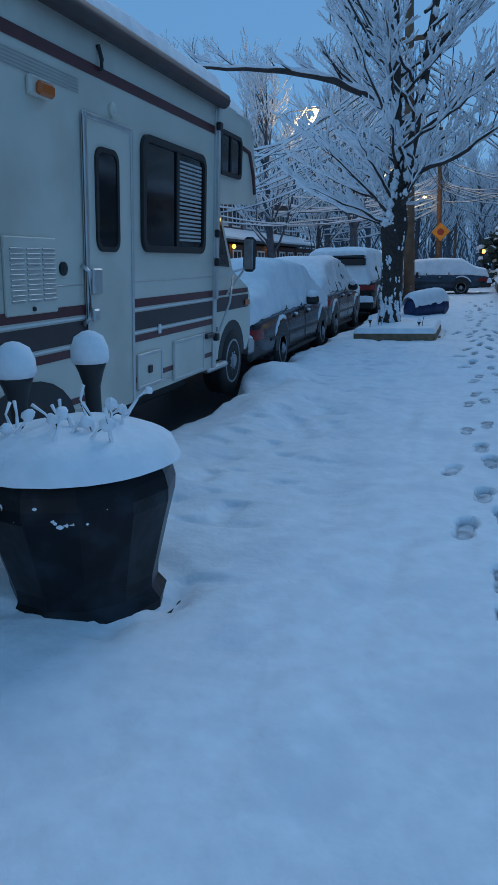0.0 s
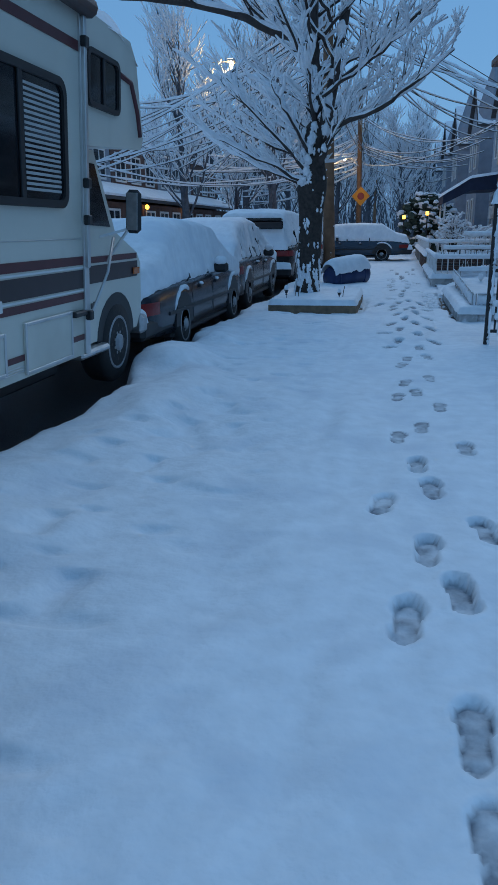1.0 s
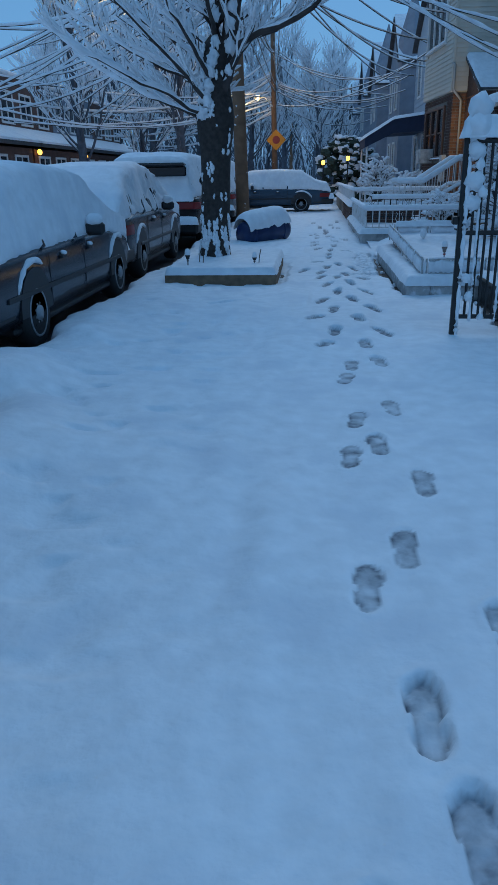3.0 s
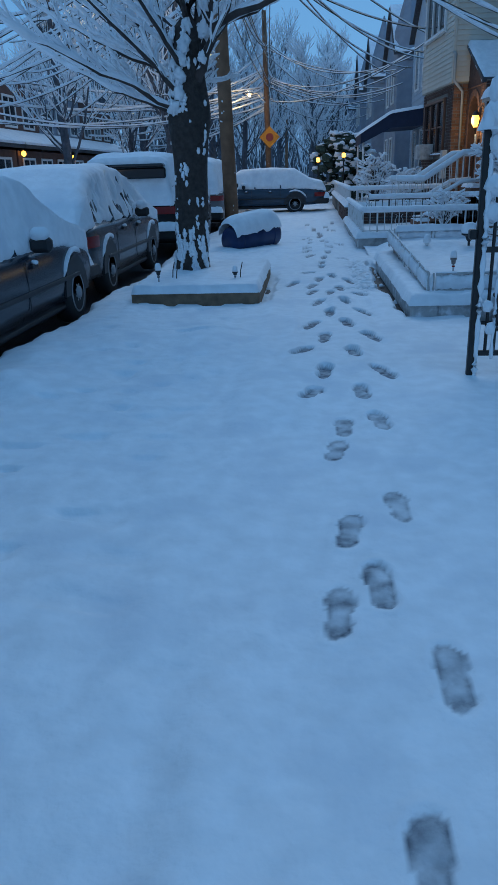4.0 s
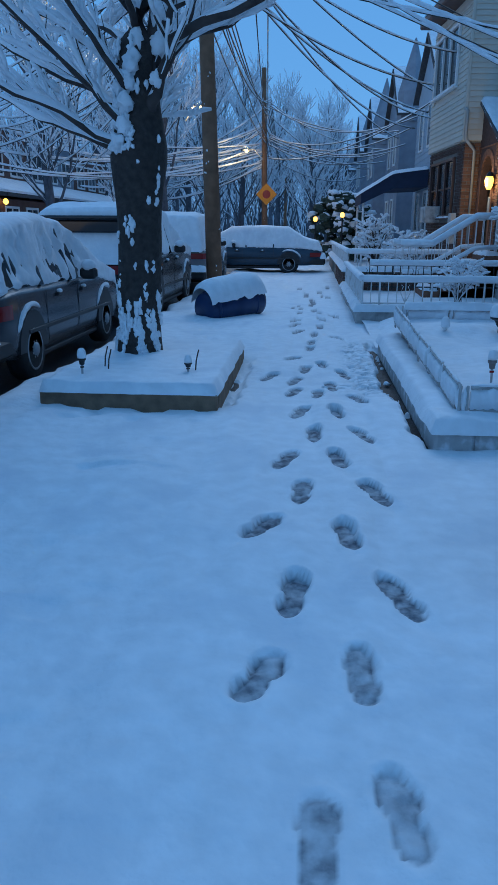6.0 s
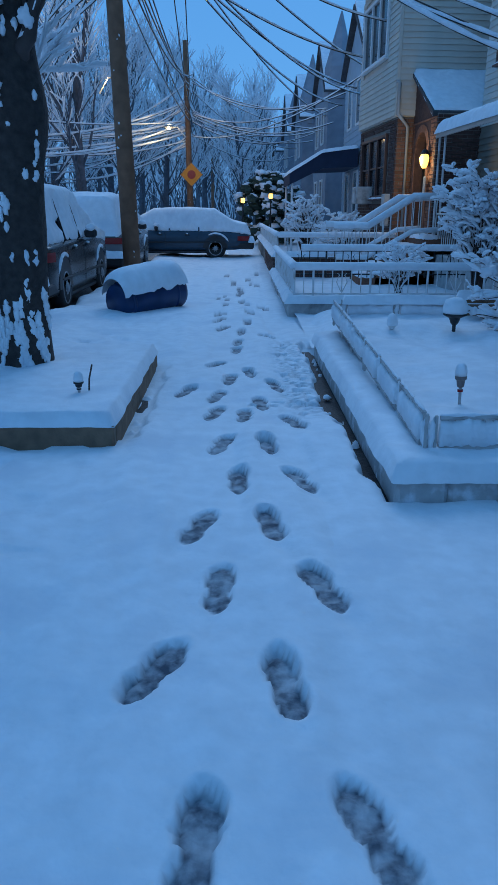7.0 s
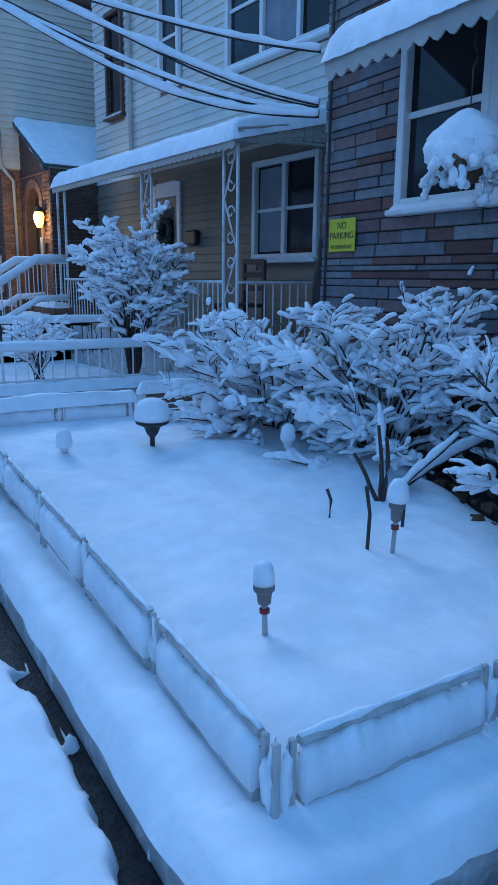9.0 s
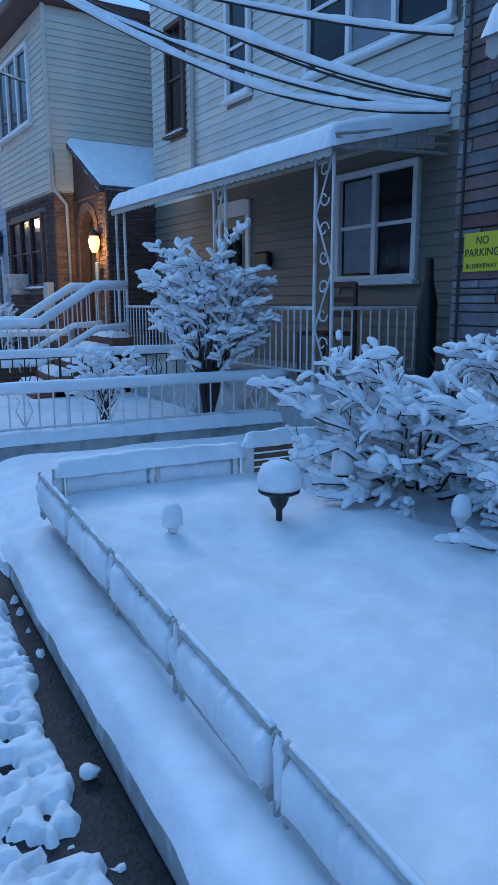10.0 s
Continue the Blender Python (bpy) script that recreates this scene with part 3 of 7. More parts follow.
    part("window_frame", rounded_ring(8.06, 2.12, 8.66, 2.48, 0.06, 0.035, 0.0, 0.026), PLASTIC, c)
    part("mullion", Mb().box((0.01, 8.33, 2.14), (0.024, 8.37, 2.46), 0.004), PLASTIC, c)
    part("nose_trim", Mb().tube([(0.0, 8.7, 2.42), (0.004, 8.95, 2.4), (0.004, 9.1, 2.2), (0.004, 9.17, 2.02)], 0.022, 6), MAROON, rv, smooth=True)
    # fridge vent, hatches, lamps
    v = part("fridge_vent", Mb().box((0.0, 4.78, 1.06), (0.02, 5.27, 1.47), 0.006), RVWHITE, rv, "cream louvred fridge vent")
    for c3 in range(3):
        for k in range(11):
            part("louvre", Mb().box((0.018, 4.82 + 0.15 * c3, 1.13 + 0.027 * k), (0.03, 4.94 + 0.15 * c3, 1.142 + 0.027 * k), 0.002), RVTRIM, v)
    part("vent_catch", Mb().lathe([(0.014, 0), (0.012, 0.012)], 8), PLASTIC, v, m=pose(0.02, 5.02, 1.09, 0, 90, 0))
    part("socket", Mb().lathe([(0.04, 0), (0.04, 0.014), (0.02, 0.02)], 14), PLASTIC, rv, m=pose(0, 5.36, 1.3, 0, 90, 0))
    l = part("porch_lamp", Mb().box((0, 5.06, 2.18), (0.035, 5.26, 2.28), 0.012), RVWHITE, rv)
    part("lamp_lens", Mb().box((0.03, 5.1, 2.185), (0.07, 5.25, 2.255), 0.015), AMBER, l)
    for y0, z0, y1, z1 in ((6.32, 0.42, 6.76, 0.68), (7.0, 0.38, 7.7, 0.71)):
        h = part("hatch", Mb().box((0.0, y0, z0), (0.014, y1, z1), 0.005), RVWHITE, rv)
        for a, b in (((0.01, y0, z0), (0.022, y0 + 0.022, z1)), ((0.01, y1 - 0.022, z0), (0.022, y1, z1)), ((0.01, y0 + 0.022, z0), (0.022, y1 - 0.022, z0 + 0.022)), ((0.01, y0 + 0.022, z1 - 0.022), (0.022, y1 - 0.022, z1))):
            part("hatch_frame", Mb().box(a, b, 0.003), RVTRIM, h)
    part("hatch_catch", Mb().box((0.014, 6.5, 0.52), (0.03, 6.56, 0.58), 0.006), PLASTIC, rv)
    part("clip", Mb().box((0.006, 6.7, 0.80), (0.02, 6.74, 0.87), 0.004), FRAME, rv)
    part("seam", Mb().box((0.0, 2.02, 1.20), (0.004, 5.58, 1.206), 0.001), RVTRIM, rv)
    part("seam", Mb().box((0.0, 6.27, 1.20), (0.004, 7.92, 1.206), 0.001), RVTRIM, rv)
    part("grab_bar", Mb().tube([(0.04, 7.97, 0.64), (0.05, 8.3, 0.95), (-0.02, 8.6, 1.2)], 0.012, 6), RVTRIM, rv, smooth=True)
    part("sill_step", Mb().box((-0.35, 8.05, 0.28), (-0.06, 8.62, 0.34), 0.02), RVTRIM, rv)
    part("bracket", Mb().box((0.0, 7.7, 0.66), (0.05, 7.9, 0.70), 0.01), PLASTIC, rv)
    # mirror
    mr = part("mirror", Mb().box((0.04, 8.7, 1.24), (0.17, 8.77, 1.58), 0.035), PLASTIC, rv)
    part("mirror_glass", Mb().box((0.058, 8.690, 1.265), (0.152, 8.7, 1.555), 0.004), CHROME, mr)
    part("mirror_arm", Mb().tube([(-0.14, 8.75, 1.0), (0.08, 8.74, 1.3)], 0.012, 6), RVTRIM, mr)
    part("mirror_arm", Mb().tube([(-0.14, 8.6, 1.2), (0.08, 8.74, 1.28)], 0.012, 6), RVTRIM, mr)
    # undercarriage and wheels
    part("chassis", Mb().box((-2.1, 2.2, 0.12), (-0.35, 8.2, 0.36), 0.02), PLASTIC, rv)
    part("wheel_arch", Mb().prism([(4.45, 0.355)] + [(4.95 - 0.5 * math.cos(a), 0.36 + 0.33 * math.sin(a)) for a in [math.pi * k / 12 for k in range(13)]] + [(5.45, 0.355)], 0, -0.2, 0.009), PLASTIC, rv)
    part("wheel_arch", Mb().prism([(8.52, 0.355)] + [(8.96 - 0.44 * math.cos(a), 0.33 + 0.40 * math.sin(a)) for a in [math.pi * k / 12 for k in range(13)]] + [(9.4, 0.355)], 0, -0.4, -0.136), PLASTIC, rv)
    for y in (4.95, 8.96):
        wheel(rv, (-0.10 if y < 6 else -0.24, y, 0.24 if y < 6 else 0.29), 0.36, 0.24)
        wheel(rv, (-1.95, y, 0.24), 0.36, 0.24, -1)
    part("roof_snow", Mb().slab(-2.3, 2.0, 0.07, 8.0, 2.72, 0.2, 0.16, 0.05, 0.03, 3), SNOW, rv, "smooth snow along the roof edge", True)
    part("roof_snow", Mb().slab(-2.3, 8.0, 0.0, 9.12, 2.70, 0.11, 0.1, 0.06, 0.02, 5, zf=lambda u, w: 2.705 - 0.13 * max(0, (w - 8.6) / 0.5) ** 2), SNOW, rv, "", True)
    part("hood_snow", Mb().slab(-2.05, 9.0, -0.2, 9.5, 1.06, 0.10, 0.1, 0.06, 0.02, 6, zf=lambda u, w: 1.235 - 0.36 * (w - 9.0)), SNOW, rv, "", True)
    return rv


def rounded(y0, z0, y1, z1, r, x0, x1, n=5):
    """A rounded panel in the y-z plane."""
    return Mb().prism(ring2(y0, z0, y1, z1, r, n), 0, x0, x1)


def ring2(y0, z0, y1, z1, r, n=5):
    pts = []
    for cy, cz, a0 in ((y1 - r, z1 - r, 0), (y0 + r, z1 - r, 90), (y0 + r, z0 + r, 180), (y1 - r, z0 + r, 270)):
        for k in range(n + 1):
            a = radians(a0 + 90 * k / n)
            pts.append((cy + r * math.cos(a), cz + r * math.sin(a)))
    return pts


def rounded_ring(y0, z0, y1, z1, r, w, x0, x1):
    o, i = ring2(y0 - w * 0.3, z0 - w * 0.3, y1 + w * 0.3, z1 + w * 0.3, r + w * 0.3), ring2(y0 + w * 0.7, z0 + w * 0.7, y1 - w * 0.7, z1 - w * 0.7, max(0.01, r - w * 0.5))
    mb = Mb()
    n = len(o)
    vs = [(x0, *p) for p in o] + [(x1, *p) for p in o] + [(x1, *p) for p in i] + [(x0, *p) for p in i]
    fs = []
    for k in range(n):
        j = (k + 1) % n
        for a in range(3):
            fs.append((a * n + k, a * n + j, (a + 1) * n + j, (a + 1) * n + k))
    return mb.add(vs, fs)


def wheel(parent, c, r, w, side=1):
    """A tyre with a steel rim; the axle runs along x."""
    turn = pose(c[0] - side * w / 2, c[1], c[2], 0, 90 * side, 0)
    t = part("wheel", Mb().lathe([(r * 0.62, 0), (r * 0.93, 0.01), (r, 0.05), (r, w - 0.05), (r * 0.93, w - 0.01), (r * 0.62, w)], 28), RUBBER, parent, "black tyre with a dull steel rim", True, turn)
    part("rim", Mb().lathe([(r * 0.66, 0.01), (r * 0.66, w + 0.002), (r * 0.61, w + 0.006), (r * 0.56, w - 0.012), (r * 0.45, w - 0.004), (r * 0.32, w - 0.004), (r * 0.22, w - 0.012), (r * 0.20, w + 0.02), (r * 0.12, w + 0.03), (0.002, w + 0.032)], 24), RIM, t, "", True)
    for k in range(8):
        a = math.pi * k / 4
        part("rim_slot", Mb().lathe([(r * 0.05, 0), (r * 0.045, 0.006), (0.001, 0.006)], 8), PLASTIC, t, m=pose(r * 0.42 * math.cos(a), r * 0.42 * math.sin(a), w - 0.006))
        part("wheel_nut", Mb().lathe([(r * 0.04, 0), (r * 0.035, 0.015)], 6), CHROME, t, m=pose(r * 0.26 * math.cos(a + 0.4), r * 0.26 * math.sin(a + 0.4), w - 0.01))


motorhome()


# ---- parked cars under snow ----
def interp(rows, y):
    return float(np.interp(y, [r[0] for r in rows], [r[1] for r in rows]))


def car(label, paint, m, L, W, top, belt, cabin, wheels, seed, snow=0.10, bare=0.0, r=0.31, tail=True):
    """A parked car, rear at y=0, centred on x. top, belt: rows of y and height; cabin: y where the glass begins and ends; bare: how much of the side glass is free of snow."""
    c = thing("car", label, "car", "cars parked along the kerb", m=m)
    h = W / 2
    def half(y):
        e = min(y, L - y)
        return h * (1 - 0.10 * max(0, 1 - e / 0.4) ** 2.2)
    secs = []
    for k in range(33):
        y = L * k / 32
        b = interp(belt, y)
        w = half(y)
        lo = 0.27 + 0.10 * max(0, 1 - min(y, L - y) / 0.5) ** 2
        secs.append([(-w * 0.965, y, lo), (-w * 0.99, y, lo + 0.12), (-w, y, (lo + b) / 2), (-w * 0.985, y, b - 0.06), (-w * 0.93, y, b), (w * 0.93, y, b), (w * 0.985, y, b - 0.06), (w, y, (lo + b) / 2), (w * 0.99, y, lo + 0.12), (w * 0.965, y, lo)])
    part("body", Mb().loft(secs), PAINTS[paint], c, "", True)
    # glass house
    secs = []
    for k in range(25):
        y = cabin[0] + (cabin[1] - cabin[0]) * k / 24
        b, t = interp(belt, y) - 0.03, max(interp(top, y), interp(belt, y) + 0.01)
        f = (t - b) / 0.62
        w0, w1 = half(y) * 0.93, half(y) * (0.93 - 0.2 * min(1, f))
        secs.append([(-w0, y, b), (-w1, y, t - 0.05 * min(1, f)), (-w1 * 0.85, y, t), (w1 * 0.85, y, t), (w1, y, t - 0.05 * min(1, f)), (w0, y, b)])
    g = part("glass_house", Mb().loft(secs), GLASS, c)
    for y in (cabin[0] + 0.33 * (cabin[1] - cabin[0]), cabin[0] + 0.62 * (cabin[1] - cabin[0])):
        for s in (-1, 1):
            b, t = interp(belt, y), interp(top, y)
            part("pillar", Mb().tube([(s * half(y) * 0.94, y, b), (s * half(y) * 0.745, y, t - 0.04)], 0.035, 6), PAINTS[paint], g)
    # wheels in dark arches
    for y in wheels:
        for s in (-1, 1):
            part("wheel_arch", Mb().prism([(y - (r + 0.06) * math.cos(a), r + (r + 0.07) * math.sin(a)) for a in [math.pi * (k / 12) for k in range(13)]], 0, s * (h * 0.7), s * (h + 0.004)), PLASTIC, c)
            wheel(c, (s * (h - 0.096), y, r), r, 0.2, s)
    part("sill", Mb().box((-h * 0.95, 0.9, 0.17), (h * 0.95, L - 0.9, 0.26), 0.03), PLASTIC, c)
    part("bumper", Mb().box((-h * 0.985, -0.15, 0.29), (h * 0.985, wheels[0] - r - 0.1, 0.50), 0.05), PLASTIC, c)
    part("bumper", Mb().box((-h * 0.84, L - 0.14, 0.28), (h * 0.84, L + 0.06, 0.48), 0.06), PAINTS[paint], c)
    bz = interp(belt, 0.1)
    if tail:
        for s in (-1, 1):
            w0, w1 = half(0) * 0.992, half(0.32) * 0.995
            part("tail_lamp", Mb().prism([(s * h * 0.36, -0.014), (s * w0, -0.014), *[(s * (half(0.34 * q / 6) * 0.998 + 0.010), 0.34 * q / 6) for q in range(7)], (s * (w1 - 0.05), 0.34), (s * (w0 - 0.07), 0.05), (s * h * 0.36, 0.05)], 2, bz - 0.22, bz - 0.09), REDLENS, c)
        part("plate", Mb().box((-0.17, -0.035, bz - 0.26), (0.17, -0.015, bz - 0.10), 0.01), FRAME, c)
        part("plate_bar", Mb().box((-0.12, -0.04, bz - 0.21), (0.12, -0.034, bz - 0.15), 0.002), PAINTS["navy"], c)
    for s in (-1, 1):
        y = cabin[1] - 0.32 * (cabin[1] - cabin[0]) + 0.15
        part("mirror", Mb().box((s * h * 0.95, y, interp(belt, y) - 0.01), (s * (h + 0.16), y + 0.1, interp(belt, y) + 0.13), 0.035), PLASTIC, c)
        part("mirror_snow", Mb().blob((s * (h + 0.06), y + 0.05, interp(belt, y) + 0.15), 0.09, seed + s), SNOW, c, "", True)
        for yy in (cabin[0] + 0.45 * (cabin[1] - cabin[0]), cabin[0] + 0.72 * (cabin[1] - cabin[0])):
            part("door_handle", Mb().box((s * (h - 0.012), yy - 0.08, interp(belt, yy) - 0.13), (s * (h + 0.022), yy + 0.06, interp(belt, yy) - 0.095), 0.008), PLASTIC, c)
            part("handle_snow", Mb().blob((s * (h + 0.01), yy - 0.01, interp(belt, yy) - 0.08), 0.035, seed, 0.6), SNOW, c, "", True)
        for yy in (cabin[0] + 0.33 * (cabin[1] - cabin[0]), cabin[0] + 0.66 * (cabin[1] - cabin[0])):
            part("door_seam", Mb().box((s * (h - 0.004), yy - 0.004, 0.34), (s * (h + 0.002), yy + 0.004, interp(belt, yy) - 0.05), 0.001), PLASTIC, c)
        part("side_trim", Mb().box((s * (h - 0.003), 0.7, 0.47), (s * (h + 0.012), L - 0.7, 0.51), 0.004), PLASTIC, c)
    # the mantle of snow
    o = seed * 7.3
    secs = []
    N = 150
    for k in range(N + 1):
        y = -0.06 + (L + 0.12) * k / N
        yc = min(max(y, 0), L)
        e = min(y + 0.06, L + 0.06 - y)
        end = math.sqrt(max(0.0, min(1, e / 0.14)))
        b, t = interp(belt, yc), max(interp(top, yc), interp(belt, yc))
        f = min(1, max(0, (t - b) / 0.6))
        w0, w1 = half(yc) * 0.95, half(yc) * (0.95 - 0.21 * f)
        row = []
        M = 40
        for j in range(M + 1):
            q = j / M * 2 - 1
            a = abs(q)
            s = -1 if q < 0 else 1
            n1 = noise.noise((y * 2.2 + o, q * 3, 1.0))
            n2 = noise.noise((y * 7 + o, q * 7, 2.0))
            n3 = noise.noise((y * 16 + o, q * 14, 5.0))
            low = b - 0.05 + 0.05 * noise.noise((y * 2.5 + o, s * 2.0, 4.0)) + 0.03 * noise.noise((y * 11 + o, s * 2.0, 7.0))
            gap = bare * max(0, noise.noise((y * 1.6 + o, s * 4.0, 9.0)) + 0.25 + 1.1 * noise.noise((y * 6 + o, a * 16, 9.0)) + 0.6 * n3) if f > 0.5 else 0
            if a < 0.62:
                x, z = w1 * 0.97 * a / 0.62, t + snow * (1 - 0.25 * (a / 0.62) ** 4) * (0.25 + 0.75 * end) + 0.018 * n1 + 0.008 * n2
            else:
                g2 = (a - 0.62) / 0.38
                th = snow * 0.75 * (1 - g2) ** 0.8 + 0.045
                th -= min(1.0, gap * 1.8) * 0.17 * math.sin(math.pi * min(1.0, g2 * 1.04)) ** 0.6
                x = w1 * 0.97 + (w0 - w1 * 0.97) * g2 + th * 0.55 + 0.012 * n2 + 0.008 * n3
                z = t + (low - t) * g2 + snow * 0.75 * (1 - g2) ** 2 * (0.25 + 0.75 * end) + 0.01 * n2
                if j in (0, M):
                    x -= 0.07
            row.append((s * x, y, low + (z - low) * end))
        secs.append(row)
    part("snow_mantle", Mb().loft(secs, False, False), SNOW, c, "thick uneven snow over roof and windows", True)
    part("bumper_snow", Mb().slab(-h * 0.99, -0.18, h * 0.99, 0.02, 0.485, 0.14, 0.07, 0.025, 0.03, seed), SNOW, c, "", True)
    for y in wheels:
        for s in (-1, 1):
            arc = [radians(28 + 9 * k + 4 * noise.noise((seed, k, s))) for k in range(11)]
            part("arch_snow", Mb().tube([(s * (h - 0.004), y - (r + 0.125) * math.cos(a), r + (r + 0.125) * math.sin(a)) for a in arc], [0.010] + [0.032 + 0.018 * noise.noise((seed, k * 0.8, y)) for k in range(9)] + [0.012], 8, (1, 0.8)), SNOW, c, "", True)
    return c


SEDAN = ([(0, 0.90), (0.5, 1.02), (1.05, 1.34), (1.9, 1.38), (2.85, 1.34), (3.55, 0.98), (4.5, 0.76)], [(0, 0.74), (0.5, 0.80), (2.5, 0.82), (3.4, 0.84), (4.2, 0.74), (4.55, 0.60)], (0.5, 3.5))
LONG = ([(0, 0.90), (0.6, 1.0), (1.35, 1.35), (2.2, 1.40), (3.15, 1.35), (3.85, 0.98), (4.8, 0.76)], [(0, 0.74), (0.6, 0.80), (2.8, 0.82), (3.7, 0.84), (4.5, 0.74), (4.85, 0.60)], (0.65, 3.8))
G0 = ROAD + 0.03
car("charcoal saloon buried in thick snow at the kerb", "charcoal", pose(-3.29, 9.95, G0, 0, 0, 0), 4.85, 1.76, *LONG, (1.3, 4.05), 2, 0.15, 0.0)
HATCH = ([(0, 1.0), (0.35, 1.2), (0.9, 1.44), (1.8, 1.50), (2.5, 1.44), (3.3, 1.0), (4.2, 0.78)], [(0, 0.86), (0.5, 0.90), (2.5, 0.88), (3.2, 0.88), (4.0, 0.78), (4.3, 0.62)], (0.2, 3.35))
car("grey hatchback with ragged snow on its side windows", "grey", pose(-3.40, 14.98, G0), 4.3, 1.78, *HATCH, (0.82, 3.4), 5, 0.11, 0.75)
SUV = ([(0, 1.1), (0.12, 1.62), (0.6, 1.72), (2.6, 1.70), (3.5, 1.12), (4.5, 0.98)], [(0, 0.98), (1.0, 1.0), (3.4, 1.04), (4.4, 0.95), (4.65, 0.75)], (0.06, 3.55))
s = car("black sport utility car with red tail lamps under snow", "black", pose(-3.3, 20.2, G0), 4.65, 1.92, *SUV, (0.9, 3.75), 8, 0.13, 0.5, 0.36)
part("rear_glass", Mb().box((-0.74, -0.07, 1.38), (0.74, -0.02, 1.56), 0.02), GLASS, s)
part("spoiler", Mb().box((-0.72, -0.14, 1.56), (0.72, 0.1, 1.63), 0.03), PAINTS["black"], s)
car("silver sport utility car under snow beyond the pole", "silver", pose(-3.2, 26.3, G0), 4.6, 1.9, *SUV, (0.9, 3.7), 11, 0.12, 0.5, 0.36)
car("navy saloon parked across the end of the pavement", "navy", pose(0.5, 33.4, -0.05, 0, 0, 90), 4.55, 1.78, *SEDAN, (1.0, 3.75), 14, 0.11, 0.0)


# ---- snow-laden branches ----
def bend(p, d, length, rng, segs=5, curl=0.18, lift=0.0):
    pts, q, dd = [Vector(p)], Vector(p), Vector(d).normalized()
    for _ in range(segs):
        dd = (dd + Vector((rng.uniform(-curl, curl), rng.uniform(-curl, curl), rng.uniform(-curl, curl) * 0.7 + lift))).normalized()
        q = q + dd * (length / segs)
        pts.append(q.copy())
    return pts


def limb(bark, snow, pts, r0, r1, sr, rng, sides=6, cover=1.0, lumpy=0):
    n = len(pts)
    bark.tube(pts, [r0 + (r1 - r0) * i / (n - 1) for i in range(n)], sides)
    d = (pts[-1] - pts[0]).normalized()
    if abs(d.z) > (0.85 if lumpy else 0.95) or rng.random() > cover:
        return
    flat = math.sqrt(max(0.05, 1 - d.z * d.z))
    wild = (0.7, 1.2) if lumpy else (0.6, 1.35)
    rad = [max(sr, (r0 + (r1 - r0) * i / (n - 1)) * 1.1) * flat * rng.uniform(*wild) * (0.7 if i in (0, n - 1) else 1) for i in range(n)]
    up = [p + Vector((0, 0, (r0 + (r1 - r0) * i / (n - 1)) * (0.5 if lumpy else 0.3) + rad[i] * (0.75 if lumpy else 0.36))) for i, p in enumerate(pts)]
    if lumpy:
        fine, fr = [], []
        for i in range(n - 1):
            for q in range(lumpy):
                p = up[i].lerp(up[i + 1], q / lumpy)
                k = noise.noise(p * 16)
                fine.append(p + Vector((0.25 * sr * noise.noise(p * 11 + Vector((5, 0, 0))), 0.25 * sr * noise.noise(p * 11 + Vector((0, 5, 0))), 0.3 * sr * k)))
                fr.append((rad[i] + (rad[i + 1] - rad[i]) * q / lumpy) * (1 + 0.55 * k))
        snow.tube(fine + [up[-1], up[-1] + (up[-1] - up[-2]).normalized() * rad[-1] * 0.6], fr + [rad[-1] * 0.95, rad[-1] * 0.4], 7, (0.95, 0.8))
    else:
        snow.tube(up, rad, max(5, sides - 1), (0.95, 0.85))


def sprout(bark, snow, pts, r, level, rng, spread, kids, length, sr, lift=0.06, start=0.25, lumpy=0):
    """Side shoots along a limb, and theirs in turn."""
    n = len(pts) - 1
    for k in range(kids[0]):
        f = start + (1 - start) * (k + rng.random()) / kids[0]
        i = min(n - 1, int(f * n))
        p = pts[i].lerp(pts[i + 1], f * n - i)
        d = (pts[i + 1] - pts[i]).normalized()
        side = d.cross(Vector((rng.uniform(-1, 1), rng.uniform(-1, 1), rng.uniform(-0.3, 1)))).normalized()
        if side.z < -0.15:
            side.z *= -0.5
        if lumpy:
            side.z *= 0.35
        dd = (d + side * spread * rng.uniform(0.6, 1.3)).normalized()
        ln = length * rng.uniform(0.55, 1.15) * (1.1 - 0.55 * f)
        q = bend(p, dd, ln, rng, 4 if level else 3, 0.3 if lumpy else 0.2, lift)
        rr = max(0.0035, r * 0.5 * (1.1 - 0.5 * f))
        limb(bark, snow, q, rr, rr * 0.45, sr, rng, 5 if level else 4, 0.95, lumpy)
        if level:
            sprout(bark, snow, q, rr, level - 1, rng, spread, kids[1:], length * (0.6 if lumpy else 0.5), sr * 0.86, lift, 0.25, lumpy)


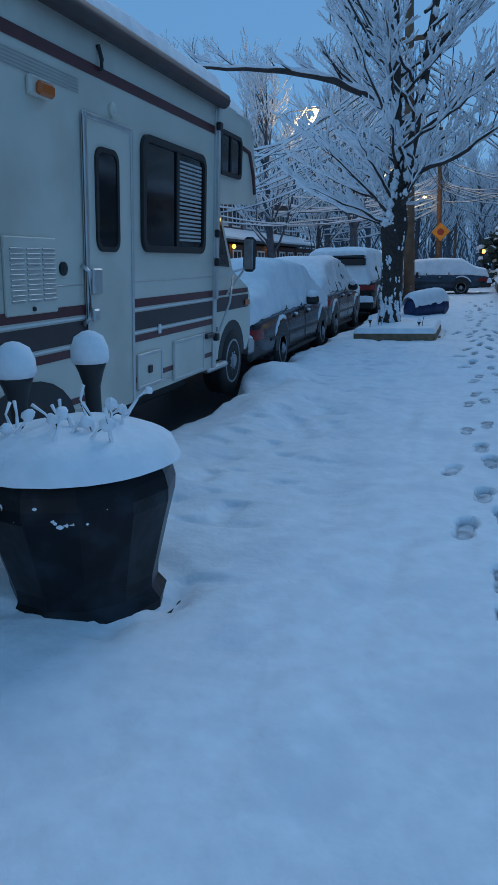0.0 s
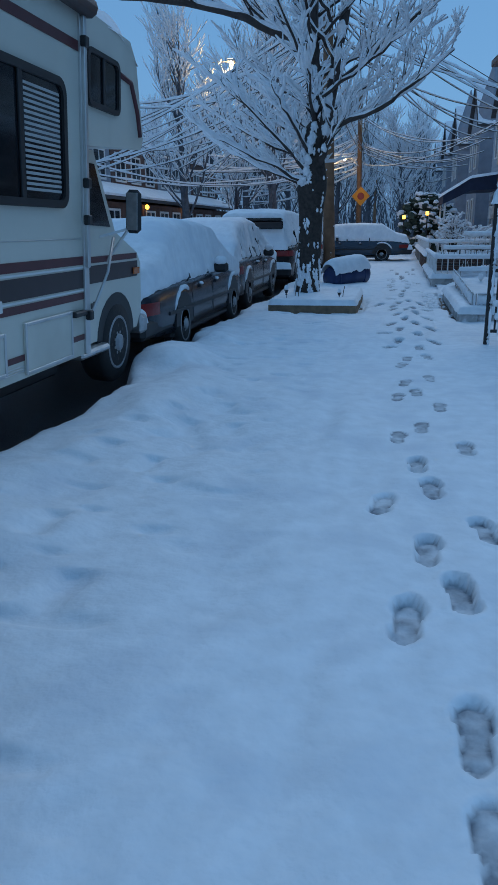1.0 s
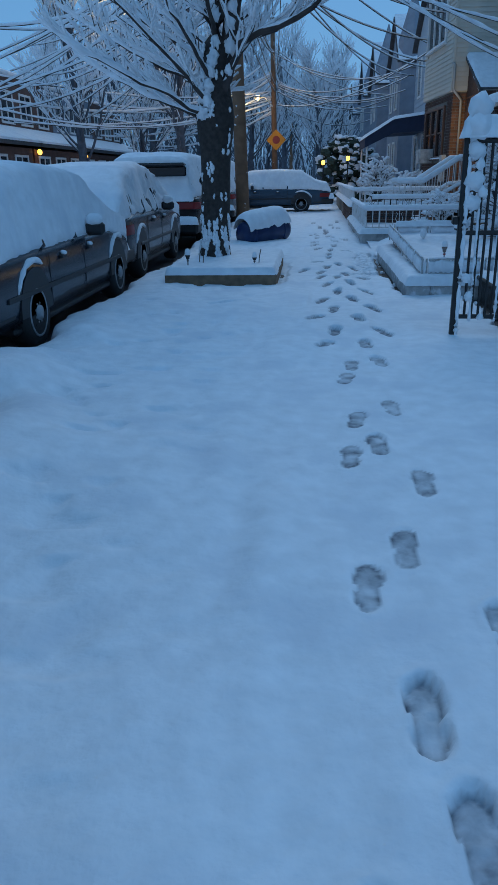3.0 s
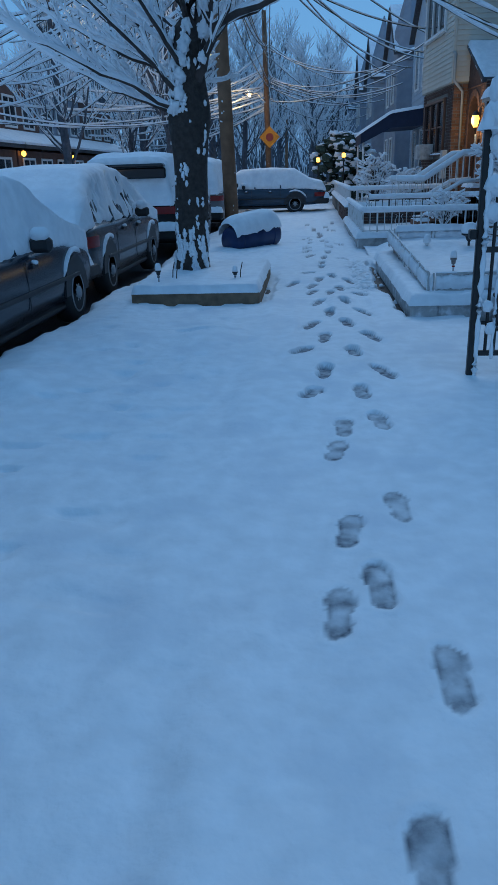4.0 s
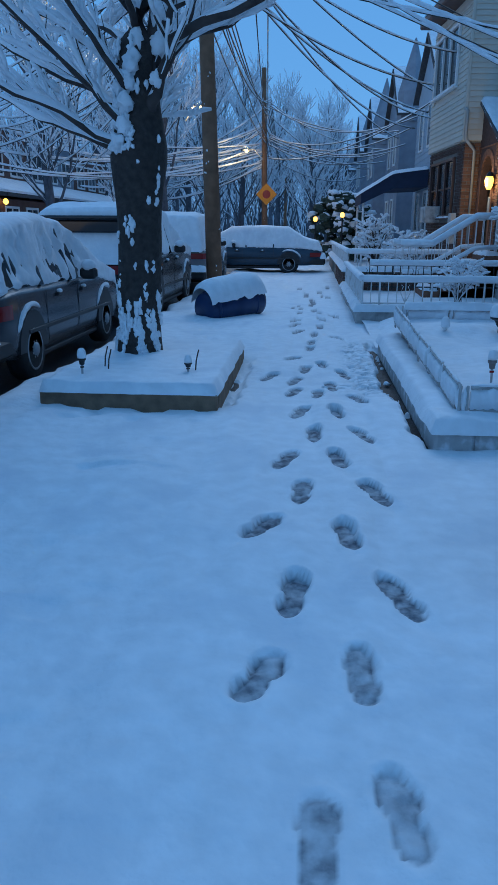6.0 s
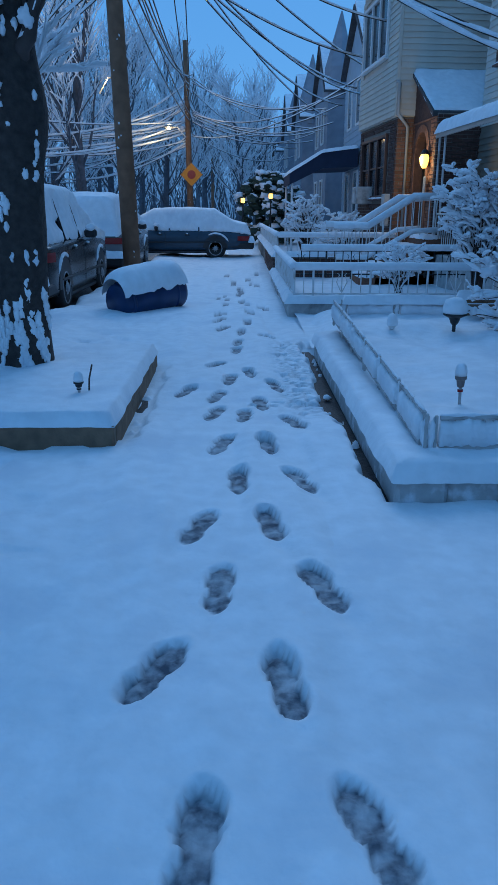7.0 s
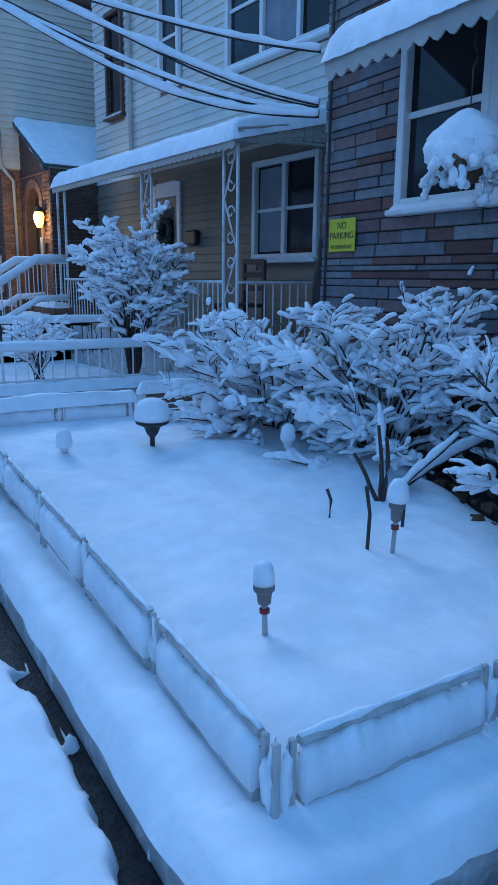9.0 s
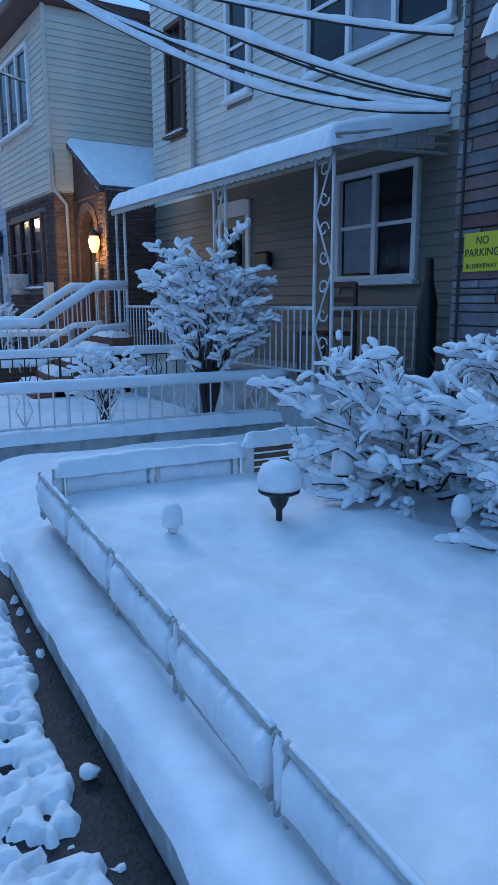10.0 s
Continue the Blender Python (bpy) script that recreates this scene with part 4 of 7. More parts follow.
# ---- street tree in its timber bed ----
def street_tree():
    rng = random.Random(21)
    t = thing("tree", "bare street tree with dark wet trunk, every branch laden with snow", "tree")
    trunk, bark, snow = Mb(), Mb(), Mb()
    base = Vector((-1.42, 15.8, 0.0))
    secs = []
    N = 20
    for k in range(29):
        z = 0.10 + 2.75 * k / 28
        row = []
        for j in range(N):
            a = 2 * math.pi * j / N
            r = 0.20 + 0.06 * max(0, 1 - z / 0.5) ** 1.6 + 0.055 * math.exp(-((z - 1.98) / 0.3) ** 2) + 0.012 * noise.noise((a * 1.2, z * 1.3, 2)) + 0.016 * noise.noise((math.cos(a) * 6, math.sin(a) * 6, z * 2.2))
            r *= 1 - 0.18 * max(0, (z - 1.9) / 0.9)
            row.append((base.x + 0.03 * z - 0.05 + r * math.cos(a), base.y + r * math.sin(a), z))
        secs.append(row)
    part("trunk", trunk.loft(secs), BARK, t, "thick dark trunk with wind-blown snow patches", True)
    # patches of blown snow on the trunk
    patch = Mb()
    for k in range(3600):
        z = rng.uniform(0.12, 0.75) if k < 1700 else rng.uniform(0.7, 2.85)
        a = radians(rng.uniform(-178, -2))
        if noise.noise((a * 2.6, z * 3.4, 3)) + 0.6 * noise.noise((a * 8, z * 7, 4)) < (0.16 if k < 1700 else 0.46 if z < 1.85 else 0.12 + 0.5 * max(0, math.cos(a) + 0.1)):
            continue
        r = 0.20 + 0.06 * max(0, 1 - z / 0.5) ** 1.6 + 0.055 * math.exp(-((z - 1.98) / 0.3) ** 2)
        c = (base.x + 0.03 * z - 0.05 + r * math.cos(a), base.y + r * math.sin(a), z)
        patch.blob(c, rng.uniform(0.010, 0.024), k, rng.uniform(0.9, 2.2), 0.9, 4, 6)
    tagged(part("trunk_snow", patch, SNOW, t, "", True), kind="stuff")
    b = lambda x, y, z: Vector((x, y, z))
    leaders = [
        ([b(-1.38, 15.8, 2.6), b(-1.39, 15.8, 3.4), b(-1.44, 15.78, 4.3), b(-1.5, 15.8, 5.6), b(-1.7, 15.8, 7.4)], 0.165, 0.06),
        ([b(-1.30, 15.82, 2.6), b(-1.14, 15.84, 3.3), b(-0.98, 15.86, 4.3), b(-0.8, 15.9, 5.5), b(-0.5, 16.0, 7.2)], 0.115, 0.045),
    ]
    limbs = [
        ([b(-1.42, 15.78, 4.05), b(-1.8, 15.72, 4.22), b(-2.5, 15.6, 4.5), b(-3.4, 15.4, 4.72), b(-4.4, 15.2, 4.8), b(-5.2, 15.05, 4.9)], 0.085, 0.03),
        ([b(-1.32, 15.72, 2.22), b(-1.2, 15.64, 2.42), b(-1.04, 15.55, 2.82), b(-0.3, 15.4, 3.06), b(0.16, 15.3, 3.38), b(0.75, 15.2, 3.8)], 0.06, 0.018),
        ([b(-1.1, 15.84, 3.5), b(-0.5, 15.8, 3.9), b(0.2, 15.75, 4.4), b(0.9, 15.7, 5.0), b(1.4, 15.6, 5.6)], 0.055, 0.018),
        ([b(-1.45, 15.8, 4.9), b(-2.1, 15.75, 5.5), b(-2.9, 15.65, 6.1), b(-3.6, 15.5, 6.7)], 0.055, 0.02),
        ([b(-0.9, 15.88, 4.8), b(-0.3, 15.8, 5.4), b(0.3, 15.7, 6.0), b(0.8, 15.6, 6.7)], 0.05, 0.018),
    ]
    def finely(pts):
        out = []
        for p, q in zip(pts, pts[1:]):
            out += [p.lerp(q, k / 3) + Vector((rng.uniform(-1, 1), rng.uniform(-1, 1), rng.uniform(-1, 1))) * 0.025 for k in range(3)]
        return out + [pts[-1]]
    for pts, r0, r1 in leaders:
        fine = finely(pts)
        limb(bark, snow, fine, r0, r1, 0.04, rng, 9)
        for p, q in zip(fine[1:], fine[2:]):
            snow.blob(p + Vector((rng.uniform(-0.05, 0.05), -r0 * 0.75, 0.0)), rng.uniform(0.05, 0.09), rng.random() * 50, 1.3, 0.8, 7, 9)
    for pts, r0, r1 in limbs:
        fine = finely(pts)
        limb(bark, snow, fine, r0, r1, 0.045, rng, 8)
        sprout(bark, snow, fine, r0 * 0.6, 2, rng, 0.7, (14, 6, 2), 1.05, 0.035, 0.07, 0.12)
    for k in range(34):
        z = 1.92 + 3.6 * (k / 33) ** 1.15
        a = radians(137.5 * k + 200 + rng.uniform(-25, 25))
        if z < 2.5 and math.cos(a) > 0.2:
            a = math.pi - a
        x0 = -1.40 + (0.0 if k % 3 or z < 2.9 else 0.08 + 0.12 * (z - 2.6))
        reach = (1.5 + 0.7 * math.sin(k * 1.7) ** 2) * (1.0 if z < 4.2 else 0.85)
        rise = 0.30 + 0.10 * (z - 2) + rng.uniform(-0.08, 0.12)
        d = Vector((math.cos(a), math.sin(a), 0))
        pts = [b(x0, 15.8, z) + d * (0.12 if z < 2.6 else 0.05)]
        for j in range(1, 5):
            f = j / 4
            pts.append(b(x0, 15.8, z) + d * reach * f + b(0, 0, reach * rise * (f + 0.35 * f * f)))
        fine = finely(pts)
        limb(bark, snow, fine, 0.034, 0.010, 0.042, rng, 6)
        sprout(bark, snow, fine, 0.022, 1, rng, 0.75, (13, 5), 0.72, 0.034, 0.05, 0.15)
    part("crown", bark, TWIG, t, "dark forking limbs and twigs", True)
    part("crown_snow", snow, SNOW, t, "snow lying along the branches", True)
    for c, r in (((-1.54, 15.58, 2.02), 0.09), ((-1.48, 15.56, 2.16), 0.085), ((-1.46, 15.56, 2.34), 0.08), ((-1.44, 15.57, 2.52), 0.075), ((-1.40, 15.58, 2.66), 0.08), ((-1.52, 15.58, 2.46), 0.06), ((-1.2, 15.6, 2.52), 0.06), ((-1.42, 15.62, 3.25), 0.08), ((-1.42, 15.66, 4.2), 0.09)):
        part("fork_snow", Mb().blob(c, r * 0.8, c[2] * 9, 1.25, 0.9, 10, 14), SNOW, t, "", True)
    return t


street_tree()
bed = thing("tree_bed", "low square tree bed edged in weathered timber, filled with snow", "planter")
for a, c in (((-1.91, 14.25, -0.1), (-0.53, 14.33, 0.115)), ((-1.91, 16.52, -0.1), (-0.53, 16.6, 0.115)), ((-0.61, 14.335, -0.1), (-0.53, 16.515, 0.115)), ((-1.91, 14.335, -0.1), (-1.83, 16.515, 0.115))):
    part("timber", Mb().box(a, c, 0.012), PLANK, bed)
part("soil", Mb().box((-1.83, 14.33, -0.1), (-0.61, 16.52, 0.06), 0.01), ASPHALT, bed)
part("snow_fill", Mb().slab(-1.92, 14.24, -0.52, 16.61, 0.114, 0.075, 0.05, 0.035, 0.014, 4), SNOW, bed, "", True)


def stake_light(x, y, z, h, cap, big=False, material=None, lean=0.0):
    """A small garden lamp on a stake with a cap of snow."""
    o = thing("stake_light", "big round-capped garden lamp heaped with snow" if big else "small solar stake light wearing a tall cap of snow", "garden lamp", "stake lights in the garden", m=pose(x, y, z, lean, lean * 0.6, 0))
    part("stake", Mb().tube([(0, 0, -0.05), (0, 0, h * 0.62)], 0.009 if not big else 0.016, 7), PLASTIC if big else CHROME, o)
    part("shade", Mb().lathe([(0.012, h * 0.62), (0.02, h * 0.66), (0.024, h * 0.85), (0.033, h * 0.9), (0.033, h)] if not big else [(0.02, h * 0.5), (0.035, h * 0.6), (0.05, h * 0.8), (0.10, h * 0.92), (0.10, h)], 14), material or PLASTIC, o)
    part("collar", Mb().lathe([(0.016, h * 0.48), (0.016, h * 0.56)], 10), REDLENS if material else PLASTIC, o)
    prof = [(cap * 1.0, h), (cap * 1.06, h + 0.02), (cap * 1.02, h + cap * 1.0), (cap * 0.9, h + cap * 1.7), (cap * 0.6, h + cap * 2.15), (cap * 0.2, h + cap * 2.3)] if not big else [(cap, h), (cap * 1.1, h + 0.03), (cap * 1.05, h + cap * 0.7), (cap * 0.85, h + cap * 1.15), (cap * 0.4, h + cap * 1.35), (0.01, h + cap * 1.38)]
    part("snow_cap", Mb().lathe(prof, 16), SNOW, o, "", True)


stake_light(-1.67, 14.6, 0.16, 0.15, 0.035)
stake_light(-0.83, 14.75, 0.16, 0.10, 0.03)
for x, y in ((-1.5, 14.75), (-1.57, 14.9), (-0.78, 14.8)):
    lone("dry_stalk", Mb().tube([(x, y, 0.14), (x + 0.01, y, 0.27), (x + 0.03, y + 0.01, 0.36)], 0.006, 5), TWIG, "thin dry stalk sticking out of the snow bed", "stalk")


# ---- glazed pot ----
pot = thing("plant_pot", "big dark glazed plant pot heaped with snow and dead stems", "plant pot", m=pose(-1.38, 3.99, -0.04))
part("pot", Mb().lathe([(0.25, -0.05), (0.33, -0.04), (0.335, 0.03), (0.30, 0.075), (0.305, 0.13), (0.355, 0.32), (0.392, 0.45), (0.396, 0.50), (0.385, 0.55), (0.37, 0.585), (0.385, 0.595), (0.385, 0.61), (0.36, 0.615), (0.34, 0.58)], 12), POTBLUE, pot, "", False)
mb = Mb()
N, R = 40, 14
vs, fs = [], []
for i in range(R + 1):
    q = i / R
    for k in range(N):
        a = 2 * math.pi * k / N
        r = 0.418 * q * (1 + 0.035 * noise.noise((math.cos(a) * 2, math.sin(a) * 2, 5)) + 0.015 * noise.noise((math.cos(a) * 9, math.sin(a) * 9, 8)))
        z = 0.60 + 0.145 * math.sqrt(max(0, 1 - q ** 3.2)) + 0.03 * noise.noise((r * math.cos(a) * 6, r * math.sin(a) * 6, 2)) * (1 - q)
        vs.append((r * math.cos(a), r * math.sin(a), z))
for i in range(R):
    for k in range(N):
        a, c = i * N + k, i * N + (k + 1) % N
        fs.append((a, a + N, c + N, c))
part("snow_cap", mb.add(vs, fs), SNOW, pot, "", True)
rng = random.Random(5)
stems, caps = Mb(), Mb()
for k in range(26):
    a, r = rng.uniform(0, 6.28), rng.uniform(0.05, 0.32)
    p = Vector((r * math.cos(a), r * math.sin(a), 0.68))
    q = bend(p, (rng.uniform(-0.5, 0.5), rng.uniform(-0.5, 0.5), 1), rng.uniform(0.06, 0.2), rng, 3, 0.5)
    stems.tube(q, [0.006, 0.005, 0.004, 0.003], 5)
    if k % 2 == 0:
        caps.blob(q[-1], rng.uniform(0.014, 0.035), k, 0.9, 0.5, 5, 7)
    caps.tube([p2 + Vector((0.002, 0, 0.006)) for p2 in q], [0.004, 0.009, 0.005, 0.008], 5)
part("dead_stems", stems, TWIG, pot)
part("stem_snow", caps, SNOW, pot, "", True)
drips = Mb()
for k in range(16):
    a = rng.uniform(-2.2, -0.7)
    z = rng.uniform(0.44, 0.52)
    drips.blob((0.375 * math.cos(a), 0.375 * math.sin(a), z), rng.uniform(0.005, 0.018), k, 0.7, 0.6, 4, 6)
tagged(part("snow_flecks", drips, SNOW, pot, "", True), kind="stuff")

for x, y, z1 in ((-1.77, 4.2, 0.85), (-1.64, 4.62, 0.86)):
    o = thing("garden_post", "dark slim post with a dished head holding a cap of snow", "post", "posts behind the pot", m=pose(x, y, 0))
    part("post", Mb().lathe([(0.05, -0.1), (0.045, z1 - 0.35), (0.038, z1 - 0.25), (0.04, z1 - 0.12), (0.06, z1 - 0.05), (0.08, z1), (0.075, z1 + 0.005)], 16), PLASTIC, o, "", True)
    part("snow_cap", Mb().lathe([(0.085, z1 - 0.005), (0.092, z1 + 0.02), (0.09, z1 + 0.07), (0.07, z1 + 0.12), (0.03, z1 + 0.145), (0.005, z1 + 0.15)], 18), SNOW, o, "", True)


# ---- barrel on its side, utility poles ----
brl = thing("barrel", "dark blue plastic barrel lying on its side under snow", "barrel", m=pose(-1.45, 20.05, 0.13, 0, 85, 48))
part("drum", Mb().lathe([(0.02, 0), (0.22, 0.0), (0.245, 0.03), (0.26, 0.2), (0.268, 0.25), (0.262, 0.3), (0.27, 0.55), (0.278, 0.6), (0.27, 0.65), (0.262, 1.05), (0.25, 1.1), (0.225, 1.1), (0.22, 1.07), (0.02, 1.07)], 28), BARRELBLUE, brl, "", True)
for z in (0.1, 0.9):
    part("rib", Mb().lathe([(0.26, z), (0.275, z + 0.015), (0.275, z + 0.035), (0.26, z + 0.05)], 28), BARRELBLUE, brl, "", True)
mb = Mb()
secs = []
for k in range(25):
    u = -0.03 + 1.16 * k / 24
    e = math.sqrt(max(0, 1 - abs(k / 12 - 1) ** 5))
    row = []
    for j in range(13):
        a = radians((-80 + 160 * j / 12) * (0.88 + 0.16 * noise.noise((u * 6, 1 if j > 6 else 4, 2)) + 0.07 * noise.noise((u * 19, 1 if j > 6 else 4, 5))))
        r = 0.268 + (0.19 * math.cos(a * 1.12) ** 0.8 + 0.02 * noise.noise((u * 5, a * 2, 1))) * (0.3 + 0.7 * e)
        row.append((-r * math.cos(a), r * 0.93 * math.sin(a), u))
    secs.append(row)
part("snow_cap", mb.loft(secs, False, False), SNOW, brl, "", True)


def pole(x, y, h, r, label, arms=(), lean=0.0):
    p = thing("utility_pole", label, "utility pole", "poles along the street", m=pose(x, y, -0.2, 0, lean, 0))
    part("shaft", Mb().tube([(0, 0, 0), (0, 0, h * 0.33), (0, 0, h * 0.66), (0, 0, h)], [r, r * 0.92, r * 0.82, r * 0.7], 14), POLEWOOD, p, "", True)
    for z in arms:
        part("crossarm", Mb().box((-1.1, -0.06, z), (1.1, 0.06, z + 0.12), 0.015), POLEWOOD, p)
        for k in (-1.0, -0.6, 0.6, 1.0):
            part("insulator", Mb().lathe([(0.03, 0), (0.045, 0.05), (0.03, 0.1)], 10), FRAME, p, m=pose(k, 0, z + 0.12))
    flecks = Mb()
    rr = random.Random(int(y))
    for k in range(300):
        z, a = rr.uniform(0.3, h * 0.8), radians(rr.uniform(-170, -10))
        if noise.noise((a * 2.5, z * 3, y)) < 0.42:
            continue
        flecks.blob((r * 0.93 * math.cos(a), r * 0.93 * math.sin(a), z), rr.uniform(0.008, 0.018), k, 1.4, 0.8, 4, 6)
    part("snow_fleck", flecks, SNOW, p, "", True)
    return p


pole(-1.85, 24.6, 9.2, 0.17, "weathered brown utility pole at the kerb", (7.6,), -1.4)
pole(-2.15, 47.5, 9.0, 0.16, "brown utility pole further up the street", (), -0.8)
pole(-2.2, 80.0, 9.0, 0.16, "distant brown wooden utility pole", (7.6,))
pole(-2.0, -8.0, 9.2, 0.17, "brown utility pole behind the pot", (7.6,))

wsign = thing("warning_sign", "amber diamond warning sign on a pole", "road sign", m=pose(-2.08, 47.25, 3.0))
part("plate", Mb().prism([(0.53, 0), (0, 0.53), (-0.53, 0), (0, -0.53)], 1, -0.012, 0.012), SIGNORG, wsign)
part("mark", Mb().prism([(0.2 * math.cos(math.pi * k / 9), 0.2 * math.sin(math.pi * k / 9)) for k in range(18)], 1, -0.018, -0.0125), REDLENS, wsign, "red round mark")
part("strap", Mb().box((-0.04, 0.012, -0.06), (0.04, 0.13, 0.06), 0.01), CHROME, wsign)


def street_lamp(x, y, z, px, energy):
    s = thing("street_lamp", "lit sodium street lamp on a bracket arm", "street lamp", "street lamps", m=pose(x, y, z))
    part("arm", Mb().tube([(px - x, 0, -0.35), ((px - x) * 0.5, 0, 0.08), (0, 0, 0.08)], 0.03, 7), CHROME, s)
    part("head", Mb().blob((0, 0, 0.08), 0.22, 1, 0.4, 0.05, 6, 10), CHROME, s, "", True)
    part("lens", Mb().blob((0, -0.04, 0.0), 0.08, 2, 0.6, 0.02, 6, 10), WARM2, s, "glowing yellow lens", True)
    part("snow_cap", Mb().blob((0, 0, 0.17), 0.2, 4, 0.35, 0.1, 6, 10), SNOW, s, "", True)
    lamp = new("street_lamp_light", bpy.data.lights.new("street_lamp_light", "POINT"))
    lamp.data.energy, lamp.data.color, lamp.data.shadow_soft_size = energy, (1.0, 0.66, 0.26), 0.15
    lamp.location = (x, y - 0.25, z - 0.2)


street_lamp(-3.35, 33.6, 4.95, -3.9, 60)
street_lamp(-2.9, 45.0, 4.8, -2.15, 60)
street_lamp(-7.6, 38.0, 8.4, -10.0, 170)


# ---- overhead wires with snow ----
def wire(group, a, b, sag, r=0.012, snow=0.022, n=22, seed=0):
    rng = random.Random(seed)
    w = thing("overhead_wire", "black overhead cable carrying a ridge of snow", "cable", group)
    a, b = Vector(a), Vector(b)
    pts = [a.lerp(b, k / n) - Vector((0, 0, sag * 4 * (k / n) * (1 - k / n))) for k in range(n + 1)]
    part("cable", Mb().tube(pts, r, 5), WIRE, w, "", True)
    if snow:
        fine = [pts[k].lerp(pts[k + 1], j / 3) for k in range(n) for j in range(3)] + [pts[-1]]
        part("snow_ridge", Mb().tube([p + Vector((0, 0, r + snow * 0.6)) for p in fine], [snow * rng.uniform(0.65, 1.25) for _ in fine], 6, (0.85, 1.0)), SNOW, w, "", True)


rng = random.Random(31)
for k, (x, z) in enumerate(((-2.9, 7.6), (-2.4, 7.6), (-1.2, 7.6), (-0.8, 7.6), (-1.85, 6.6), (-1.85, 6.2), (-1.85, 5.8), (-1.85, 5.5))):
    wire("street cables", (x, 24.6, z), (-2.15 + 0.03 * k, 47.42, 5.4 + 0.3 * k - 0.1 * rng.random()), 0.5 + 0.25 * rng.random(), 0.016, 0.02, 20, k)
    wire("street cables", (x, 24.6, z), (x, -8.0, z - 0.1 * rng.random()), 0.5 + 0.2 * rng.random(), 0.016, 0.018, 24, k + 20)
    wire("street cables", (-2.15 + 0.03 * k, 47.58, 5.4 + 0.3 * k), (x - 0.4, 80, z), 0.7, 0.02, 0.03, 12, k + 40)
# drops to the houses across the street
for k in range(24):
    wire("drops across the street", (-1.95, 24.6 + rng.uniform(-0.1, 0.1), rng.uniform(5.0, 7.4)), (-12.2, 24 + 1.15 * k, rng.uniform(3.0, 6.6)), rng.uniform(0.3, 1.3), 0.012, rng.uniform(0.028, 0.045), 18, k + 60)
for k in range(20):
    wire("drops across the street", (-2.3, 47.5, rng.uniform(4.2, 7.4)), (-12.2, 30 + 1.6 * k, rng.uniform(2.9, 5.5)), rng.uniform(0.5, 1.6), 0.014, rng.uniform(0.03, 0.055), 16, k + 80)
# drops to the near houses
for k, (y, z, x) in enumerate(((28.2, 5.3, 3.6), (30.5, 5.0, 3.5), (33, 5.2, 3.9), (35, 4.8, 4.1), (36.5, 5.2, 4.1), (39, 5.0, 4.0), (44, 5.2, 4.0))):
    wire("drops to the near houses", (-1.75, 24.6, rng.uniform(5.6, 7.4)), (x, y, z), rng.uniform(0.3, 0.7), 0.012, 0.024, 18, k + 100)
for k in range(14):
    wire("drops to the near houses", (-2.0, 47.5, rng.uniform(4.6, 7.4)), (4.0, 35 + 1.7 * k, rng.uniform(4.6, 5.6)), rng.uniform(0.4, 0.9), 0.014, 0.022, 16, k + 120)
for k, (z0, z1, slack, sn) in enumerate(((7.0, 2.62, 0.0, 0.03), (7.2, 2.55, 0.11, 0.032), (7.5, 2.62, 0.03, 0.0), (6.7, 2.58, 0.06, 0.022), (6.9, 2.56, 0.05, 0.0), (6.2, 3.05, 0.0, 0.024))):
    a, b = Vector((3.93, 17.42, z1)), Vector((-1.75, 24.55, z0))
    rng2 = random.Random(k)
    w = thing("overhead_wire", "black service cable drooping to the house, ridged with snow", "cable", "drops to the stone house")
    pts = []
    for j in range(61):
        u = (j / 60) ** 1.4
        z = z1 + (z0 - z1) * 0.06 * math.log1p(math.exp((u - slack) / 0.06)) / (1 - slack) - (0.06 * math.log1p(math.exp(-slack / 0.06)) * (z0 - z1) if slack else 0.16)
        pts.append(Vector((a.x + (b.x - a.x) * u, a.y + (b.y - a.y) * u, z)))
    part("cable", Mb().tube(pts, 0.009, 5), WIRE, w, "", True)
    if sn:
        rad = [max(0.008, sn * (0.95 + 0.6 * noise.noise((j * 0.35, k * 3.0, 1)) + rng2.uniform(-0.15, 0.15))) for j in range(61)]
        part("snow_ridge", Mb().tube([p + Vector((0, 0, 0.01 + r * 0.7)) for p, r in zip(pts, rad)], rad, 7, (0.85, 1.0)), SNOW, w, "", True)


# ---- front garden with its low wall ----
gw = thing("garden_wall", "low weathered concrete garden wall with snow along its ledge", "garden wall", "", "structure")
part("wall", Mb().box((0.95, 13.38, -0.2), (1.20, 17.32, 0.12), 0.02), DUSTED, gw)
part("wall", Mb().box((1.203, 13.38, -0.2), (2.45, 13.66, 0.12), 0.02), DUSTED, gw)
part("ledge_snow", Mb().slab(0.915, 13.35, 1.23, 17.33, 0.105, 0.09, 0.085, 0.03, 0.016, 2), SNOW, gw, "", True)
part("ledge_snow", Mb().slab(0.925, 13.345, 2.45, 13.70, 0.103, 0.092, 0.085, 0.03, 0.016, 3), SNOW, gw, "", True)
lone("garden_soil", Mb().box((1.2, 13.66, -0.2), (3.92, 17.3, 0.2), 0.02), ASPHALT, "dark soil of the raised front garden", "soil", "structure")
